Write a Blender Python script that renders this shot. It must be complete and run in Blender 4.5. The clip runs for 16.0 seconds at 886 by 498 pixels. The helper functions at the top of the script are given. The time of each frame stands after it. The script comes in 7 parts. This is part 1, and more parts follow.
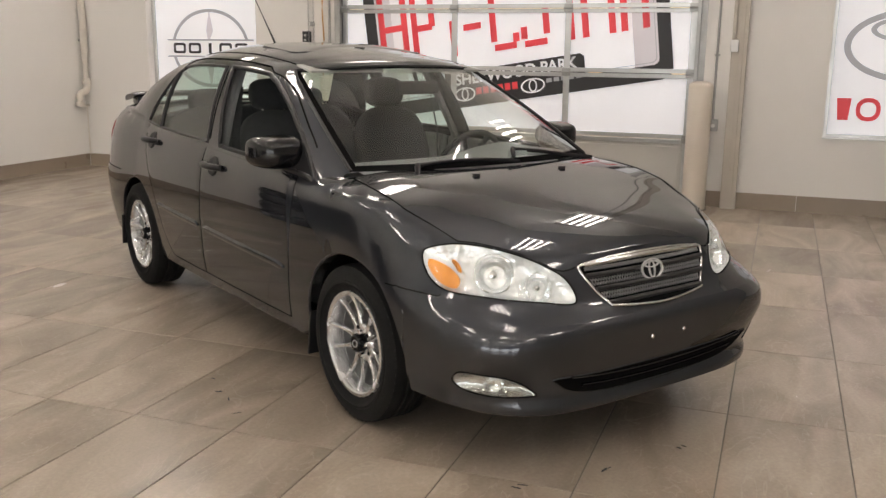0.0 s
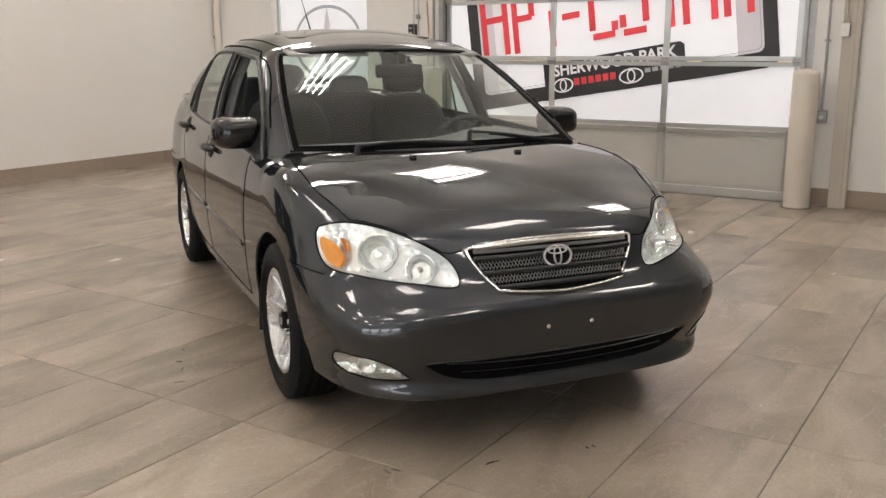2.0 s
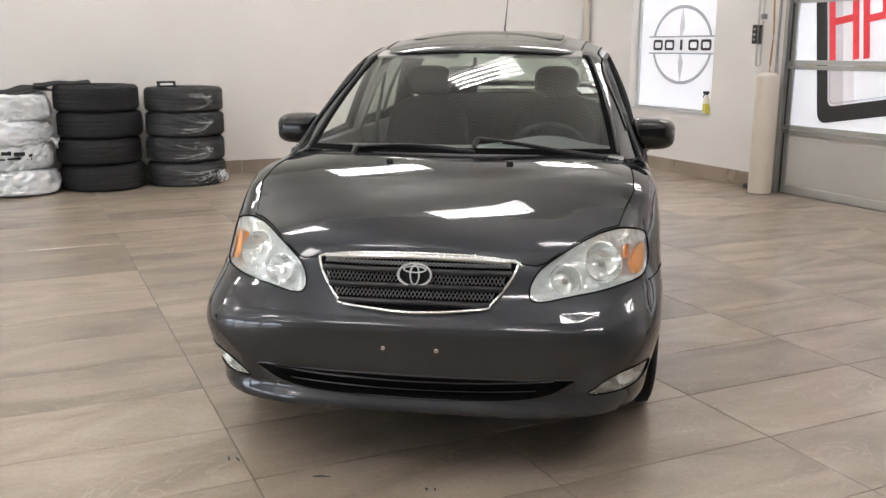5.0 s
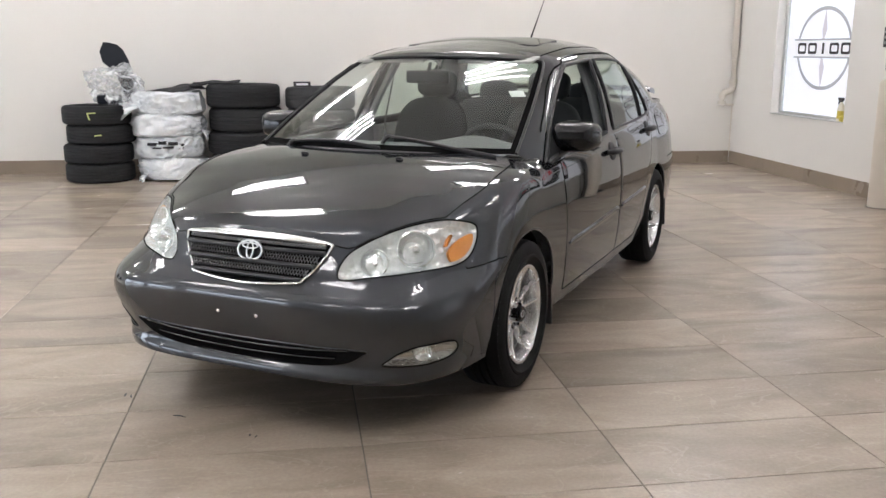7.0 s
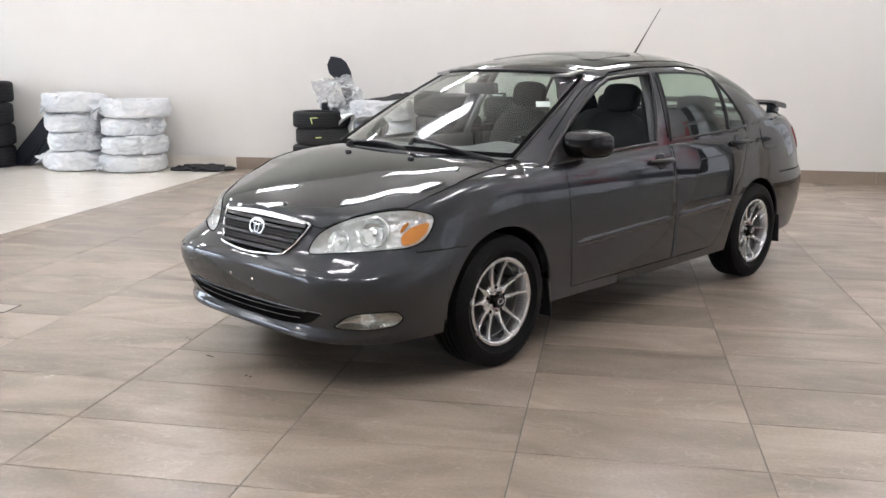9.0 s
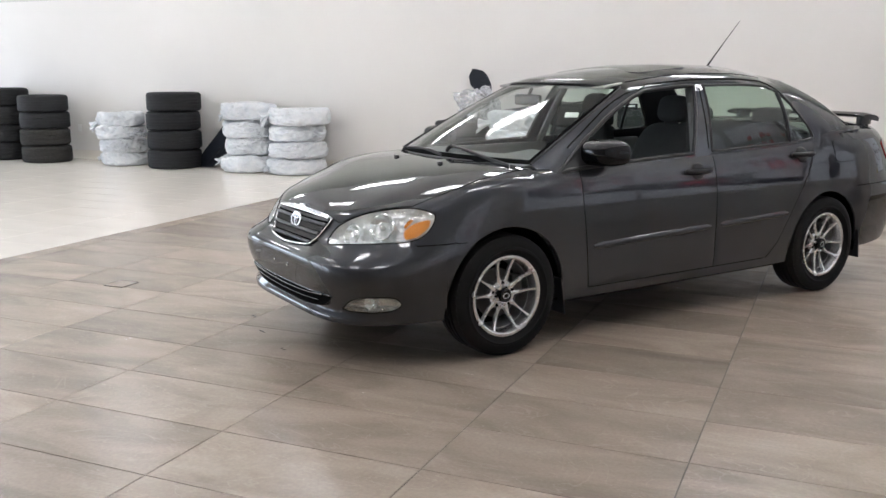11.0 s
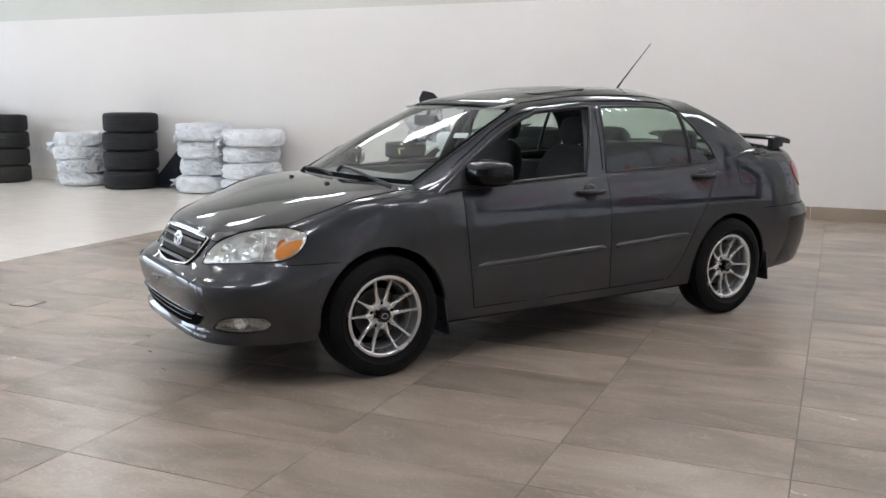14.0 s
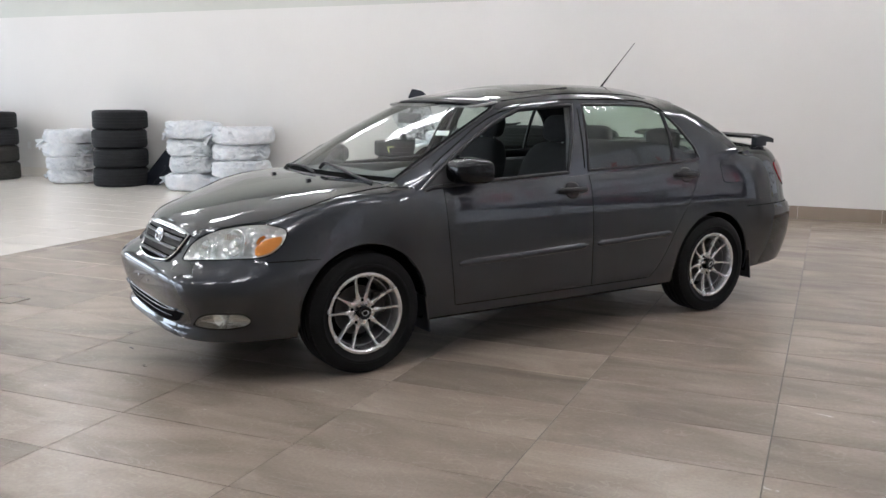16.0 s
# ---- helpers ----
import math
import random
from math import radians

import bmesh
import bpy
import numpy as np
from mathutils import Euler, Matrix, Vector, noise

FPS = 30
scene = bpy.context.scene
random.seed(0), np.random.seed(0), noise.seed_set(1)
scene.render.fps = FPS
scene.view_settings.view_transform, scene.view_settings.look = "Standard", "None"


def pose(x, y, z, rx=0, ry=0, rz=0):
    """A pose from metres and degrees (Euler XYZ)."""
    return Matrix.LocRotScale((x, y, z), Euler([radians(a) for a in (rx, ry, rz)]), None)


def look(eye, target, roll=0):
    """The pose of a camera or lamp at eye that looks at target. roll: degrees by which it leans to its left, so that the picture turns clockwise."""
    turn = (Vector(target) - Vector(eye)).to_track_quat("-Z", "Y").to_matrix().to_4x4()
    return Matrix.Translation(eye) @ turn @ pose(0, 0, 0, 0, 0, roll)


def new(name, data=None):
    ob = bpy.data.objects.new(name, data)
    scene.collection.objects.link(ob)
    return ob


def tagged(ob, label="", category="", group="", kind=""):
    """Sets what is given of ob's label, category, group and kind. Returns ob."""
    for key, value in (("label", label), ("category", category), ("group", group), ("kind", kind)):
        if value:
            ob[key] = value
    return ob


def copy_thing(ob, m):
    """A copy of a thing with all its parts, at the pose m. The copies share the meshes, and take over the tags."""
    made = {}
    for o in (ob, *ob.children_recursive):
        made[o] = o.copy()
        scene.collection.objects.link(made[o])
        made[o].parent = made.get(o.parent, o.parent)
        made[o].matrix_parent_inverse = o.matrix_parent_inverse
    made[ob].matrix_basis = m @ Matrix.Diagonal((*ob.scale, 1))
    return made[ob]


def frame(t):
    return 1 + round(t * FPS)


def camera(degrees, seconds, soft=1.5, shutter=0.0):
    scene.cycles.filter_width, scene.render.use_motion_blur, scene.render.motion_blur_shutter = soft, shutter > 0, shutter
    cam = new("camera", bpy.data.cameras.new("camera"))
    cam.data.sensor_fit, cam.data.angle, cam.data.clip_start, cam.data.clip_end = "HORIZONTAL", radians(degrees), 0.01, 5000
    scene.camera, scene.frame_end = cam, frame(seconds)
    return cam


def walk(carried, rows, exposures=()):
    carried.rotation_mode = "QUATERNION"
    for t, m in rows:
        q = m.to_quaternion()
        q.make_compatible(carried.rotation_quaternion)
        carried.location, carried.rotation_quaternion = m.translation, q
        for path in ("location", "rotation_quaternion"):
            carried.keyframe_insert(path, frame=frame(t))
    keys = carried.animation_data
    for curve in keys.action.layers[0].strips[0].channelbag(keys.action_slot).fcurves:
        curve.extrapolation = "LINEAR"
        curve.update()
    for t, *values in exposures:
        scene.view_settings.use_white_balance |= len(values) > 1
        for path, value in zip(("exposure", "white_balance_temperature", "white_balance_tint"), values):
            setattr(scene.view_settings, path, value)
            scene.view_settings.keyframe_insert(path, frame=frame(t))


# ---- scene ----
cam = camera(52.2, 16.0)
PATH = [
    (0, (-3.695, 0.345, 1.46), (-1.863, 1.022, 1.028), 0.6),
    (0.5, (-3.68, 0.26, 1.445), (-1.848, 0.939, 1.018), 0.2),
    (1, (-3.579, -0.028, 1.423), (-1.793, 0.766, 0.999), -0.2),
    (1.5, (-3.461, -0.322, 1.4), (-1.726, 0.575, 0.971), -0.1),
    (2, (-3.182, -0.585, 1.387), (-1.543, 0.474, 0.951), -0.2),
    (2.5, (-2.944, -0.775, 1.376), (-1.428, 0.457, 0.945), -0.1),
    (3, (-2.726, -1.09, 1.395), (-1.358, 0.308, 0.976), -0.4),
    (3.5, (-2.471, -1.278, 1.351), (-1.228, 0.228, 0.918), -0.3),
    (6, (-0.867, -2.305, 1.407), (-0.333, -0.424, 0.986), 0.3),
    (6.5, (-0.581, -2.505, 1.375), (-0.17, -0.595, 0.949), 0.2),
    (7, (-0.196, -2.626, 1.41), (0.112, -0.697, 0.98), 0.2),
    (7.5, (0.14, -2.847, 1.407), (0.37, -0.905, 0.984), 0.3),
    (8, (0.482, -3.011, 1.436), (0.601, -1.062, 1.002), 0.2),
    (8.5, (0.87, -3.009, 1.456), (0.762, -1.06, 1.021), 0.2),
    (9, (1.202, -3.138, 1.422), (0.846, -1.212, 1.016), 0.2),
    (11.5, (2.414, -3.279, 1.461), (1.609, -1.49, 1.073), -0.1),
    (12, (2.56, -3.166, 1.477), (1.757, -1.376, 1.087), -0.0),
    (12.5, (2.718, -3.129, 1.471), (1.924, -1.333, 1.095), 0.0),
    (13, (2.795, -3.092, 1.467), (2.01, -1.289, 1.103), 0.3),
    (13.5, (2.777, -3.059, 1.464), (1.992, -1.252, 1.116), 0.4),
    (14, (2.776, -3.027, 1.428), (1.99, -1.218, 1.092), 0.2),
    (14.5, (2.828, -3.021, 1.424), (2.043, -1.213, 1.087), 0.2),
    (15, (2.865, -3.009, 1.411), (2.088, -1.197, 1.075), 0.3),
    (15.5, (2.859, -3.022, 1.408), (2.081, -1.21, 1.077), 0.3),
    (16, (2.845, -3.009, 1.421), (2.071, -1.196, 1.083), 0.4),
]
EXPOSURES = [(0, -0.28, 6970, 17), (3.5, -0.12, 6570, 15), (6, 0.05, 6270, 15), (9, 0.14, 6070, 16), (11.5, -0.1, 5980, 15), (12.4, -0.03, 5950, 15), (13, -0.16, 5930, 15), (16, -0.19, 5920, 15)]
walk(cam, [(t, look(eye, target, roll)) for t, eye, target, roll in PATH], EXPOSURES)

# ---------------------------------------------------------------- light
world = bpy.data.worlds.new("world")
scene.world = world
world.use_nodes = True
wn = world.node_tree
sky = wn.nodes.new("ShaderNodeTexSky")
sky.sky_type, sky.sun_disc = "NISHITA", False
sky.sun_elevation, sky.sun_rotation = radians(35), radians(90)
wn.links.new(sky.outputs[0], wn.nodes["Background"].inputs[0])
wn.nodes["Background"].inputs[1].default_value = 0.10
scene.view_settings.exposure = 0.0

CEIL = 4.60            # ceiling height
BAND = 2.62            # above this the long wall is grey
WALL_X = 5.31          # inner face of the wall with the overhead door
WALL_Y = 8.365         # inner face of the wall behind the tyres
ASSUMED_DAYLIGHT = 38.0       # watts a metre of assumed shop window
LAMP_POWER = 6.2       # emission of the fluorescent tubes

# ---------------------------------------------------------------- materials


def material(name, colour, rough=0.5, metal=0.0, coat=0.0, spec=0.5):
    m = bpy.data.materials.new(name)
    m.use_nodes = True
    b = m.node_tree.nodes["Principled BSDF"]
    b.inputs["Base Color"].default_value = (*colour, 1)
    b.inputs["Roughness"].default_value = rough
    b.inputs["Metallic"].default_value = metal
    b.inputs["Coat Weight"].default_value = coat
    b.inputs["Coat Roughness"].default_value = 0.03
    b.inputs["Specular IOR Level"].default_value = spec
    return m


def nodes_of(m):
    return m.node_tree.nodes, m.node_tree.links, m.node_tree.nodes["Principled BSDF"]


def varied(name, colour, second, rough=0.5, metal=0.0, scale=6.0, amount=0.5, fine=60.0, bump=0.02, coat=0.0, spec=0.5, stretch=(1, 1, 1), rough_var=0.1, per_object=0.0):
    """A surface whose colour wanders between two tones at two scales, with fine relief."""
    m = material(name, colour, rough, metal, coat, spec)
    n, l, b = nodes_of(m)
    co = n.new("ShaderNodeTexCoord")
    mp = n.new("ShaderNodeMapping")
    mp.inputs["Scale"].default_value = stretch
    l.new(co.outputs["Object"], mp.inputs[0])
    big = n.new("ShaderNodeTexNoise")
    big.inputs["Scale"].default_value, big.inputs["Detail"].default_value = scale, 6
    small = n.new("ShaderNodeTexNoise")
    small.inputs["Scale"].default_value, small.inputs["Detail"].default_value = fine, 4
    l.new(mp.outputs[0], big.inputs["Vector"])
    l.new(mp.outputs[0], small.inputs["Vector"])
    add = n.new("ShaderNodeMath")
    add.operation = "MULTIPLY_ADD"
    l.new(small.outputs[0], add.inputs[0])
    add.inputs[1].default_value = 0.35
    l.new(big.outputs[0], add.inputs[2])
    ramp = n.new("ShaderNodeMapRange")
    ramp.inputs["From Min"].default_value, ramp.inputs["From Max"].default_value = 0.45, 0.9
    ramp.inputs["To Max"].default_value = amount
    l.new(add.outputs[0], ramp.inputs[0])
    mix = n.new("ShaderNodeMix")
    mix.data_type = "RGBA"
    mix.inputs["A"].default_value, mix.inputs["B"].default_value = (*colour, 1), (*second, 1)
    l.new(ramp.outputs[0], mix.inputs["Factor"])
    out = mix.outputs["Result"]
    if per_object:
        info = n.new("ShaderNodeObjectInfo")
        hsv = n.new("ShaderNodeHueSaturation")
        mr = n.new("ShaderNodeMapRange")
        mr.inputs["To Min"].default_value, mr.inputs["To Max"].default_value = 1 - per_object, 1 + per_object
        l.new(info.outputs["Random"], mr.inputs[0])
        l.new(mr.outputs[0], hsv.inputs["Value"])
        l.new(out, hsv.inputs["Color"])
        out = hsv.outputs[0]
        off = n.new("ShaderNodeVectorMath")
        off.operation = "MULTIPLY_ADD"
        l.new(info.outputs["Random"], off.inputs[0])
        off.inputs[1].default_value = (37.0, 53.0, 11.0)
        l.new(co.outputs["Object"], off.inputs[2])
        l.new(off.outputs[0], mp.inputs[0])
    l.new(out, b.inputs["Base Color"])
    rr = n.new("ShaderNodeMapRange")
    rr.inputs["To Min"].default_value, rr.inputs["To Max"].default_value = max(0.02, rough - rough_var), min(1, rough + rough_var)
    l.new(big.outputs[0], rr.inputs[0])
    l.new(rr.outputs[0], b.inputs["Roughness"])
    if bump:
        bp = n.new("ShaderNodeBump")
        bp.inputs["Strength"].default_value, bp.inputs["Distance"].default_value = bump, 0.01
        l.new(small.outputs[0], bp.inputs["Height"])
        l.new(bp.outputs[0], b.inputs["Normal"])
    return m


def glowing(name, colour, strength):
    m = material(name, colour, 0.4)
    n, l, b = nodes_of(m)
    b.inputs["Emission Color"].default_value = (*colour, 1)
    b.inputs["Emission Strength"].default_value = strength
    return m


def glass(name, tint=(1, 1, 1), rough=0.0, base=0.06, power=4.5):
    """Thin sheet glass: mostly clear, with a mirror gloss on top."""
    m = bpy.data.materials.new(name)
    m.use_nodes = True
    n, l = m.node_tree.nodes, m.node_tree.links
    n.remove(n["Principled BSDF"])
    t, g, f, mx = n.new("ShaderNodeBsdfTransparent"), n.new("ShaderNodeBsdfGlossy"), n.new("ShaderNodeLayerWeight"), n.new("ShaderNodeMixShader")
    t.inputs[0].default_value = (*tint, 1)
    g.inputs["Roughness"].default_value = rough
    f.inputs["Blend"].default_value = 0.5
    pw, ma = n.new("ShaderNodeMath"), n.new("ShaderNodeMath")
    pw.operation, ma.operation = "POWER", "MULTIPLY_ADD"
    pw.inputs[1].default_value = power
    ma.inputs[1].default_value, ma.inputs[2].default_value = 0.9, base
    l.new(f.outputs["Facing"], pw.inputs[0])
    l.new(pw.outputs[0], ma.inputs[0])
    l.new(ma.outputs[0], mx.inputs[0])
    l.new(t.outputs[0], mx.inputs[1])
    l.new(g.outputs[0], mx.inputs[2])
    l.new(mx.outputs[0], n["Material Output"].inputs[0])
    return m


M_WALL = varied("wall paint", (0.745, 0.727, 0.695), (0.705, 0.687, 0.655), 0.55, scale=1.2, fine=180, bump=0.03, amount=0.5)
# darker tone for the unseen south wall, set by what the car reflects
M_UNSEEN_WALL = varied("unseen wall beige-grey", (0.48, 0.465, 0.44), (0.43, 0.415, 0.39), 0.6, scale=1.2, fine=150, bump=0.03)
M_BAND = varied("grey-green wall paint", (0.60, 0.61, 0.555), (0.56, 0.57, 0.52), 0.6, scale=1.5, fine=150, bump=0.03)
M_CEIL = varied("ceiling tile", (0.83, 0.83, 0.81), (0.77, 0.77, 0.75), 0.9, scale=3, fine=220, bump=0.1)


def veined(name, tones, rough, vary):
    """Stone-look porcelain: clouds drawn out along the tile, pale veins, fine speckle; each tile its own cut."""
    m = material(name, tones[1], rough)
    n, l, b = nodes_of(m)
    co, info, geo = n.new("ShaderNodeTexCoord"), n.new("ShaderNodeObjectInfo"), n.new("ShaderNodeNewGeometry")
    rs, fr = n.new("ShaderNodeMath"), n.new("ShaderNodeMath")
    rs.operation, fr.operation = "ADD", "FRACT"
    l.new(info.outputs["Random"], rs.inputs[0])
    l.new(geo.outputs["Random Per Island"], rs.inputs[1])
    l.new(rs.outputs[0], fr.inputs[0])
    off = n.new("ShaderNodeVectorMath")
    off.operation = "MULTIPLY_ADD"
    l.new(fr.outputs[0], off.inputs[0])
    off.inputs[1].default_value = (37.0, 53.0, 11.0)
    l.new(co.outputs["Object"], off.inputs[2])

    def noise_at(scale, stretch, turn, detail, distort):
        mp, nz = n.new("ShaderNodeMapping"), n.new("ShaderNodeTexNoise")
        mp.inputs["Scale"].default_value, mp.inputs["Rotation"].default_value = stretch, (0, 0, radians(turn))
        l.new(off.outputs[0], mp.inputs[0])
        l.new(mp.outputs[0], nz.inputs["Vector"])
        nz.inputs["Scale"].default_value, nz.inputs["Detail"].default_value, nz.inputs["Distortion"].default_value = scale, detail, distort
        nz.inputs["Roughness"].default_value = 0.52
        return nz.outputs[0]

    cloud = noise_at(1.25, (0.85, 2.3, 1), 14, 7, 1.1)
    vein = noise_at(1.7, (0.9, 1.9, 1), 31, 3, 2.2)
    speck = noise_at(70, (1, 1, 1), 0, 3, 0)
    ramp = n.new("ShaderNodeValToRGB")
    e = ramp.color_ramp.elements
    e[0].position, e[0].color = 0.33, (*tones[0], 1)
    e[1].position, e[1].color = 0.68, (*tones[2], 1)
    mid = e.new(0.50)
    mid.color = (*tones[1], 1)
    l.new(cloud, ramp.inputs[0])
    # pale veins where the second field crosses its mean
    sb, ab, rg = n.new("ShaderNodeMath"), n.new("ShaderNodeMath"), n.new("ShaderNodeMapRange")
    sb.operation, ab.operation = "SUBTRACT", "ABSOLUTE"
    sb.inputs[1].default_value = 0.52
    l.new(vein, sb.inputs[0])
    l.new(sb.outputs[0], ab.inputs[0])
    l.new(ab.outputs[0], rg.inputs[0])
    rg.inputs["From Min"].default_value, rg.inputs["From Max"].default_value = 0.0, 0.012
    rg.inputs["To Min"].default_value, rg.inputs["To Max"].default_value = 0.30, 0.0
    mx = n.new("ShaderNodeMix")
    mx.data_type = "RGBA"
    l.new(rg.outputs[0], mx.inputs["Factor"])
    l.new(ramp.outputs[0], mx.inputs["A"])
    mx.inputs["B"].default_value = (*tones[3], 1)
    hsv, mr, ml = n.new("ShaderNodeHueSaturation"), n.new("ShaderNodeMapRange"), n.new("ShaderNodeMath")
    mr.inputs["To Min"].default_value, mr.inputs["To Max"].default_value = 1 - vary, 1 + vary
    l.new(fr.outputs[0], mr.inputs[0])
    sp = n.new("ShaderNodeMapRange")
    sp.inputs["From Min"].default_value, sp.inputs["From Max"].default_value = 0.3, 0.7
    sp.inputs["To Min"].default_value, sp.inputs["To Max"].default_value = 0.94, 1.06
    l.new(speck, sp.inputs[0])
    ml.operation = "MULTIPLY"
    l.new(mr.outputs[0], ml.inputs[0])
    l.new(sp.outputs[0], ml.inputs[1])
    l.new(ml.outputs[0], hsv.inputs["Value"])
    l.new(mx.outputs["Result"], hsv.inputs["Color"])
    l.new(hsv.outputs[0], b.inputs["Base Color"])
    rr = n.new("ShaderNodeMapRange")
    rr.inputs["To Min"].default_value, rr.inputs["To Max"].default_value = rough - 0.025, rough + 0.03
    l.new(cloud, rr.inputs[0])
    l.new(rr.outputs[0], b.inputs["Roughness"])
    bp = n.new("ShaderNodeBump")
    bp.inputs["Strength"].default_value, bp.inputs["Distance"].default_value = 0.02, 0.003
    l.new(speck, bp.inputs["Height"])
    l.new(bp.outputs[0], b.inputs["Normal"])
    return m


M_TILE = veined("taupe porcelain tile", ((0.243, 0.197, 0.154), (0.306, 0.252, 0.199), (0.370, 0.308, 0.248), (0.42, 0.363, 0.300)), 0.26, 0.12)
M_TILE_LIGHT = varied("cream porcelain tile", (0.77, 0.73, 0.655), (0.82, 0.78, 0.71), 0.22, scale=1.3, fine=7, bump=0.01, stretch=(1, 3, 1), rough_var=0.05)
M_BASE = varied("baseboard tile", (0.25, 0.20, 0.155), (0.31, 0.25, 0.195), 0.3, scale=2.0, fine=12, bump=0.01, per_object=0.08)
M_GROUT = varied("grout", (0.10, 0.085, 0.07), (0.16, 0.135, 0.11), 0.9, scale=8, fine=90, bump=0.1)
M_GROUT_LIGHT = varied("pale grout", (0.72, 0.68, 0.605), (0.67, 0.63, 0.555), 0.8, scale=8, fine=90, bump=0.05)
M_ALU = varied("brushed aluminium", (0.62, 0.63, 0.62), (0.50, 0.51, 0.50), 0.36, 0.8, scale=5, fine=90, bump=0.02)
M_STEEL = varied("galvanised steel", (0.42, 0.42, 0.41), (0.30, 0.30, 0.29), 0.45, 0.7, scale=9, fine=70)
M_DOORPANEL = varied("grey door panel", (0.50, 0.49, 0.46), (0.44, 0.43, 0.40), 0.5, scale=2, fine=120, bump=0.03)
M_BOLLARD = varied("cream bollard paint", (0.66, 0.60, 0.52), (0.58, 0.52, 0.44), 0.4, scale=4, fine=60, bump=0.02)
M_PIPE = varied("white pipe paint", (0.70, 0.66, 0.59), (0.62, 0.57, 0.50), 0.4, scale=5, fine=60)
M_POST = varied("putty post paint", (0.47, 0.43, 0.37), (0.42, 0.38, 0.32), 0.45, scale=4, fine=60)
M_TUBE = glowing("fluorescent tube", (1.0, 0.975, 0.93), LAMP_POWER * 6)
M_FIXTURE = varied("white lamp housing", (0.8, 0.8, 0.78), (0.74, 0.74, 0.72), 0.35, scale=4, fine=50)
# the film emits light in place of daylight behind the glass
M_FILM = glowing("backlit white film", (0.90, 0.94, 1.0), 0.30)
M_BLACK = varied("black plastic", (0.02, 0.02, 0.021), (0.03, 0.03, 0.031), 0.4, scale=12, fine=150, bump=0.05)
M_INK = varied("black print", (0.025, 0.025, 0.028), (0.035, 0.034, 0.036), 0.5, scale=4, fine=50, bump=0)
# prints on the film get a faint glow, as if lit through it
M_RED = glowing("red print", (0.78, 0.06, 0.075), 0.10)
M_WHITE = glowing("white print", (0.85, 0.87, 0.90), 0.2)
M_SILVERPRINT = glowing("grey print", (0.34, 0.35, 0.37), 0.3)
M_RUBBER = varied("tyre rubber", (0.006, 0.006, 0.006), (0.014, 0.0135, 0.013), 0.75, scale=7, fine=70, bump=0.15, spec=0.18)

# ---------------------------------------------------------------- mesh helpers


def finish(name, bm, mat, parent=None, label="", smooth=0.0):
    bmesh.ops.recalc_face_normals(bm, faces=bm.faces)
    return raw(name, bm, mat, parent, label, smooth)


def raw(name, bm, mat, parent=None, label="", smooth=0.0):
    me = bpy.data.meshes.new(name)
    bm.to_mesh(me)
    bm.free()
    mats = mat if isinstance(mat, (list, tuple)) else [mat]
    for mm in mats:
        me.materials.append(mm)
    if smooth:
        me.shade_smooth()
        if smooth < 180:
            me.set_sharp_from_angle(angle=radians(smooth))
    ob = new(name, me)
    if parent:
        ob.parent = parent
    if label:
        ob["label"] = label
    return ob


def part(name, bm, mat, parent, label="", smooth=0.0):
    return finish(name, bm, mat, parent, label, smooth)


def thing(name, m, label, category, group="", kind=""):
    e = new(name)
    e.matrix_basis = m
    return tagged(e, label, category, group, kind)


def box(size, at=(0, 0, 0), bevel=0.0, rot=None, bm=None, seg=2):
    """A bevelled box of that size, its middle at `at`."""
    b = bmesh.new()
    bmesh.ops.create_cube(b, size=1)
    bmesh.ops.scale(b, vec=size, verts=b.verts)
    if bevel:
        bmesh.ops.bevel(b, geom=b.edges[:], offset=bevel, segments=seg, affect="EDGES", profile=0.6)
    m = Matrix.Translation(at) @ (rot if rot else Matrix.Identity(4))
    bmesh.ops.transform(b, matrix=m, verts=b.verts)
    return merge(bm, b)


def merge(bm, b):
    if bm is None:
        return b
    me = bpy.data.meshes.new("tmp")
    b.to_mesh(me)
    b.free()
    bm.from_mesh(me)
    bpy.data.meshes.remove(me)
    return bm


def span(x0, x1, y0, y1, z0, z1, bevel=0.0, bm=None):
    return box((x1 - x0, y1 - y0, z1 - z0), ((x0 + x1) / 2, (y0 + y1) / 2, (z0 + z1) / 2), bevel, None, bm)


def cyl(r, h, at=(0, 0, 0), seg=24, r2=None, bevel=0.0, rot=None, bm=None):
    """An upright cylinder or cone from z=0 to h, then turned and moved."""
    b = bmesh.new()
    bmesh.ops.create_cone(b, cap_ends=True, segments=seg, radius1=r, radius2=r if r2 is None else r2, depth=h)
    bmesh.ops.translate(b, vec=(0, 0, h / 2), verts=b.verts)
    if bevel:
        es = [e for e in b.edges if all(len(f.verts) > 4 or True for f in e.link_faces) and abs(e.verts[0].co.z - e.verts[1].co.z) < 1e-6]
        bmesh.ops.bevel(b, geom=es, offset=bevel, segments=3, affect="EDGES")
    bmesh.ops.transform(b, matrix=Matrix.Translation(at) @ (rot if rot else Matrix.Identity(4)), verts=b.verts)
    return merge(bm, b)


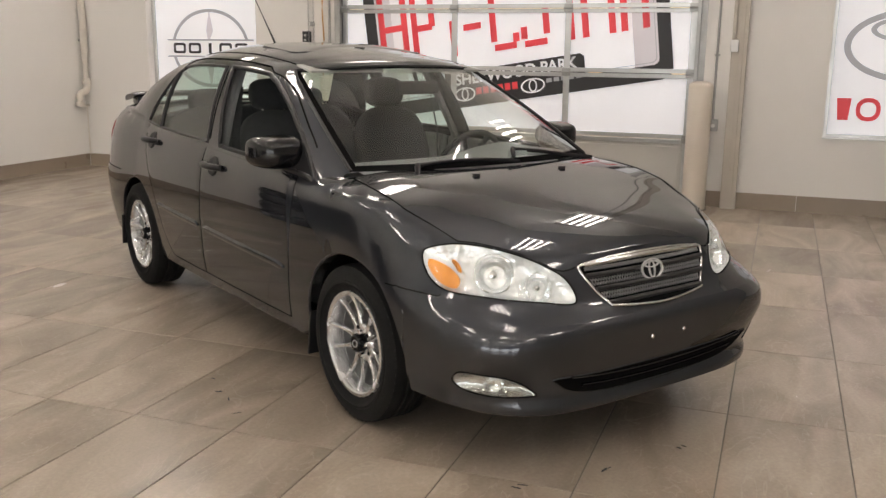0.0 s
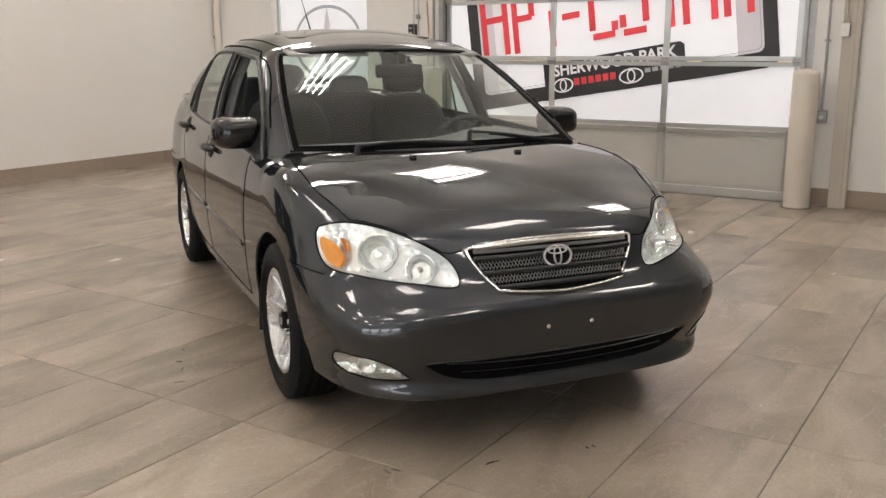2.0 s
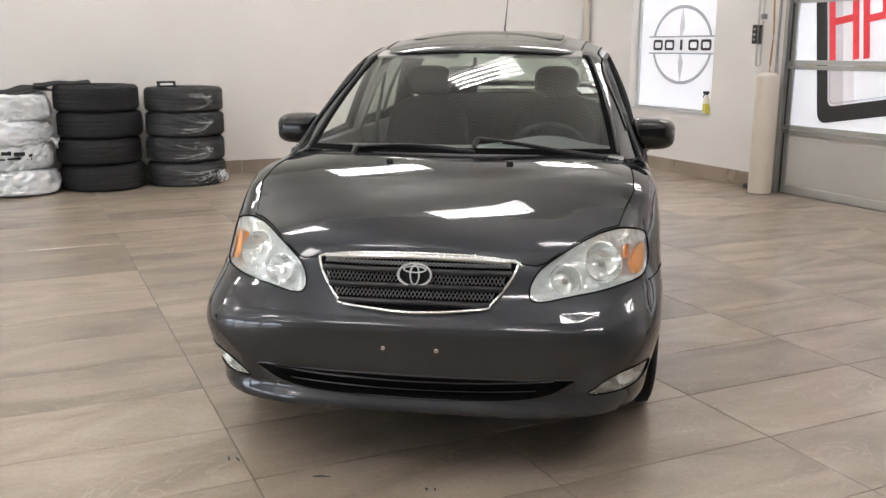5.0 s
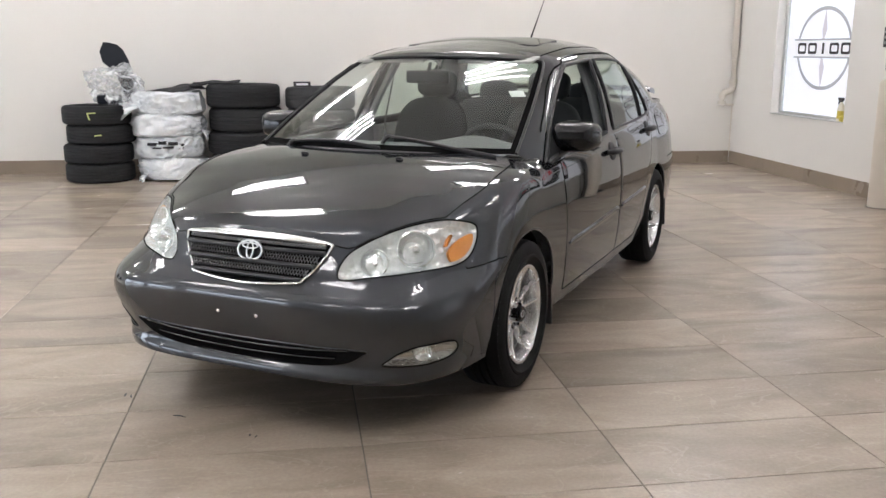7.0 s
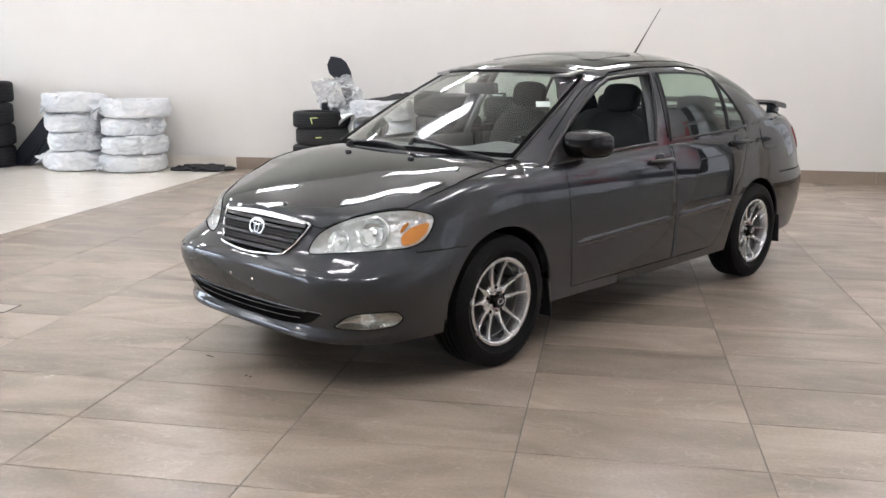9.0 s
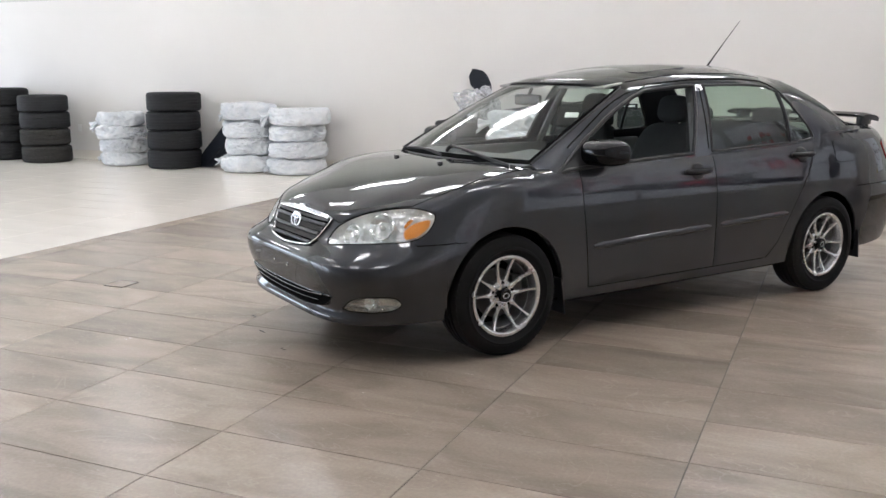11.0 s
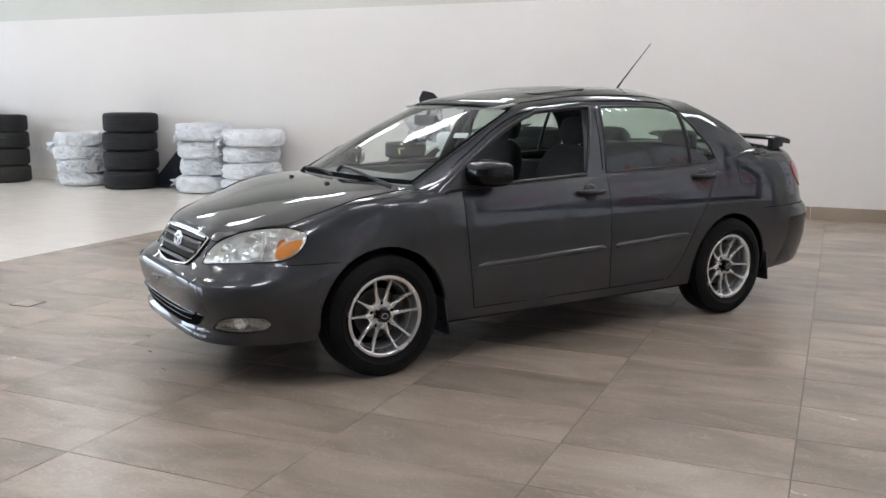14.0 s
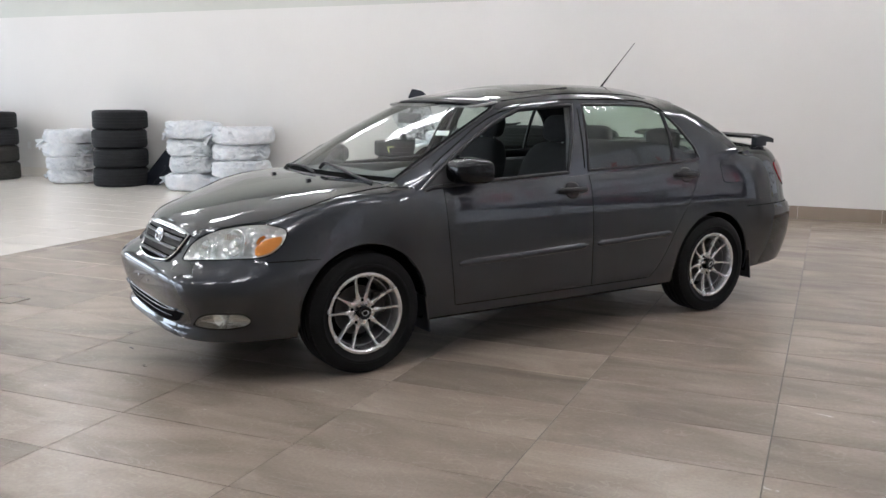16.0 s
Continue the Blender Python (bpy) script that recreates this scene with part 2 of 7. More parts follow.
def tube(path, r, seg=8, closed=False, bm=None, flat=1.0, up=None):
    """A round (or flattened) bar along a path of points."""
    b = bmesh.new()
    pts = [Vector(p) for p in path]
    n = len(pts)
    rings = []
    ref = Vector(up) if up else Vector((0, 0, 1))
    for i, p in enumerate(pts):
        a = pts[(i - 1) % n] if (closed or i) else pts[i]
        c = pts[(i + 1) % n] if (closed or i < n - 1) else pts[i]
        d = (c - a).normalized()
        s = d.cross(ref)
        if s.length < 1e-3:
            s = d.cross(Vector((0.3, 1, 0.2)))
        s.normalize()
        t = s.cross(d).normalized()
        rr = r[i] if isinstance(r, (list, tuple)) else r
        rings.append([b.verts.new(p + s * rr * math.cos(k * 2 * math.pi / seg) + t * rr * flat * math.sin(k * 2 * math.pi / seg)) for k in range(seg)])
    for i in range(n if closed else n - 1):
        x, y = rings[i], rings[(i + 1) % n]
        for k in range(seg):
            b.faces.new((x[k], x[(k + 1) % seg], y[(k + 1) % seg], y[k]))
    if not closed:
        b.faces.new(rings[0][::-1])
        b.faces.new(rings[-1])
    return merge(bm, b)


def lathe(profile, seg=48, axis="z", bm=None, closed=True):
    """Turns a profile of (radius, height) round an axis."""
    b = bmesh.new()
    rings = []
    for r, h in profile:
        ring = []
        for k in range(seg):
            a = 2 * math.pi * k / seg
            c, s = r * math.cos(a), r * math.sin(a)
            ring.append(b.verts.new((c, s, h) if axis == "z" else (h, c, s)))
        rings.append(ring)
    m = len(rings)
    for i in range(m if closed else m - 1):
        x, y = rings[i], rings[(i + 1) % m]
        for k in range(seg):
            b.faces.new((x[k], x[(k + 1) % seg], y[(k + 1) % seg], y[k]))
    return merge(bm, b)


def plate(outline, depth, m=None, bm=None, bevel=0.0):
    """A flat outline (list of 2D points) made `depth` thick along z."""
    b = bmesh.new()
    f = b.faces.new([b.verts.new((x, y, 0)) for x, y in outline])
    r = bmesh.ops.extrude_face_region(b, geom=[f])
    bmesh.ops.translate(b, vec=(0, 0, depth), verts=[v for v in r["geom"] if isinstance(v, bmesh.types.BMVert)])
    if m:
        bmesh.ops.transform(b, matrix=m, verts=b.verts)
    return merge(bm, b)


def ring_plate(outer, inner, depth, m=None, bm=None):
    """A flat frame between two outlines with equal counts of points, `depth` thick."""
    b = bmesh.new()
    n = len(outer)
    rows = [[b.verts.new((x, y, z)) for x, y in o] for o, z in ((outer, 0), (outer, depth), (inner, depth), (inner, 0))]
    for i in range(4):
        x, y = rows[i], rows[(i + 1) % 4]
        for k in range(n):
            b.faces.new((x[k], x[(k + 1) % n], y[(k + 1) % n], y[k]))
    if m:
        bmesh.ops.transform(b, matrix=m, verts=b.verts)
    return merge(bm, b)


def oval(a, c, n=48, power=2.0, at=(0, 0)):
    out = []
    for k in range(n):
        t = 2 * math.pi * k / n
        x, y = math.cos(t), math.sin(t)
        out.append((at[0] + a * math.copysign(abs(x) ** (2 / power), x), at[1] + c * math.copysign(abs(y) ** (2 / power), y)))
    return out


def text_mesh(s, size, depth=0.002, bold=0.0):
    cu = bpy.data.curves.new("text", "FONT")
    cu.body, cu.size, cu.extrude, cu.offset = s, size, depth, bold
    cu.resolution_u = 3
    ob = bpy.data.objects.new("text", cu)
    scene.collection.objects.link(ob)
    dg = bpy.context.evaluated_depsgraph_get()
    me = bpy.data.meshes.new_from_object(ob.evaluated_get(dg))
    bpy.data.objects.remove(ob)
    b = bmesh.new()
    b.from_mesh(me)
    return b


# a plane on the door wall: local x runs to the viewer's right (towards -y), local y up, local z into the room
def on_door_wall(y, z, out=0.0, turn=0.0):
    return Matrix.Translation((WALL_X - out, y, z)) @ Matrix(((0, 0, -1, 0), (-1, 0, 0, 0), (0, 1, 0, 0), (0, 0, 0, 1))) @ Matrix.Rotation(radians(turn), 4, "Z")


# ---------------------------------------------------------------- the room
BACK_X, BACK_Y = -16.0, -8.0
WT = 0.25


def structure(name, bm, mat, label, category="wall"):
    return tagged(finish(name, bm, mat), label, category, kind="structure")


# the wall with the overhead door, its two windows and the door's opening
DOOR_Y0, DOOR_Y1, DOOR_TOP = 1.13, 4.88, 2.48
WIN_Z0, WIN_Z1 = 0.69, 2.45
WINS = ((5.93, 7.40), (-1.38, -0.02))
bm = bmesh.new()
x0, x1 = WALL_X, WALL_X + WT
edges_y = [BACK_Y, WINS[1][0], WINS[1][1], DOOR_Y0, DOOR_Y1, WINS[0][0], WINS[0][1], WALL_Y + WT]
for i in range(7):
    ya, yb = edges_y[i], edges_y[i + 1]
    if i in (1, 5):
        span(x0, x1, ya, yb, -0.05, WIN_Z0, 0, bm)
        span(x0, x1, ya, yb, WIN_Z1, CEIL + 0.3, 0, bm)
    elif i == 3:
        span(x0, x1, ya, yb, DOOR_TOP, CEIL + 0.3, 0, bm)
    else:
        span(x0, x1, ya, yb, -0.05, CEIL + 0.3, 0, bm)
bmesh.ops.remove_doubles(bm, verts=bm.verts, dist=1e-5)
structure("wall_east", bm, M_WALL, "beige painted wall with overhead door and two windows")
structure("wall_north", span(BACK_X - WT, WALL_X, WALL_Y, WALL_Y + WT, -0.05, BAND), M_WALL, "long beige painted plaster wall")
structure("wall_north_upper", span(BACK_X - WT, WALL_X, WALL_Y + 0.012, WALL_Y + WT, BAND, CEIL + 0.3), M_BAND, "upper wall painted pale grey-green")
# added wall, out of view; its tone steers light and reflections on the car
structure("wall_south", span(BACK_X - WT, WALL_X + WT, BACK_Y - WT, BACK_Y, -0.05, CEIL + 0.3), M_UNSEEN_WALL, "plain unseen beige-grey wall added to close the showroom")
# unseen window openings assumed at the far end; area lamps in them brighten the room
FRONT = ((-6.5, -3.5), (-2.8, 0.2), (0.9, 3.9), (4.6, 7.6))
bm = bmesh.new()
ys_ = [BACK_Y] + [v for p in FRONT for v in p] + [WALL_Y]
for k in range(len(ys_) - 1):
    if k % 2:
        span(BACK_X - WT, BACK_X, ys_[k], ys_[k + 1], -0.05, 0.25, 0, bm)
        span(BACK_X - WT, BACK_X, ys_[k], ys_[k + 1], 2.5, CEIL + 0.3, 0, bm)
    else:
        span(BACK_X - WT, BACK_X, ys_[k], ys_[k + 1], -0.05, CEIL + 0.3, 0, bm)
bmesh.ops.remove_doubles(bm, verts=bm.verts, dist=1e-5)
structure("wall_west", bm, M_WALL, "beige wall with assumed, unseen tall shop windows")
for k, (ya, yb) in enumerate(FRONT):
    lamp = bpy.data.lights.new("assumed_daylight", "AREA")
    lamp.shape, lamp.size, lamp.size_y = "RECTANGLE", yb - ya, 2.2
    lamp.color, lamp.energy = (0.86, 0.94, 1.0), ASSUMED_DAYLIGHT * (yb - ya)
    ob = new("assumed_daylight", lamp)
    ob.matrix_basis = look((BACK_X - 0.1, (ya + yb) / 2, 1.38), (0, (ya + yb) / 2, 1.38))
structure("ceiling", span(BACK_X, WALL_X, BACK_Y, WALL_Y, CEIL, CEIL + 0.1), M_CEIL, "pale grey-white flat ceiling", "ceiling")

# ---------------------------------------------------------------- overhead door, windows, bollards, pipe
DX = WALL_X + 0.02      # face of the door's sections
RAILS = (0.0, 0.63, 1.25, 1.865, 2.48)
STILES = (4.83, 3.58, 2.39, 1.19)
door = thing("door_1", pose(DX, 0, 0), "sectional aluminium overhead door with glazed printed panels", "overhead door", kind="structure")
for i in range(4):
    z0, z1 = RAILS[i], RAILS[i + 1]
    low, high = (0.085 if i == 0 else 0.045), 0.045
    bm = span(-0.005, 0.045, DOOR_Y0 + 0.02, DOOR_Y1 - 0.02, z0 + 0.002, z0 + low, 0.004)
    part("rail", bm, M_ALU, door, "ribbed aluminium rail")
    bm = span(-0.005, 0.045, DOOR_Y0 + 0.02, DOOR_Y1 - 0.02, z1 - high, z1 - 0.004, 0.004)
    span(-0.022, -0.004, DOOR_Y0 + 0.08, DOOR_Y1 - 0.08, z1 - 0.012, z1 - 0.006, 0.002, bm)
    part("rail", bm, M_ALU, door, "ribbed aluminium rail")
    for y in STILES:
        part("stile", span(-0.002, 0.043, y - 0.032, y + 0.032, z0 + low, z1 - high, 0.004), M_ALU, door, "aluminium stile")
    for a, b in zip(STILES[1:], STILES[:-1]):
        bm = span(0.012, 0.022, a + 0.032, b - 0.032, z0 + low, z1 - high)
        if i:
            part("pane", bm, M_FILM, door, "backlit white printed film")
        else:
            span(0.005, 0.012, a + 0.06, b - 0.06, z0 + low + 0.03, z1 - high - 0.03, 0.003, bm)
            part("panel", bm, M_DOORPANEL, door, "solid pale grey panel")
    if i:
        for y in STILES:
            bm = box((0.02, 0.085, 0.075), (-0.012, y, z0), 0.004)
            cyl(0.012, 0.09, (-0.025, y - 0.045, z0), 12, rot=Matrix.Rotation(radians(-90), 4, "X"), bm=bm)
            part("hinge", bm, M_STEEL, door, "greasy steel hinge")
part("bottom_seal", span(0.0, 0.04, DOOR_Y0 + 0.03, DOOR_Y1 - 0.03, 0.0015, 0.012, 0.003), M_BLACK, door, "black rubber seal")
for y, s in ((DOOR_Y0 - 0.005, 1), (DOOR_Y1 + 0.005, -1)):
    bm = span(-0.075, -0.022, y - 0.004, y + 0.004, 0.0, DOOR_TOP + 0.05)
    span(-0.077, -0.071, y, y + s * 0.03, 0.0, DOOR_TOP + 0.05, 0, bm)
    span(-0.03, -0.024, y - s * 0.002, y + s * 0.03, 0.0, DOOR_TOP + 0.05, 0, bm)
    part("track", bm, M_STEEL, door, "galvanised roller track")
    part("jamb_angle", span(-0.024, -0.018, min(y, y - s * 0.06), max(y, y - s * 0.06), 0.0, DOOR_TOP), M_STEEL, door)
    part("weather_strip", span(-0.012, 0.04, min(y, y + s * 0.03), max(y, y + s * 0.03), 0.0, DOOR_TOP), M_BLACK, door, "black rubber strip")

# the print on the door's glass: a tilted dark frame with red characters and a dark ribbon
# the print is slanted: its base rises to the right, its uprights lean to the left
fm = on_door_wall(4.47, 0.706, -0.026) @ Matrix(((1, -0.12, 0, 0), (0.163, 1, 0, 0), (0, 0, 1, 0), (0, 0, 0, 1)))


def clip_print(name, bm, mat, label=""):
    """Cuts a print to the glass, pane by pane, and lays it on the film."""
    bmesh.ops.transform(bm, matrix=Matrix.Translation((-DX, 0, 0)), verts=bm.verts)
    for co, no in (((0, DOOR_Y1 - 0.03, 0), (0, 1, 0)), ((0, DOOR_Y0 + 0.03, 0), (0, -1, 0)), ((0, 0, DOOR_TOP - 0.05), (0, 0, 1))):
        bmesh.ops.bisect_plane(bm, geom=bm.verts[:] + bm.edges[:] + bm.faces[:], plane_co=co, plane_no=no, clear_outer=True)
    return part(name, bm, mat, door, label)


# these tints glow faintly too, imitating light through the film
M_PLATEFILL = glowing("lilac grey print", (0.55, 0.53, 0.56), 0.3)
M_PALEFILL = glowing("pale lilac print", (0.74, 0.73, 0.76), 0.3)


def rounded(w, h, r, n=6):
    out = []
    for cx, cy, a0 in ((w / 2 - r, h / 2 - r, 0), (-w / 2 + r, h / 2 - r, 90), (-w / 2 + r, -h / 2 + r, 180), (w / 2 - r, -h / 2 + r, 270)):
        for k in range(n + 1):
            a = radians(a0 + 90 * k / n)
            out.append((cx + r * math.cos(a), cy + r * math.sin(a)))
    return out


def slab(p0, p1, q0, q1, depth):
    return plate([(p0, q0), (p1, q0), (p1, q1), (p0, q1)], depth, fm)


def placed(loop, p, q):
    return [(x + p, y + q) for x, y in loop]


FW, FH = 3.13, 1.95
clip_print("print_frame", ring_plate(placed(rounded(FW, FH, 0.10), FW / 2, FH / 2), placed(rounded(FW - 0.25, FH - 0.29, 0.06), FW / 2, FH / 2), 0.002, fm), M_INK, "dark printed frame")
clip_print("print_line", ring_plate(placed(rounded(FW - 0.29, FH - 0.33, 0.05), FW / 2, FH / 2), placed(rounded(FW - 0.305, FH - 0.345, 0.05), FW / 2, FH / 2), 0.003, fm), M_SILVERPRINT, "thin printed line")
for p0, p1 in ((0.125, 0.30), (0.30, 0.42), (FW - 0.36, FW - 0.125)):
    clip_print("print_shade", slab(p0, p1, 0.145, FH - 0.145, 0.0015), M_PLATEFILL if p0 != 0.30 else M_PALEFILL, "lilac shading beside the frame")
# tall red characters become plain strokes of the same size
for p, q0, q1 in ((0.185, 0.54, 1.25), (0.440, 0.53, 1.25), (0.550, 0.52, 1.25), (0.745, 0.86, 1.20), (0.965, 0.52, 0.88), (1.395, 0.60, 1.16), (1.625, 0.57, 0.66), (1.710, 0.58, 0.70), (1.940, 0.60, 0.86), (2.185, 0.50, 1.25), (2.325, 0.50, 1.25), (2.585, 0.50, 1.25), (2.700, 0.50, 1.25), (2.905, 0.50, 0.78)):
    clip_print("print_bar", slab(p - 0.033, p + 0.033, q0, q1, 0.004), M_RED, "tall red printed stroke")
for p0, p1, q in ((0.218, 0.407, 0.90), (0.583, 0.745, 0.86), (1.08, 1.27, 0.79), (1.395, 1.625, 0.54), (1.710, 1.940, 0.53), (2.733, 2.905, 0.82)):
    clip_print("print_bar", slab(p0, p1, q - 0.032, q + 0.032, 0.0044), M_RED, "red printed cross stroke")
clip_print("print_ribbon", plate([(0.83, -0.004), (3.03, -0.004), (2.29, 0.146), (2.29, 0.33), (2.25, 0.362), (0.83, 0.362)], 0.005, fm), M_INK, "dark printed ribbon")
bm = text_mesh("SHERWOOD PARK", 0.155, 0.0008, 0.004)
wide = max(v.co.x for v in bm.verts)
bmesh.ops.transform(bm, matrix=fm @ Matrix.Translation((0.94, 0.228, 0.0065)) @ Matrix.Diagonal((1.28 / wide, 1.0, 1, 1)), verts=bm.verts)
clip_print("print_words", bm, M_WHITE, "white printed words on the ribbon")
for k in range(6):
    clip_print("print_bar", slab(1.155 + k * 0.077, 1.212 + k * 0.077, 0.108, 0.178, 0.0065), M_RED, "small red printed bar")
for k in range(5):
    clip_print("print_bar", slab(1.895 + k * 0.075, 1.950 + k * 0.075, 0.125, 0.165, 0.0065), M_SILVERPRINT, "small grey printed bar")
for cx, cy, a, c in ((1.034, 0.127, 0.112, 0.072), (1.754, 0.116, 0.125, 0.074)):
    clip_print("print_emblem", ring_plate(oval(a, c, 40, 2, (cx, cy)), oval(a - 0.017, c - 0.014, 40, 2, (cx, cy)), 0.0065, fm), M_WHITE, "oval printed emblem outline")
    clip_print("print_emblem", ring_plate(oval(a * 0.35, c * 0.85, 40, 2, (cx, cy)), oval(a * 0.35 - 0.014, c * 0.85 - 0.014, 40, 2, (cx, cy)), 0.0066, fm), M_WHITE, "oval printed emblem outline")

# ---- the two windows filled with backlit film
for k, (ya, yb) in enumerate(WINS):
    w = thing(f"window_{k + 1}", pose(WALL_X, (ya + yb) / 2, WIN_Z0), "recessed window covered by a backlit white poster", "window", kind="structure")
    hw, hh = (yb - ya) / 2, WIN_Z1 - WIN_Z0
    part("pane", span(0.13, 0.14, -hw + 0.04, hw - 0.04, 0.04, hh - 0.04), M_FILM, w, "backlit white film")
    for a in ((0.10, 0.165, -hw, -hw + 0.04, 0, hh), (0.10, 0.165, hw - 0.04, hw, 0, hh), (0.10, 0.165, -hw + 0.04, hw - 0.04, 0, 0.04), (0.10, 0.165, -hw + 0.04, hw - 0.04, hh - 0.04, hh)):
        part("window_frame", span(*a, 0.003), M_ALU, w, "aluminium frame")
    part("window_sill", span(-0.012, 0.10, -hw, hw, 0.001, 0.012, 0.003), M_ALU, w, "metal sill")
    fl = Matrix(((0, 0, -1, 0), (-1, 0, 0, 0), (0, 1, 0, 0), (0, 0, 0, 1)))
    if k == 0:
        em = Matrix.Translation((0.1299, -0.04, 0.75)) @ fl
        part("emblem", ring_plate(oval(0.525, 0.445, 72), oval(0.485, 0.405, 72), 0.002, em), M_SILVERPRINT, w, "grey printed ring")
        for s in (1, -1):
            part("emblem", plate([(-0.02, s * 0.05), (0.05 * s, s * 0.2), (0.0, s * 0.44), (-0.05 * s, s * 0.2)], 0.002, em), M_PLATEFILL, w, "grey printed blade")
            part("emblem", plate([(-0.60, s * 0.105), (0.60, s * 0.105), (0.58, s * 0.085), (-0.58, s * 0.085)], 0.003, em), M_SILVERPRINT, w, "grey printed line")
        part("emblem", plate([(-0.62, -0.09), (0.62, -0.09), (0.62, 0.09), (-0.62, 0.09)], 0.0025, em), M_WHITE, w, "white printed band")
        for c in range(5):
            cx = -0.42 + c * 0.21
            if c == 2:
                sh = plate([(cx - 0.02, -0.06), (cx + 0.02, -0.06), (cx + 0.02, 0.06), (cx - 0.02, 0.06)], 0.004, em)
            else:
                sh = ring_plate([(cx + p * 1.0, q) for p, q in rounded(0.17, 0.12, 0.03)], [(cx + p, q) for p, q in rounded(0.11, 0.065, 0.015)], 0.004, em)
            part("print_bar", sh, M_INK, w, "black printed block")
    else:
        em = Matrix.Translation((0.1299, 0.0, 0.84)) @ fl
        for o, i in ((oval(0.57, 0.325, 72), oval(0.51, 0.27, 72)), (oval(0.17, 0.29, 48, 2, (0, 0.0)), oval(0.125, 0.235, 48)), (oval(0.36, 0.12, 48, 2, (0, 0.14)), oval(0.31, 0.08, 48, 2, (0, 0.14)))):
            part("emblem", ring_plate(o, i, 0.002, em), M_SILVERPRINT, w, "grey printed oval")
        for c in range(6):
            cx = -0.52 + c * 0.208
            if c in (1, 3):
                sh = ring_plate(oval(0.104, 0.106, 32, 2.3, (cx, -0.57)), oval(0.066, 0.066, 32, 2.3, (cx, -0.57)), 0.003, em)
            else:
                sh = plate([(cx - 0.045, -0.67), (cx + 0.045, -0.67), (cx + 0.062, -0.47), (cx - 0.062, -0.47)], 0.003, em)
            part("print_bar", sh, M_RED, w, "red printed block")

# ---- bollards
for k, (bx, by, h) in enumerate(((5.10, 4.90, 1.16), (5.09, 1.065, 1.18))):
    e = thing("bollard", pose(bx, by, 0), "cream painted steel bollard with domed top beside the door", "bollard", "bollards at the door")
    bm = lathe([(0.0001, 0.0), (0.109, 0.0), (0.110, 0.006), (0.110, h - 0.035), (0.106, h - 0.015), (0.09, h), (0.06, h + 0.012), (0.0001, h + 0.016)], 40)
    part("post", bm, M_BOLLARD, e, smooth=40)
    part("base_ring", lathe([(0.111, 0.0), (0.128, 0.0), (0.126, 0.006), (0.111, 0.008)], 40), M_GROUT, e, "dark sealant ring")

# ---- square post with conduit, switch and box, right of the door
e = thing("wall_post", pose(WALL_X, 0.745, 0), "putty painted square steel post against the wall", "post")
part("post", span(-0.10, -0.001, -0.055, 0.085, 0.0, CEIL - 0.002, 0.006), M_POST, e)
part("flange", span(-0.112, -0.10, -0.02, 0.02, 0.0, CEIL - 0.002, 0.003), M_POST, e, "narrow raised strip")
e = thing("light_switch", pose(WALL_X - 0.113, 0.80, 1.515), "white toggle switch on a metal box", "switch")
part("switch_box", box((0.045, 0.070, 0.112), (-0.0215, 0, 0), 0.006), M_STEEL, e, "grey metal box")
part("cover", box((0.004, 0.066, 0.108), (-0.046, 0, 0), 0.0015), M_FIXTURE, e, "white cover plate")
part("toggle", box((0.014, 0.009, 0.022), (-0.054, 0, 0.004), 0.002), M_FIXTURE, e)
e = thing("conduit", pose(WALL_X - 0.128, 0.80, 1.578), "thin grey conduit rising from a switch", "conduit")
part("pipe", cyl(0.011, CEIL - 1.578 - 0.002, (0, 0, 0), 12), M_POST, e)
e = thing("conduit", pose(WALL_X - 0.02, 0.955, 0.83), "thin steel conduit beside the overhead door", "conduit")
part("pipe", cyl(0.011, CEIL - 0.83 - 0.002, (0, 0, 0), 12), M_STEEL, e)
part("clip", box((0.02, 0.05, 0.02), (0.01, 0, 0.6), 0.003), M_STEEL, e)
e = thing("junction_box", pose(WALL_X, 0.945, 0.78), "small steel junction box on the wall", "box")
part("box", box((0.06, 0.08, 0.11), (-0.031, 0, 0), 0.005), M_STEEL, e)
part("sensor", cyl(0.018, 0.04, (-0.062, 0, 0.0), 14, rot=Matrix.Rotation(radians(-90), 4, "Y")), M_FIXTURE, e, "pale round sensor")

# ---- left of the door: control box with chain and cables
e = thing("chain_hoist", pose(WALL_X, 5.20, 1.26), "hanging steel hand chain beside the door", "chain")
for dy in (-0.035, 0.025):
    bm = bmesh.new()
    for k in range(56):
        z = k * 0.0245
        ax = Matrix.Rotation(radians(90 * (k % 2) + 20), 4, "Z")
        ring = [Matrix.Translation((-0.07, dy, z)) @ ax @ Vector((0.008 * math.cos(a), 0, 0.016 * math.sin(a))) for a in [i * math.pi / 4 for i in range(8)]]
        tube(ring, 0.0026, 4, True, bm)
    part("chain", bm, M_STEEL, e, "steel link chain")
bm = tube([(-0.07, -0.035 + 0.03 * (1 - math.cos(a)), -0.03 * math.sin(a)) for a in [i * math.pi / 10 for i in range(11)]], 0.004, 6)
part("loop", bm, M_STEEL, e)
part("keeper", box((0.07, 0.02, 0.05), (-0.036, -0.005, 0.45), 0.004), M_STEEL, e)
e = thing("door_control", pose(WALL_X, 5.265, 1.54), "black push-button door control on the wall", "control box")
part("body", box((0.075, 0.075, 0.185), (-0.038, 0, 0), 0.008), M_BLACK, e)
for k in range(3):
    part("button", cyl(0.012, 0.010, (-0.076, 0, 0.05 - 0.05 * k), 14, rot=Matrix.Rotation(radians(-90), 4, "Y")), M_STEEL, e)
e = thing("cable", pose(WALL_X - 0.02, 5.075, 0.35), "thin orange cable hanging down the wall", "cable")
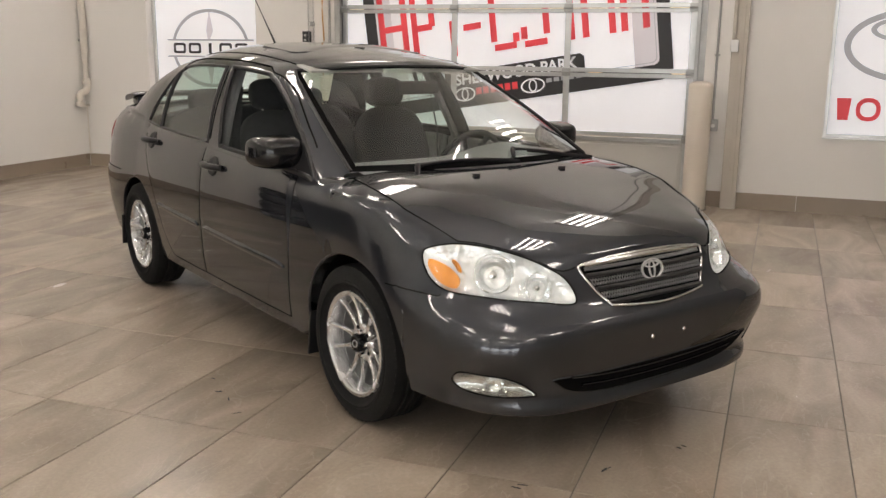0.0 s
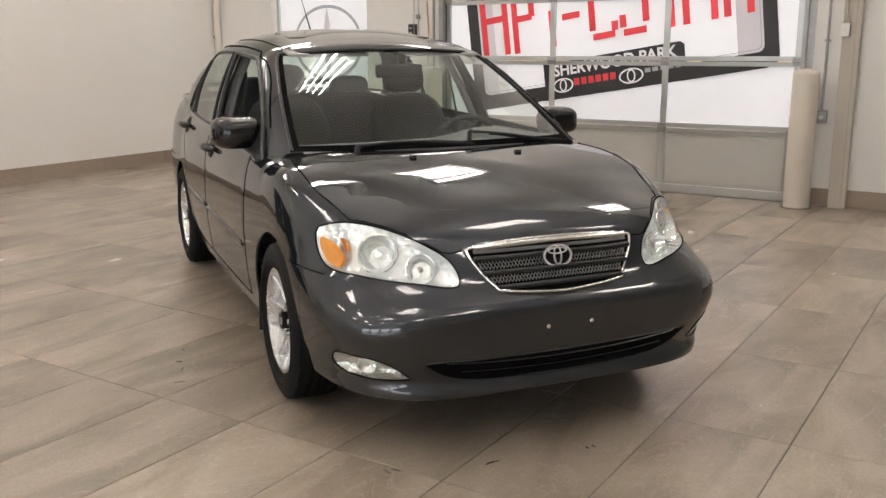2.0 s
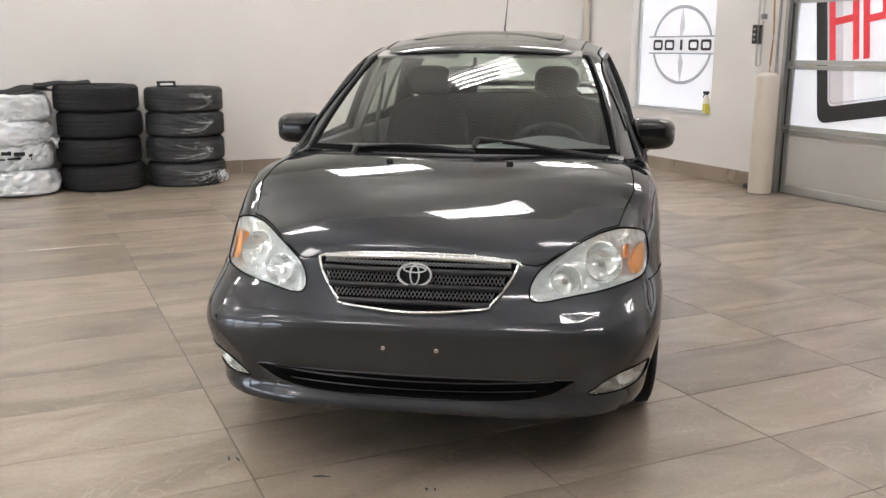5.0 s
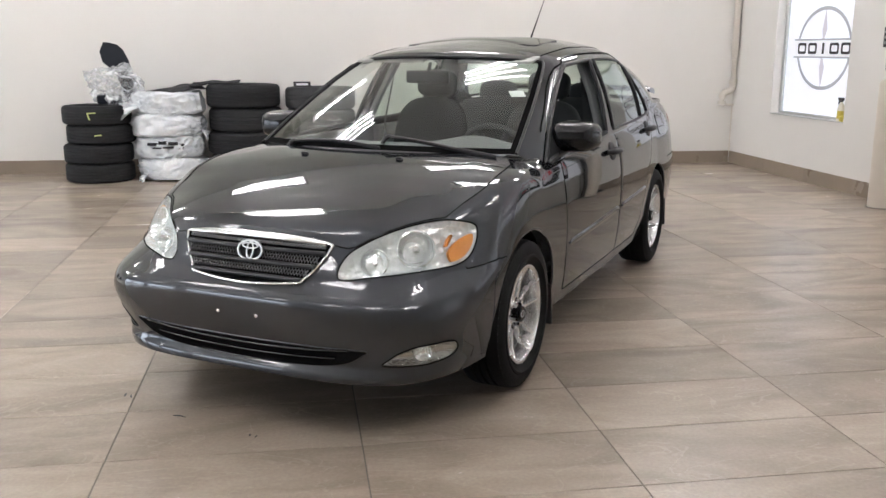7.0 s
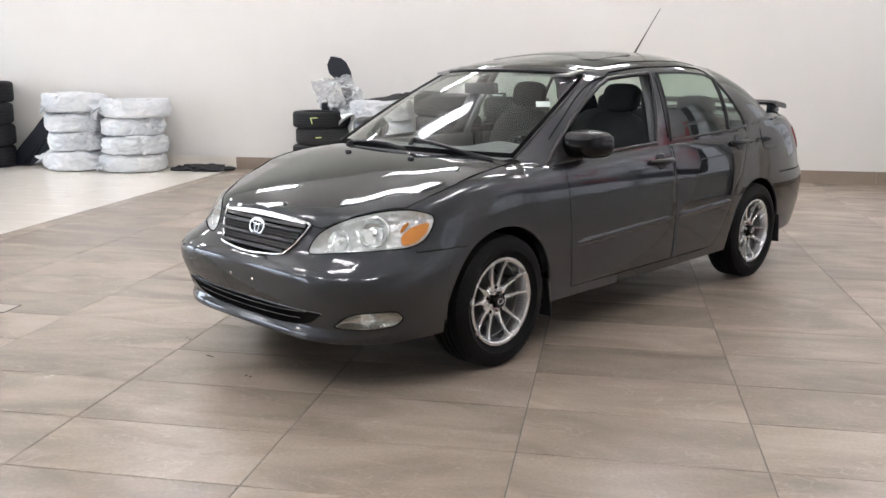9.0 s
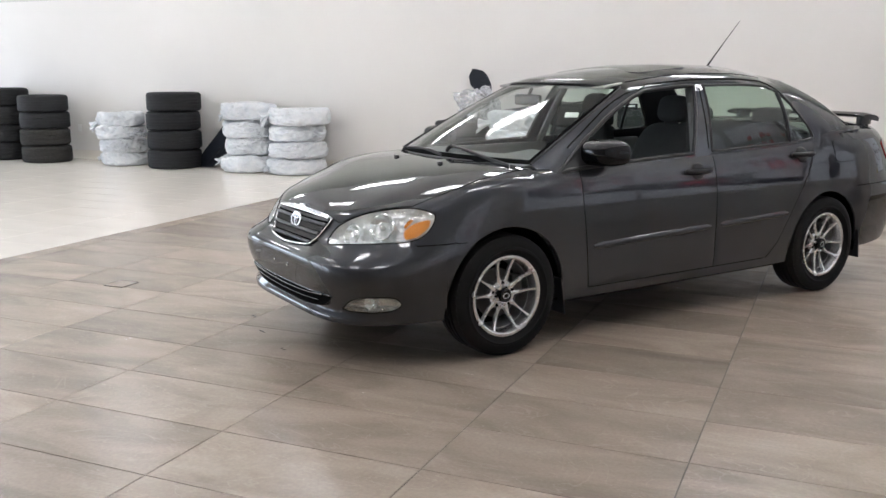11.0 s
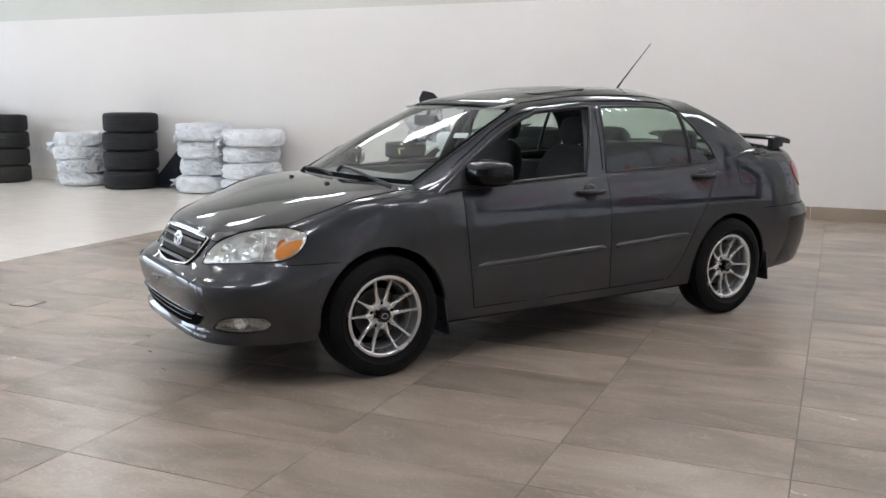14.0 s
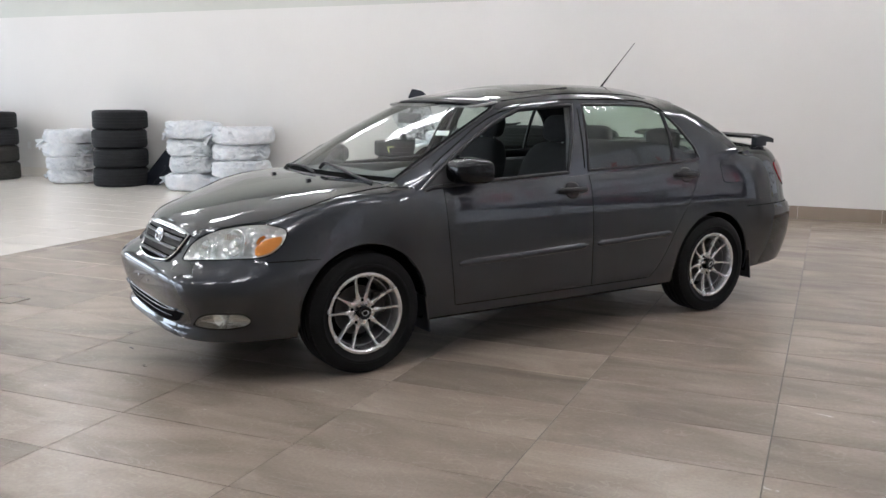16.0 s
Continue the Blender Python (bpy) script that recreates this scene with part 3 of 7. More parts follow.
M_ORANGE = varied("orange cable", (0.55, 0.30, 0.12), (0.45, 0.25, 0.10), 0.5)
part("cord", tube([(0.0, 0.008 * math.sin(k * 0.7), k * 0.075) for k in range(30)], 0.008, 8), M_ORANGE, e)
e = thing("cable", pose(WALL_X - 0.02, 5.00, 0.28), "grey conduit down the edge of the door", "cable")
part("cord", tube([(0.0, 0.0, k * 0.2) for k in range(11)], 0.013, 8), M_STEEL, e)
e = thing("junction_box", pose(WALL_X, 5.30, 2.0), "small white junction box on the wall", "box")
part("box", box((0.04, 0.09, 0.10), (-0.021, 0, 0), 0.006), M_FIXTURE, e)



def finish_shift(bm, d):
    bmesh.ops.translate(bm, vec=d, verts=bm.verts)
    return bm


# ---- rainwater pipe on the corner
e = thing("drain_pipe", pose(5.258, WALL_Y - 0.075, 0.0), "cream painted drain pipe with elbow near the corner", "pipe")
bm = tube([(0, 0, CEIL - 0.01), (0, 0, 1.4), (0, 0, 0.99), (-0.006, 0, 0.945), (-0.03, 0, 0.918), (-0.07, 0, 0.905), (-0.105, 0, 0.895), (-0.128, 0, 0.87), (-0.135, 0, 0.83), (-0.135, 0, 0.76)], 0.042, 18)
part("pipe", bm, M_PIPE, e, smooth=60)
for z in (0.76, 1.0, 2.2):
    part("collar", lathe([(0.040, z), (0.050, z), (0.050, z + 0.05), (0.040, z + 0.05)], 20), M_PIPE, e) if z > 0.8 else part("collar", finish_shift(lathe([(0.030, z - 0.015), (0.052, z - 0.015), (0.052, z + 0.03), (0.030, z + 0.03)], 20), (-0.135, 0, 0)), M_PIPE, e)
part("drain_tube", tube([(-0.135, 0, 0.745), (-0.06, 0, 0.742), (0.03, 0.01, 0.742)], 0.014, 10), M_PIPE, e)
part("bracket", box((0.03, 0.07, 0.03), (0, 0.038, 1.52), 0.004), M_STEEL, e, "rusty bracket")
part("drip_tube", cyl(0.008, 0.60, (0.03, 0.045, 0.145), 8), M_PIPE, e)

# ---- spray bottle and cloth on the sill, brush behind the bollard
M_BOTTLE = varied("milky bottle", (0.75, 0.72, 0.62), (0.7, 0.66, 0.5), 0.35)
M_YELLOW = varied("yellow label", (0.62, 0.52, 0.08), (0.5, 0.42, 0.08), 0.5)
e = thing("spray_bottle", pose(WALL_X + 0.022, 6.02, WIN_Z0 + 0.0125), "white spray bottle with black trigger on a sill", "spray bottle")
part("body", lathe([(0.0001, 0), (0.036, 0), (0.038, 0.01), (0.038, 0.13), (0.03, 0.165), (0.014, 0.19), (0.014, 0.205), (0.0001, 0.205)], 24), M_BOTTLE, e, smooth=50)
part("label", lathe([(0.0375, 0.03), (0.039, 0.03), (0.039, 0.11), (0.0375, 0.11)], 24), M_YELLOW, e, "yellow label")
bm = box((0.025, 0.085, 0.03), (0, 0.012, 0.228), 0.006)
box((0.012, 0.012, 0.05), (0, 0.045, 0.195), 0.003, Matrix.Rotation(radians(25), 4, "X"), bm)
cyl(0.017, 0.02, (0, 0, 0.200), 16, bm=bm)
part("trigger", bm, M_BLACK, e, "black trigger head")
e = thing("cloth", pose(WALL_X + 0.02, 5.965, WIN_Z0 + 0.0125), "crumpled yellow and white cloth on a sill", "cloth")
b = bmesh.new()
bmesh.ops.create_icosphere(b, subdivisions=3, radius=0.04)
for v in b.verts:
    v.co *= 1 + 0.35 * noise.noise(v.co * 40)
    v.co.z = max(0.0, v.co.z + 0.035)
part("folds", b, M_YELLOW, e, smooth=180)
e = thing("floor_brush", pose(5.20, 5.10, 0), "small floor brush leaning behind a bollard", "brush")
part("head", box((0.05, 0.22, 0.05), (0, 0, 0.026), 0.008), M_BLACK, e)
part("handle", tube([(0.0, 0.03, 0.05), (0.05, 0.02, 0.25), (0.095, 0.0, 0.42)], 0.011, 10), M_STEEL, e)
e = thing("wall_outlet", pose(-9.62, WALL_Y - 0.001, 0.52), "white electrical outlet on the wall", "outlet")
part("cover", box((0.075, 0.008, 0.12), (0, -0.0045, 0), 0.002), M_FIXTURE, e)
part("socket", box((0.035, 0.004, 0.03), (0, -0.0095, 0.025), 0.001), M_FIXTURE, e)
part("socket", box((0.035, 0.004, 0.03), (0, -0.0095, -0.025), 0.001), M_FIXTURE, e)

# ---------------------------------------------------------------- ceiling lights: hung trays with four bare tubes


HANG = 0.40            # how far the trays hang below the ceiling


def troffer(x, y):
    e = thing("ceiling_light", pose(x, y, CEIL - HANG), "hanging four-tube fluorescent high-bay light", "ceiling light", "ceiling lights")
    for k in range(4):
        c = -0.21 + 0.14 * k
        part("reflector", span(-0.60, 0.60, c - 0.026, c + 0.026, -0.006, 0.0), M_FIXTURE, e, "white reflector strip")
        part("tube", cyl(0.016, 1.16, (-0.58, c, -0.035), 8, rot=Matrix.Rotation(radians(90), 4, "Y")), M_TUBE, e, "lit fluorescent tube")
    for s in (-1, 1):
        part("side_rail", box((1.24, 0.02, 0.11), (0, s * 0.30, -0.055), 0.003), M_FIXTURE, e)
        part("end_plate", box((0.02, 0.58, 0.11), (s * 0.61, 0, -0.055), 0.003), M_FIXTURE, e)
        part("hanger", cyl(0.004, HANG - 0.001, (s * 0.5, 0, 0.0), 6), M_STEEL, e, "steel hanger")
        part("hanger_bar", box((0.02, 0.58, 0.006), (s * 0.5, 0, 0.003), 0.001), M_STEEL, e)
    return e


LIGHTS = [(x, y) for x in (4.3, 1.5, -1.3, -4.1, -7.6, -11.1) for y in (6.8, 3.9, 1.0, -1.9) if (x, y) != (4.3, -1.9)]
first = troffer(*LIGHTS[0])
for x, y in LIGHTS[1:]:
    copy_thing(first, pose(x, y, CEIL - HANG))

# ---------------------------------------------------------------- the car; nose towards local -y, its left side at +x
from mathutils.bvhtree import BVHTree

M_PAINT = material("dark grey metallic car paint", (0.0290, 0.0316, 0.0382), 0.45, 0.80, 1.0, 0.15)
n, l, b = nodes_of(M_PAINT)
fl = n.new("ShaderNodeTexNoise")
fl.inputs["Scale"].default_value, fl.inputs["Detail"].default_value = 900, 1
co = n.new("ShaderNodeTexCoord")
l.new(co.outputs["Object"], fl.inputs["Vector"])
mr = n.new("ShaderNodeMapRange")
mr.inputs["To Min"].default_value, mr.inputs["To Max"].default_value = 0.36, 0.48
l.new(fl.outputs[0], mr.inputs[0])
l.new(mr.outputs[0], b.inputs["Roughness"])
b.inputs["Coat Roughness"].default_value = 0.032
b.inputs["Coat IOR"].default_value = 1.60
b.inputs["Specular Tint"].default_value = (0.08, 0.08, 0.09, 1)
M_TRIM = varied("satin black trim", (0.012, 0.012, 0.013), (0.02, 0.02, 0.02), 0.38, scale=20, fine=200, bump=0.03, spec=0.35)
M_HANDLE = material("textured black plastic", (0.007, 0.007, 0.0075), 0.42, 0, 0, 0.35)
M_GLOSSBLACK = material("gloss black plastic", (0.005, 0.005, 0.006), 0.12, 0, 0, 0.35)
M_GAP = material("panel gap", (0.004, 0.004, 0.004), 0.95, 0, 0, 0.05)
M_CHROME = material("chrome", (0.78, 0.78, 0.78), 0.08, 1.0)
M_ALLOY = varied("machined silver alloy", (0.78, 0.785, 0.79), (0.64, 0.645, 0.65), 0.25, 0.88, scale=14, fine=120, bump=0.02)
M_BRAKE = varied("brake steel", (0.06, 0.057, 0.054), (0.10, 0.09, 0.08), 0.5, 0.7, scale=20)
M_GLASS = glass("clear car glass", (0.86, 0.92, 0.89), 0.0, 0.045, 3.2)
M_GLASS_DARK = glass("green side glass", (0.66, 0.76, 0.69), 0.0, 0.07)
M_LENS = glass("clear lamp lens", (0.95, 0.96, 0.95))
M_REFLECT = material("faceted lamp reflector", (0.92, 0.95, 0.96), 0.17, 0.62)
n, l, b = nodes_of(M_REFLECT)
co, vo, bp = n.new("ShaderNodeTexCoord"), n.new("ShaderNodeTexVoronoi"), n.new("ShaderNodeBump")
vo.inputs["Scale"].default_value = 38
bp.inputs["Strength"].default_value, bp.inputs["Distance"].default_value = 0.35, 0.02
l.new(co.outputs["Object"], vo.inputs["Vector"])
l.new(vo.outputs["Distance"], bp.inputs["Height"])
l.new(bp.outputs[0], b.inputs["Normal"])
M_FOG = varied("fog lamp reflector", (0.62, 0.63, 0.62), (0.35, 0.355, 0.355), 0.16, 0.9, scale=18, fine=60, bump=0.3)
M_LATTICE = varied("grey grille plastic", (0.15, 0.153, 0.156), (0.19, 0.19, 0.19), 0.38, scale=20, fine=200, bump=0.03)
M_BAR = varied("satin dark plastic", (0.014, 0.0145, 0.015), (0.022, 0.022, 0.022), 0.35, scale=20, fine=200, bump=0.03)
M_BADGE = material("satin chrome badge", (0.86, 0.86, 0.86), 0.25, 0.55)
M_BOWL = material("satin lamp bowl", (0.92, 0.95, 0.96), 0.12, 0.78)
M_AMBER = varied("amber lens", (0.88, 0.35, 0.04), (0.70, 0.19, 0.015), 0.15, 0.25, scale=60, fine=160, bump=0.5, coat=1.0)
M_TAIL = material("red lamp lens", (0.30, 0.008, 0.012), 0.1, 0.0, 1.0)
M_SEAT = varied("dark grey seat cloth", (0.035, 0.038, 0.039), (0.055, 0.058, 0.059), 0.95, scale=30, fine=300, bump=0.3)
M_DASH = varied("grey dashboard vinyl", (0.135, 0.142, 0.142), (0.165, 0.172, 0.172), 0.7, scale=20, fine=250, bump=0.15)
M_LINING = varied("light grey headlining", (0.36, 0.36, 0.34), (0.30, 0.30, 0.29), 0.9, scale=10, fine=200, bump=0.1)
M_STICKER = varied("white paper sticker", (0.75, 0.78, 0.76), (0.68, 0.71, 0.69), 0.6)


def curve(pairs):
    """A smooth curve through (x, y) pairs, given by tangents between neighbours."""
    xs, ys = np.array([p[0] for p in pairs], float), np.array([p[1] for p in pairs], float)
    d = np.diff(ys) / np.diff(xs)
    m = np.concatenate(([d[0]], np.where(d[:-1] * d[1:] > 0, 2 * d[:-1] * d[1:] / (d[:-1] + d[1:] + 1e-12), 0), [d[-1]]))

    def f(x):
        x = float(min(max(x, xs[0]), xs[-1]))
        i = int(min(np.searchsorted(xs, x, "right") - 1, len(xs) - 2))
        h = xs[i + 1] - xs[i]
        t = (x - xs[i]) / h
        return float((2 * t ** 3 - 3 * t ** 2 + 1) * ys[i] + (t ** 3 - 2 * t ** 2 + t) * h * m[i] + (3 * t ** 2 - 2 * t ** 3) * ys[i + 1] + (t ** 3 - t ** 2) * h * m[i + 1])
    return f


YF, YR = -1.12, 1.30                # where the rounded front and rear begin
AXF, AXR, AXZ = -1.30, 1.30, 0.315   # axles
ARCH_F, ARCH_R = 0.370, 0.364
WID = curve([(0.15, 0.765), (0.20, 0.785), (0.27, 0.800), (0.38, 0.820), (0.50, 0.832), (0.62, 0.838), (0.72, 0.836), (0.82, 0.826), (0.90, 0.811), (0.96, 0.793), (1.02, 0.770), (1.08, 0.735)])
NOSE = curve([(0.15, -2.066), (0.19, -2.115), (0.215, -2.155), (0.245, -2.177), (0.268, -2.172), (0.29, -2.154), (0.35, -2.168), (0.40, -2.182), (0.44, -2.190), (0.50, -2.198), (0.535, -2.200), (0.552, -2.190), (0.566, -2.158), (0.582, -2.126), (0.61, -2.104), (0.66, -2.083), (0.71, -2.058), (0.745, -2.035), (0.78, -1.99), (0.85, -1.86)])
TAIL = curve([(0.18, 2.28), (0.24, 2.34), (0.35, 2.395), (0.50, 2.432), (0.60, 2.432), (0.665, 2.40), (0.70, 2.345), (0.80, 2.315), (0.95, 2.285), (1.02, 2.25), (1.08, 2.19)])
BARREL = curve([(-1.30, 0.988), (-0.9, 0.994), (-0.3, 1.0), (0.4, 1.0), (0.9, 0.992), (1.30, 0.975), (1.5, 0.97)])
SHOULDER = curve([(-1.12, 0.925), (-1.0, 0.938), (-0.75, 0.958), (0.0, 0.992), (0.95, 1.024), (1.30, 1.045)])
SH_FRONT = curve([(0, 0.748), (0.25, 0.752), (0.45, 0.765), (0.60, 0.787), (0.75, 0.828), (0.88, 0.878), (1.0, 0.925)])
SH_REAR = curve([(0, 1.062), (0.4, 1.062), (0.7, 1.058), (1.0, 1.045)])
HOODLINE = curve([(-2.04, 0.750), (-1.98, 0.786), (-1.88, 0.826), (-1.75, 0.864), (-1.6, 0.900), (-1.45, 0.932), (-1.35, 0.951), (-1.26, 0.966), (-1.1, 0.985)])
DECKLINE = curve([(1.74, 1.100), (1.9, 1.103), (2.05, 1.098), (2.12, 1.085), (2.18, 1.062)])
FRONT_POW = curve([(0.15, 4.2), (0.25, 4.5), (0.36, 4.8), (0.46, 5.3), (0.56, 4.3), (0.65, 3.35), (0.76, 3.05), (0.95, 3.0)])
NR_POW = 4.0
BOTTOM = 0.238


def side_at(col, z):
    kind, v = col
    if kind == "s":
        return Vector((WID(z) * BARREL(v), v, z))
    if kind == "f":
        w = WID(z) * BARREL(YF)
        p = FRONT_POW(z)
        # towards the wheel the columns stand upright, so that the arch is cut evenly
        f = min(1, max(0, (v - 0.7) / 0.55))
        v += f * f * (3 - 2 * f) * (math.acos(min(1, max(0, math.cos(v)) ** (p / 5.3))) - v)
        return Vector((w * math.sin(v) ** (2 / p), YF - (YF - NOSE(z)) * max(0, math.cos(v)) ** (2 / p), z))
    w = WID(z) * BARREL(YR)
    return Vector((w * math.sin(v) ** (2 / NR_POW), YR + (TAIL(z) - YR) * max(0, math.cos(v)) ** (2 / NR_POW), z))


cols = [("f", math.pi / 2 * (k / 60) ** 1.35) for k in range(60)]
ys = sorted(set([round(YF + (YR - YF) * k / 84, 4) for k in range(85)] + [round(AXF + ARCH_F * math.cos(a), 4) for a in np.linspace(0, 1.05, 12)] + [round(AXR - ARCH_R * math.cos(a), 4) for a in np.linspace(0, 1.57, 18)]))
for want in [AXF - ARCH_F * math.cos(a) for a in np.linspace(0, 1.45, 16)] + list(np.linspace(-1.33, -1.125, 14)):
    lo_, hi_ = 0.0, math.pi / 2
    for _ in range(40):
        mid = (lo_ + hi_) / 2
        if side_at(("f", mid), 0.40).y < want:
            lo_ = mid
        else:
            hi_ = mid
    cols.append(("f", lo_))
cols.sort(key=lambda c: c[1])
cols = [c for k, c in enumerate(cols) if k == 0 or c[1] - cols[k - 1][1] > (0.004 if c[1] < 1.3 else 1e-7)]
cols += [("s", y) for y in ys]
rear = [math.pi / 2 * (1 - (k / 50)) ** 1.2 for k in range(1, 51)]
for a in np.linspace(0.08, 1.5, 18):
    want = AXR + ARCH_R * math.cos(a)
    lo_, hi_ = 0.0, math.pi / 2
    for _ in range(40):
        mid = (lo_ + hi_) / 2
        if side_at(("r", mid), 0.45).y > want:
            lo_ = mid
        else:
            hi_ = mid
    rear.append(lo_)
rear.sort(reverse=True)
cols += [("r", v) for k, v in enumerate(rear) if k == 0 or rear[k - 1] - v > 0.0008]
NC = len(cols)


def low_edge(col):
    """Lower edge of the shell: the sill, or the wheel arch."""
    z = BOTTOM if col[0] != "r" else BOTTOM + 0.055 * (1 - col[1] / (math.pi / 2)) ** 0.5
    for yc, r in ((AXF, ARCH_F), (AXR, ARCH_R)):
        zz = AXZ + r * 0.3
        for _ in range(12):
            p = side_at(col, zz)
            d = r * r - (p.y - yc) ** 2
            if d <= 0:
                zz = None
                break
            zz = AXZ + math.sqrt(d)
        if zz:
            z = max(z, zz)
    return z


def hood_z(x, y):
    # a soft crease runs from each lamp back to the windshield's corner
    d = abs(x) - (0.44 + 0.13 * (y + 1.95) / 0.8)
    return HOODLINE(y - 0.20 * x * x) - 0.026 * (abs(x) / 0.79) ** 3 - 0.055 * (math.sqrt(d * d + 0.0006) + d) / 2


lamp_i = max(i for i, c in enumerate(cols) if c[0] == "f" and side_at(c, 0.78).x < 0.725)
DECK0 = min(i for i, c in enumerate(cols) if c[0] == "r" and side_at(c, 0.9).y > 1.77)
N1, N2, N3 = 20, 12, 26          # rows: to the seam, to the shoulder, over the top
grid = []
cowl_i = max(i for i, c in enumerate(cols) if c[0] == "s" and c[1] < -1.07)
deck_i = min(i for i, c in enumerate(cols) if c[0] == "r")
for i, c in enumerate(cols):
    lo = low_edge(c)
    if c[0] == "f":
        hi = SH_FRONT(c[1] / (math.pi / 2))
        seam = 0.556 + 0.066 * min(1, max(0, (c[1] / (math.pi / 2) - 0.25) / 0.3))
    elif c[0] == "s":
        hi = SHOULDER(c[1])
        seam = 0.62
    else:
        hi = SH_REAR(c[1] / (math.pi / 2))
        seam = 0.69
    seam = max(seam, lo + 0.02)
    pts = [side_at(c, lo + (seam - lo) * k / N1) for k in range(N1)] + [side_at(c, seam + (hi - seam) * k / N2) for k in range(N2 + 1)]
    s = pts[-1]
    # towards the middle line
    if i <= cowl_i:
        f = i / cowl_i
        yc = -2.038 + (-1.265 + 2.038) * f
        cz = HOODLINE(yc)
    elif i < deck_i:
        f = (cols[i][1] + 1.07) / (YR + 1.07)
        yc = -1.265 + (1.74 + 1.265) * max(0, min(1, f))
        cz = 0.966 + 0.13 * f
    else:
        f = max(0, (50 * (1 - (cols[i][1] / (math.pi / 2)) ** (1 / 1.2)) - 1) / 49)
        yc = 1.74 + (TAIL(1.062) - 1.74) * f
        cz = DECKLINE(yc)
    for k in range(1, N3 + 1):
        t = k / N3
        if i <= cowl_i:
            # the hood's side seam runs inwards towards the windshield
            ts = 0.05 + 0.115 * min(1, max(0, (i - lamp_i) / (cowl_i - lamp_i)))
            t = ts * k / 2 if k <= 2 else ts + (1 - ts) * (k - 2) / (N3 - 2)
            x, y = s.x * (1 - t), s.y + (yc - s.y) * t ** 1.6
            pts.append(Vector((x, y, hood_z(x, y) + (s.z - hood_z(s.x, s.y)) * (1 - t) ** 3)))
            continue
        pts.append(Vector((s.x * (1 - t), s.y + (yc - s.y) * (t ** 1.6 if i <= cowl_i else t), s.z + (cz - s.z) * (1 - (1 - t) ** 2.3))))
    for _ in range(5):
        q = [p.copy() for p in pts]
        for k in range(N1 + N2 - 4, N1 + N2 + 4):
            q[k] = (pts[k - 1] + pts[k] * 2 + pts[k + 1]) / 4
        pts = q
    grid.append(pts)
front_end = max(i for i, c in enumerate(cols) if c[0] == "f" and side_at(c, 0.5).y < AXF - ARCH_F * 0.92)
# even out along the car as well
for _ in range(2):
    g2 = [[p.copy() for p in c] for c in grid]
    for i in range(1, NC - 1):
        for k in range(N1 + 1, len(grid[0])):
            g2[i][k] = (grid[i - 1][k] + grid[i][k] * 2 + grid[i + 1][k]) / 4
    grid = g2
for _ in range(2):
    g2 = [[p.copy() for p in c] for c in grid]
    for i in range(front_end):
        for k in range(N1 - 6, N1 + 7):
            g2[i][k] = (grid[i][k - 1] + grid[i][k] * 2 + grid[i][k + 1]) / 4
    grid = g2
NR_ALL = len(grid[0])


def sheet(keep, both=True, lift=0.0, src=None):
    """Faces of the half shell for which keep(column, row) holds, mirrored to the other side."""
    src = src or grid
    b = bmesh.new()
    for sx in ((1, -1) if both else (1,)):
        made = {}

        def vert(i, k):
            if (i, k) not in made:
                p = src[i][k]
                made[i, k] = b.verts.new((sx * p.x, p.y, p.z))
            return made[i, k]
        for i in range(len(src) - 1):
            for k in range(len(src[0]) - 1):
                if keep(i, k):
                    f = [vert(i, k), vert(i + 1, k), vert(i + 1, k + 1), vert(i, k + 1)]
                    b.faces.new(f if sx > 0 else f[::-1])
    bmesh.ops.remove_doubles(b, verts=b.verts, dist=2e-5)
    return b


HOODROW = N1 + N2 + 2
front_i = max(i for i, c in enumerate(cols) if c[0] == "f" and side_at(c, 0.5).y < AXF - ARCH_F * 0.92)
rear_i = min(i for i, c in enumerate(cols) if c[0] == "r" and side_at(c, 0.5).y > AXR + ARCH_R * 0.95)


cab_end = max(i for i, c in enumerate(cols) if c[0] == "s" and c[1] < 1.215)


def is_hood(i, k):
    return i < cowl_i and k >= (N1 if i < lamp_i else HOODROW)


def is_deck(i, k):
    return k >= HOODROW and i >= DECK0


def is_cab(i, k):
    return cowl_i <= i < cab_end and k >= (N1 + N2 if i >= cowl_i + 8 else N1 + N2 + 6)


def smooth_loop(pts, n=64):
    """A closed smooth loop through control points."""
    m = len(pts)
    out = []
    per = max(1, n // m)
    for i in range(m):
        p0, p1, p2, p3 = (np.array(pts[(i + d) % m], float) for d in (-1, 0, 1, 2))
        for k in range(per):
            t = k / per
            out.append(tuple(0.5 * (2 * p1 + (p2 - p0) * t + (2 * p0 - 5 * p1 + 4 * p2 - p3) * t * t + (3 * p1 - p0 - 3 * p2 + p3) * t ** 3)))
    return out


# lamp outlines, seen from the front
HL = [(0.376, 0.608), (0.369, 0.643), (0.394, 0.690), (0.446, 0.727), (0.502, 0.757), (0.552, 0.775), (0.604, 0.787), (0.669, 0.791), (0.724, 0.779), (0.750, 0.756), (0.758, 0.704), (0.752, 0.660), (0.729, 0.640), (0.672, 0.634), (0.590, 0.625), (0.492, 0.615), (0.420, 0.604)]
FG = [(0.764, 0.366), (0.758, 0.386), (0.722, 0.388), (0.673, 0.383), (0.622, 0.361), (0.585, 0.332), (0.562, 0.312), (0.600, 0.306), (0.655, 0.304), (0.706, 0.306), (0.742, 0.317), (0.760, 0.340)]


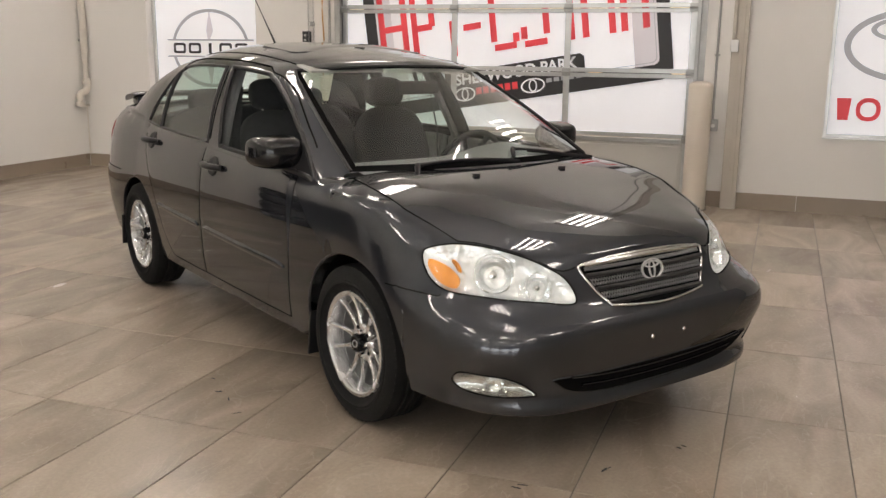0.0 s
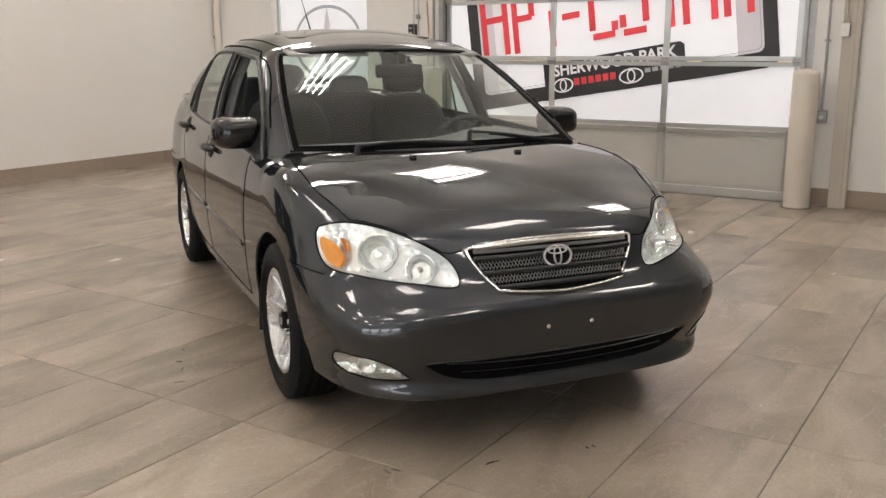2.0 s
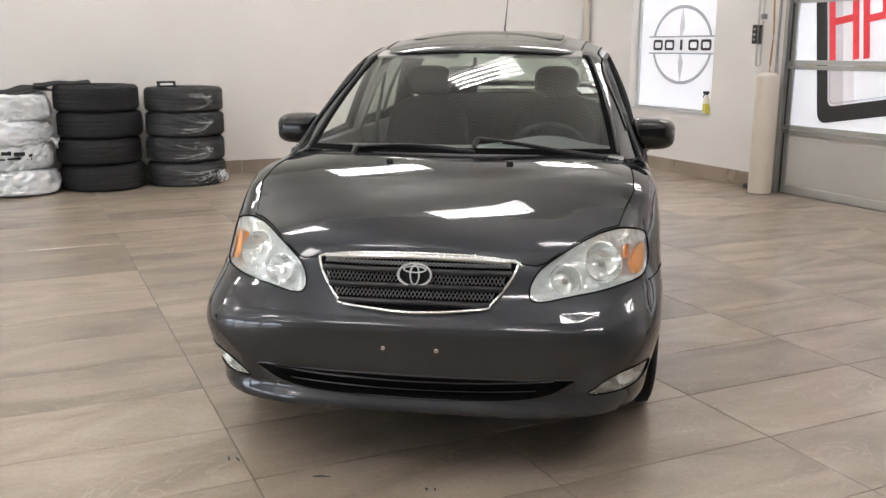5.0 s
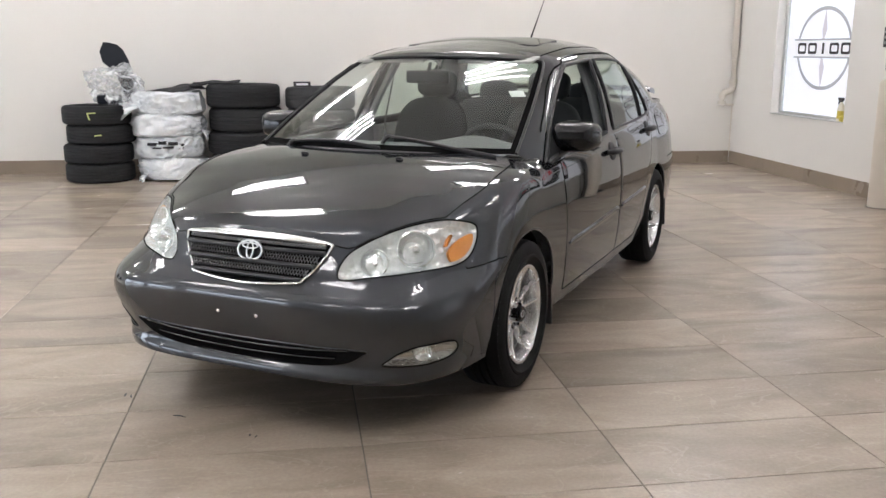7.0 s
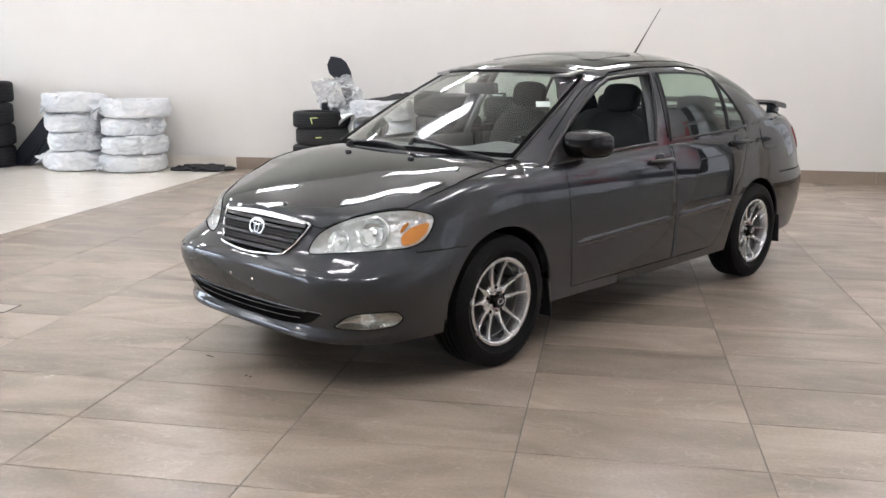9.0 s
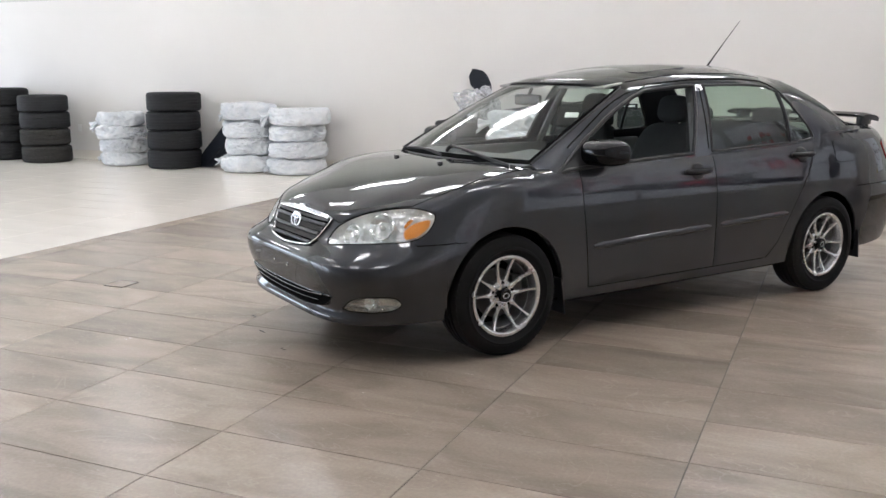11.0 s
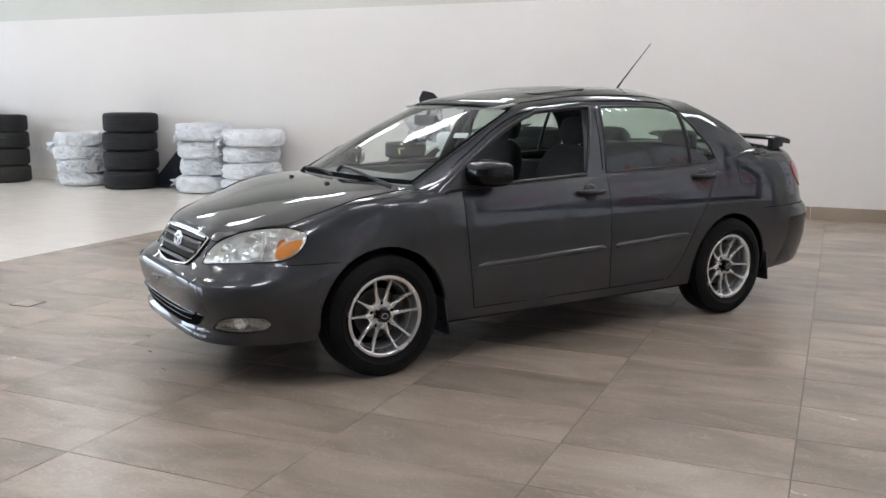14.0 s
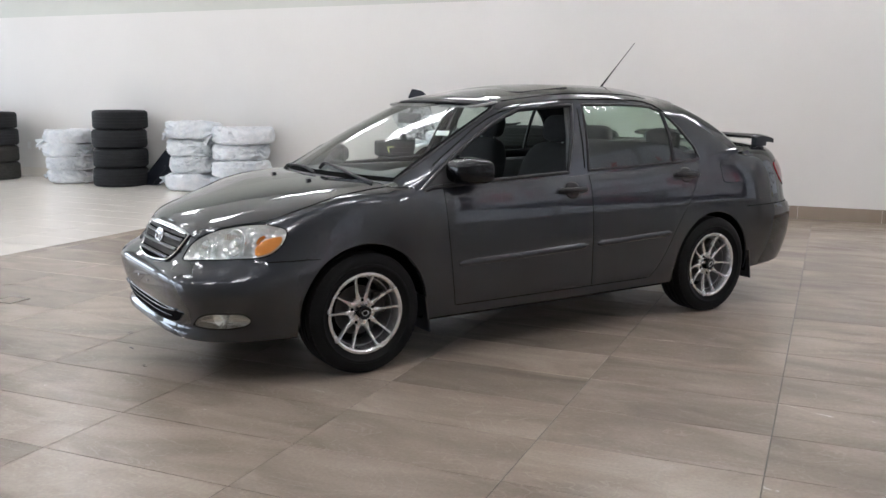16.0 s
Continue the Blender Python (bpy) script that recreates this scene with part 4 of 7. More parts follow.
def inside(x, z, loop):
    odd = False
    for (ax, az), (bx, bz) in zip(loop, loop[1:] + loop[:1]):
        if (az > z) != (bz > z) and x < ax + (z - az) * (bx - ax) / (bz - az):
            odd = not odd
    return odd


def open_lamps(b):
    """Cuts the lamps' openings into the front of the shell."""
    for loop in (smooth_loop(HL, 51), smooth_loop(FG, 36)):
        for sx in (1, -1):
            o = [(sx * p[0], p[1]) for p in loop]
            for (ax, az), (bx, bz) in zip(o, o[1:] + o[:1]):
                x0_, x1_, z0_, z1_ = min(ax, bx) - 0.002, max(ax, bx) + 0.002, min(az, bz) - 0.002, max(az, bz) + 0.002
                near = [f for f in b.faces if f.verts[0].co.y < -1.45 and f.verts[0].co.x * sx > 0.2 and min(v.co.x for v in f.verts) < x1_ and max(v.co.x for v in f.verts) > x0_ and min(v.co.z for v in f.verts) < z1_ and max(v.co.z for v in f.verts) > z0_]
                es = {e for f in near for e in f.edges}
                vs = {v for f in near for v in f.verts}
                if near:
                    bmesh.ops.bisect_plane(b, geom=list(vs) + list(es) + near, dist=1e-6, plane_co=(ax, 0, az), plane_no=(bz - az, 0, ax - bx))
            dead = []
            for f in b.faces:
                c = f.calc_center_median()
                if c.y < -1.45 and inside(c.x, c.z, o):
                    dead.append(f)
            bmesh.ops.delete(b, geom=dead, context="FACES")
    return b


car = thing("car", pose(0.776, 2.490, 0, 0, 0, -33.7), "dark grey metallic four-door sedan with front windows down", "car")
body = part("body", open_lamps(sheet(lambda i, k: not is_hood(i, k) and not is_deck(i, k) and not is_cab(i, k) and not (i < front_i and k < N1) and not (i >= rear_i and k < N1))), M_PAINT, car, smooth=180)
hood = part("hood", open_lamps(sheet(is_hood)), M_PAINT, car, smooth=180)
part("trunk_lid", sheet(is_deck), M_PAINT, car, smooth=180)
bump_f = part("front_bumper", open_lamps(sheet(lambda i, k: i < front_i and k < N1)), M_PAINT, car, smooth=180)
part("rear_bumper", sheet(lambda i, k: i >= rear_i and k < N1), M_PAINT, car, smooth=180)
shell = BVHTree.FromBMesh(sheet(lambda i, k: True))


def gap(pts, r=0.0032, parent=None):
    """A dark panel joint along points of the shell, on both sides."""
    for sx in (1, -1):
        part("panel_gap", tube([(sx * p[0], p[1], p[2]) for p in pts], r, 6), M_GAP, parent or car, "dark panel joint")


gap([grid[i][HOODROW] for i in range(lamp_i + 1, cowl_i + 1)], 0.003)
gap([grid[DECK0][k] for k in range(HOODROW, NR_ALL)], 0.003)
gap([grid[i][HOODROW] for i in range(DECK0, NC)], 0.003)
SEAM0 = min(i for i in range(front_i) if grid[i][N1].x > 0.758)
gap([Vector((0.736, -1.822, 0.640)), Vector((0.748, -1.808, 0.630))] + [grid[i][N1] for i in range(SEAM0, min(i for i in range(SEAM0, NC) if grid[i][0].z > 0.585))], 0.0025)
gap([grid[i][N1] for i in range(rear_i - 1, NC)], 0.003)

# underside, wheel housings
bm = box((1.46, 1.85, 0.14), (0, 0.0, 0.275), 0.02)
box((0.98, 3.0, 0.14), (0, 0.15, 0.240), 0.02, None, bm)
box((0.90, 0.9, 0.13), (0, -1.52, 0.250), 0.02, None, bm)
box((1.2, 0.7, 0.10), (0, 1.8, 0.30), 0.02, None, bm)
part("underbody", bm, M_GAP, car, "black underside")
for yc, r in ((AXF, ARCH_F), (AXR, ARCH_R)):
    for sx in (1, -1):
        b = bmesh.new()
        prof = [(sx * 0.50, r + 0.012), (sx * 0.72, r + 0.012), (sx * (0.765 if yc < 0 else 0.790), r + 0.004)]
        rows = []
        for x, rr in prof:
            rows.append([b.verts.new((x, yc + rr * math.cos(a), max(BOTTOM, AXZ + rr * math.sin(a)))) for a in np.linspace(-0.34, math.pi + 0.34, 36)])
        for p, q in zip(rows[:-1], rows[1:]):
            for k in range(35):
                b.faces.new((p[k], p[k + 1], q[k + 1], q[k]))
        b.faces.new(rows[0])
        part("wheel_housing", b, M_GAP, car, "black wheel housing", smooth=40)
        # painted lip of the arch
        lip = []
        for a in np.linspace(0.02, math.pi - 0.02, 40):
            y, z = yc + (r - 0.003) * math.cos(a), AXZ + (r - 0.003) * math.sin(a)
            h = shell.ray_cast(Vector((sx * 3, yc + (r + 0.012) * math.cos(a), AXZ + (r + 0.012) * math.sin(a))), Vector((-sx, 0, 0)))
            if h[0]:
                lip.append((h[0].x - sx * 0.006, y, z))
        part("arch_lip", tube(lip, 0.007, 8), M_PAINT, car, smooth=60)

# ---------------------------------------------------------------- cabin shell
CAB_T = 42


def belt(y):
    i = min(range(NC), key=lambda q: abs(cols[q][1] - y) if cols[q][0] == "s" else 9)
    return grid[i][N1 + N2 - 1]


ROOF = curve([(-0.47, 1.393), (-0.3, 1.422), (-0.05, 1.454), (0.25, 1.481), (0.55, 1.491), (0.8, 1.486), (1.0, 1.468), (1.18, 1.434), (1.28, 1.408)])
TOPX = curve([(-0.30, 0.566), (-0.2, 0.573), (0.0, 0.585), (0.3, 0.603), (0.7, 0.609), (1.0, 0.588)])
TOPZ = curve([(-0.30, 1.354), (-0.22, 1.372), (-0.1, 1.388), (0.2, 1.412), (0.5, 1.415), (0.8, 1.399), (1.0, 1.367), (1.05, 1.356)])
LEAN = curve([(-1.03, -0.228), (-1.0, -0.215), (-0.8, -0.09), (0.03, 0.20), (0.2, 0.27), (0.98, 0.90), (1.22, 1.03)])
cab, cab_kind = [], []


def cab_column(B, T, C, bulge, out, kind):
    B, T, C = Vector(B), Vector(T), Vector(C)
    pts = []
    for k in range(CAB_T + 1):
        t = k / CAB_T
        pts.append(B.lerp(T, t) + Vector(out) * bulge * math.sin(math.pi * t))
    for k in range(1, 15):
        t = k / 14
        pts.append(Vector((T.x + (C.x - T.x) * t, T.y + (C.y - T.y) * t, T.z + (C.z - T.z) * (1 - (1 - t) ** 2.2))))
    cab.append(pts)
    cab_kind.append(kind)


NWS = 22
WS_B0, WS_B1, WS_T0, WS_T1 = (0, -1.245, 0.972), (0.666, -1.052, 0.965), (0, -0.450, 1.394), (0.528, -0.256, 1.374)
for k in range(NWS + 1):
    f = k / NWS
    g = f ** 2.2
    B = (WS_B1[0] * f, WS_B0[1] + (WS_B1[1] - WS_B0[1]) * g, WS_B0[2] + (WS_B1[2] - WS_B0[2]) * g)
    T = (WS_T1[0] * f, WS_T0[1] + (WS_T1[1] - WS_T0[1]) * g, WS_T0[2] + (WS_T1[2] - WS_T0[2]) * g)
    yc = -0.45 + 0.17 * f
    cab_column(B, T, (0, yc, ROOF(yc)), 1.0, (0.016 * f ** 3, -0.013 * (1 - f ** 3) - 0.017 * f ** 3, 0.0221 * (1 - f ** 3)), "w")
for f in (0.5,):
    cab_column((0.742, -1.036, 0.922), (0.562, -0.238, 1.368), (0, -0.27, ROOF(-0.27)), 1.0, (0.012, -0.022, 0.002), "a")
SIDE_N = 150
SB0, SB1 = -1.03, 1.22
for k in range(SIDE_N + 1):
    f = k / SIDE_N
    yb = SB0 + (SB1 - SB0) * f
    yt = LEAN(yb)
    bp = belt(yb)
    yc = -0.25 + (1.08 + 0.25) * f
    sink = 0.03 * min(1, max(0, (-0.93 - yb) / 0.06))
    cab_column((bp.x - 0.4 * sink, yb, bp.z - sink), (TOPX(yt), yt, TOPZ(yt)), (0, yc, ROOF(yc)), 1.0, (0.008 + 0.014 * min(1, max(0, (yb + 1.0) / 0.7)), -0.036 * min(1, max(0, (-0.55 - yb) / 0.35)), 0.003), "s")
for f in (0.3, 0.65, 1.0):
    cab_column((0.770 - 0.045 * f, 1.22 + 0.51 * f, 1.016 + 0.046 * f), (0.560 - 0.05 * f, 1.03 + 0.14 * f, 1.360 + 0.022 * f), (0, 1.08 + 0.11 * f, ROOF(1.08 + 0.11 * f)), 0.050, (0.7, 0.3, 0.4), "c")
NRG = 14
for k in range(1, NRG + 1):
    f = 1 - k / NRG
    g = f ** 2.2
    cab_column((0.72 * f, 1.81 - 0.08 * g, 1.082 - 0.016 * g), (0.51 * f, 1.26 - 0.09 * g, 1.409 - 0.027 * g), (0, 1.19 + 0.06 * (1 - f), ROOF(1.19 + 0.06 * (1 - f))), 0.026, (0, 0.5, 0.8), "r")
for i, (c, kind) in enumerate(zip(cab, cab_kind)):
    for _ in range(int(4 + 10 * max(0, (i / NWS - 0.6) / 0.4) ** 2) if kind == "w" else 14):
        q = [p.copy() for p in c]
        for k in range(CAB_T - 6, CAB_T + 5):
            q[k] = (c[k - 1] + c[k] * 2 + c[k + 1]) / 4
        c[:] = q
i_side = NWS + 2
# the rail over the rear door fades into a broad round pillar
for i in range(i_side, i_side + SIDE_N + 4):
    c = cab[i]
    for _ in range(int(30 * min(1, max(0, ((i - i_side) / SIDE_N - 0.72) / 0.2)))):
        q = [p.copy() for p in c]
        for k in range(CAB_T - 16, CAB_T + 8):
            q[k] = (c[k - 1] + c[k] * 2 + c[k + 1]) / 4
        c[:] = q
# round the corners where windshield, roof and sides meet
for i_from, i_to, k_from, times in ((NWS - 1, i_side + 6, CAB_T - 1, 4), (i_side + SIDE_N - 8, i_side + SIDE_N + 7, 3, 4)):
    for _ in range(times):
        c2 = [[p.copy() for p in c] for c in cab]
        for i in range(i_from, i_to):
            for k in range(k_from, len(cab[0]) - 1):
                c2[i][k] = (cab[i - 1][k] + cab[i][k] * 2 + cab[i + 1][k]) / 4
        cab[:] = c2
B_PILLAR = (0.035, 0.195)


def side_col(y):
    return i_side + int(round((y - SB0) / (SB1 - SB0) * SIDE_N))


W1 = (side_col(-0.995), side_col(B_PILLAR[0]))
W2 = (side_col(B_PILLAR[1]), side_col(0.98))
W3 = (side_col(0.98), side_col(1.19))
SROW = (2, int(CAB_T * 0.88))
r_first = len(cab) - NRG


def top_row(i):
    """Upper edge of the side glass: it rounds off towards the rear."""
    d = (W3[1] - i) / SIDE_N * (SB1 - SB0)
    return int(round(CAB_T * min(ROUND_OFF(d), FRONT_OFF((i - W1[0]) / SIDE_N * (SB1 - SB0)))))


ROUND_OFF = curve([(0.0, 0.14), (0.02, 0.30), (0.05, 0.51), (0.10, 0.70), (0.17, 0.81), (0.28, 0.868), (0.45, 0.888)])
FRONT_OFF = curve([(0.0, 0.46), (0.015, 0.59), (0.05, 0.705), (0.085, 0.79), (0.13, 0.855), (0.2, 0.90), (0.40, 0.92), (0.56, 0.93)])


def is_ws(i, k):
    return i < NWS and k < CAB_T - 2


def in_win(i, k, w):
    return w[0] <= i < w[1] and SROW[0] <= k < top_row(i)


def is_rg(i, k):
    return i >= r_first - 1 and 2 <= k < CAB_T - 2


def is_metal(i, k):
    return not (is_ws(i, k) or in_win(i, k, W1) or in_win(i, k, W2) or in_win(i, k, W3) or is_rg(i, k))


roof = part("roof", sheet(is_metal, src=cab), M_PAINT, car, smooth=180)
cabin_tree = BVHTree.FromBMesh(sheet(lambda i, k: True, src=cab))


def glass_part(name, keep, mat, sides, lab):
    for sx in sides:
        b = bmesh.new()
        made = {}
        for i in range(len(cab) - 1):
            for k in range(len(cab[0]) - 1):
                if keep(i, k):
                    vs = []
                    for a, c in ((i, k), (i + 1, k), (i + 1, k + 1), (i, k + 1)):
                        if (a, c) not in made:
                            p = cab[a][c]
                            made[a, c] = b.verts.new((sx * p.x, p.y, p.z - 0.004))
                        vs.append(made[a, c])
                    b.faces.new(vs if sx > 0 else vs[::-1])
        ob = raw(name, b, mat, car, lab, 180)
        ob.visible_shadow = False


def full_glass(name, keep, mat, lab):
    b = sheet(keep, src=[[Vector((p.x, p.y, p.z - 0.004)) for p in c] for c in cab])
    ob = raw(name, b, mat, car, lab, 180)
    ob.visible_shadow = False
    return ob


full_glass("windshield", is_ws, M_GLASS, "clear laminated windshield")
full_glass("rear_window", is_rg, M_GLASS_DARK, "green tinted rear window")
glass_part("side_window", lambda i, k: in_win(i, k, W2), M_GLASS_DARK, (1, -1), "raised rear side window")
glass_part("quarter_window", lambda i, k: in_win(i, k, W3), M_GLASS_DARK, (1, -1), "small fixed quarter window")


def strip_part(name, keep, mat, lab, lift):
    src = [[Vector((p.x + lift, p.y, p.z + lift)) for p in c] for c in cab]
    for sx in (1, -1):
        b = bmesh.new()
        made = {}
        for i in range(len(cab) - 1):
            for k in range(len(cab[0]) - 1):
                if keep(i, k):
                    vs = []
                    for q in ((i, k), (i + 1, k), (i + 1, k + 1), (i, k + 1)):
                        if q not in made:
                            p = src[q[0]][q[1]]
                            made[q] = b.verts.new((sx * p.x, p.y, p.z))
                        vs.append(made[q])
                    b.faces.new(vs)
        if made:
            part(name, b, mat, car, lab, smooth=180)


A0_ = W1[0] - 1
strip_part("window_frame", lambda i, k: A0_ <= i < W1[0] and SROW[0] <= k < SROW[1], M_TRIM, "black window frame along the pillar", 0.002)
b = sheet(lambda i, k: i < NWS and (k < 2 or k == CAB_T - 3 or i == NWS - 1), src=[[Vector((p.x, p.y, p.z - 0.002)) for p in c] for c in cab])
raw("windshield_border", b, M_GAP, car, "black printed border of the windshield", 180)


def cab_at(y, k):
    """A place on the cabin's side between two of its upright lines."""
    q = i_side + (y - SB0) / (SB1 - SB0) * SIDE_N
    i = int(q)
    return cab[i][k].lerp(cab[i + 1][k], q - i)


def edge_strip(pts, r, mat, name, lab="", flat=1.0):
    for sx in (1, -1):
        part(name, tube([(sx * p.x, p.y, p.z) for p in pts], r, 8, False, None, flat), mat, car, lab, smooth=60)


def win_loop(w):
    a, bb = w
    loop = [cab[i][SROW[0]] for i in range(a, bb + 1)] + [cab[bb][k] for k in range(SROW[0] + 1, top_row(bb - 1) + 1)]
    loop += [cab[i][top_row(i - 1) if i > a else top_row(i)] for i in range(bb - 1, a - 1, -1)] + [cab[a][k] for k in range(top_row(a) - 1, SROW[0], -1)]
    return loop


for w in (W1, (W2[0], W3[1])):
    for sx in (1, -1):
        part("window_seal", tube([(sx * p.x, p.y, p.z) for p in win_loop(w)], 0.012 if w is W1 else 0.008, 8, True), M_TRIM, car, "black rubber window seal", smooth=60)
edge_strip([cab_at(0.930 + 0.08 * k / SROW[1], k) for k in range(SROW[0], SROW[1] - 1)], 0.012, M_TRIM, "window_divider", "black upright divider")
edge_strip([cab[NWS][k] for k in range(0, CAB_T - 1)], 0.007, M_TRIM, "windshield_moulding", "black windshield moulding")
part("windshield_moulding", tube([cab[i][CAB_T - 2] for i in range(NWS, 0, -1)] + [(-cab[i][CAB_T - 2].x, cab[i][CAB_T - 2].y, cab[i][CAB_T - 2].z) for i in range(0, NWS + 1)], 0.006, 8), M_TRIM, car, "black windshield moulding", smooth=60)
part("rear_moulding", tube([cab[i][CAB_T - 1] - Vector((0, 0, 0.006)) for i in range(r_first - 1, len(cab))] + [(-cab[i][CAB_T - 1].x, cab[i][CAB_T - 1].y, cab[i][CAB_T - 1].z - 0.006) for i in range(len(cab) - 2, r_first - 2, -1)], 0.008, 8), M_TRIM, car, "black rear window moulding", smooth=60)

# ---------------------------------------------------------------- doors: panels that stand a little proud of the shell


def side_x(y, z):
    i = np.searchsorted(SIDEY, y)
    i = int(min(max(i, 1), len(SIDEY) - 1))
    f = (y - SIDEY[i - 1]) / (SIDEY[i] - SIDEY[i - 1])
    out = []
    for c in (SIDEC[i - 1], SIDEC[i]):
        zs = [p.z for p in c[:N1 + N2]]
        out.append(np.interp(z, zs, [p.x for p in c[:N1 + N2]]))
    return float(out[0] * (1 - f) + out[1] * f)


SIDEC = [grid[i] for i, c in enumerate(cols) if c[0] == "s"]
SIDEY = np.array([c[1] for c in cols if c[0] == "s"])


def door_panel(y0f, y1f, zlow, sx, name):
    """A door skin between two upright edges given as functions of height, with edges turned in."""
    b = bmesh.new()
    nz, ny = 26, 30
    rows = []
    for k in range(nz + 1):
        row = []
        for j in range(ny + 1):
            f = k / nz
            y = None
            zz = zlow + (1.0 - zlow) * f
            y0, y1 = y0f(zz), y1f(zz)
            y = y0 + (y1 - y0) * j / ny
            zt = belt(y).z - 0.006
            z = zlow + (zt - zlow) * f
            x = max(WID(z) * BARREL(y), 0) if z < SHOULDER(y) - 0.13 else side_x(y, z)
            edge = k in (0, nz) or j in (0, ny)
            row.append(b.verts.new((sx * (x + (0.0003 if edge else 0.0022)), y, z)))
        rows.append(row)
    for k in range(nz):
        for j in range(ny):
            f = (rows[k][j], rows[k][j + 1], rows[k + 1][j + 1], rows[k + 1][j])
            b.faces.new(f if sx > 0 else f[::-1])
    ob = part(name, b, M_PAINT, car, smooth=180)
    return ob


F_EDGE = curve([(0.27, -0.745), (0.5, -0.785), (0.8, -0.820), (0.97, -0.825)])
B_EDGE = curve([(0.27, 0.232), (0.55, 0.206), (1.0, 0.196)])
R_EDGE = curve([(0.27, 0.70), (0.365, 0.795), (0.47, 0.860), (0.59, 0.925), (0.70, 1.005), (0.81, 1.080), (0.92, 1.140), (1.05, 1.180)])
B_EDGE2 = curve([(0.27, 0.240), (0.55, 0.214), (1.0, 0.204)])
DOOR_LOW = 0.292
doors = {}
for sx in (1, -1):
    doors["f", sx] = door_panel(F_EDGE, B_EDGE, DOOR_LOW, sx, "front_door")
    doors["r", sx] = door_panel(B_EDGE2, R_EDGE, DOOR_LOW, sx, "rear_door")
zs = np.linspace(DOOR_LOW, 0.955, 24)
for fe in (F_EDGE, B_EDGE, R_EDGE):
    gap([(side_x(fe(z), z) + 0.0002, fe(z) + (0.004 if fe is B_EDGE else 0), z) for z in zs], 0.0019)
gap([(side_x(y, DOOR_LOW) + 0.001, y, DOOR_LOW) for y in np.linspace(-0.74, 0.70, 20)], 0.0024)

# joint round the door frames, along the pillars and under the roof rail


def cast_cab(y, z):
    h = cabin_tree.ray_cast(Vector((3, y, z)), Vector((-1, 0, 0)))
    return h[0]


seam = [cast_cab(y, z) for y, z in ((-0.835, 1.045), (-0.784, 1.077), (-0.71, 1.120), (-0.60, 1.184), (-0.511, 1.234), (-0.409, 1.284), (-0.319, 1.322))]
for i in range(i_side + 10, W3[1], 3):
    k = min(CAB_T - 0.8, top_row(i) + 3.2)
    seam.append(cab[i][int(k)].lerp(cab[i][int(k) + 1], k - int(k)))
gap([p + Vector((0.0006, 0, 0.0006)) for p in seam], 0.0042)
gap([cast_cab(y, z) + Vector((0.0004, 0, 0)) for y, z in ((0.178, 1.0), (0.182, 1.06), (0.19, 1.13), (0.199, 1.21), (0.209, 1.28), (0.221, 1.34))], 0.0036)
gap([cab[i][CAB_T + 1].lerp(cab[i][CAB_T + 2], 0.5) for i in range(i_side + 1, i_side + SIDE_N - 12, 4)], 0.0032)


# the rear pillar flows into the quarter panel
def pillar_at(u, k):
    i = min(len(cab) - 2, int(u))
    return cab[i][k].lerp(cab[i + 1][k], u - i)


flow = []
u0 = side_col(1.16)
steps = [u0 + (i_side + SIDE_N - u0) * k / 5 for k in range(5)] + [i_side + SIDE_N + 3 * k / 24 for k in range(25)]
for k, u in enumerate(steps):
    size = min(1, (k + 1) / 6, (len(steps) - k) / 6)
    base, top = pillar_at(u, 0), pillar_at(u, 1 + int(8 * size))
    low, ln, _, _ = shell.find_nearest(base + Vector((0.045, 0.0, -0.045)) * size)
    ln = ln if ln.x > 0 else -ln
    d1 = (pillar_at(u, 2 + int(8 * size)) - top).normalized()
    d0 = (top - low) - ln * ln.dot(top - low)
    size = (top - low).length * 0.9
    d0 = d0.normalized() * size
    d1 = d1 * size
    row = []
    for j in range(9):
        t = j / 8
        row.append(low * (2 * t ** 3 - 3 * t ** 2 + 1) + d0 * (t ** 3 - 2 * t ** 2 + t) + top * (3 * t ** 2 - 2 * t ** 3) + d1 * (t ** 3 - t ** 2))
    flow.append(row)
for sx in (1, -1):
    b = bmesh.new()
    rows = [[b.verts.new((sx * p.x, p.y, p.z)) for p in row] for row in flow]
    for p, q in zip(rows[:-1], rows[1:]):
        for j in range(8):
            f = (p[j], q[j], q[j + 1], p[j + 1])
            b.faces.new(f if sx > 0 else f[::-1])
    part("quarter_blend", b, M_PAINT, car, smooth=180)

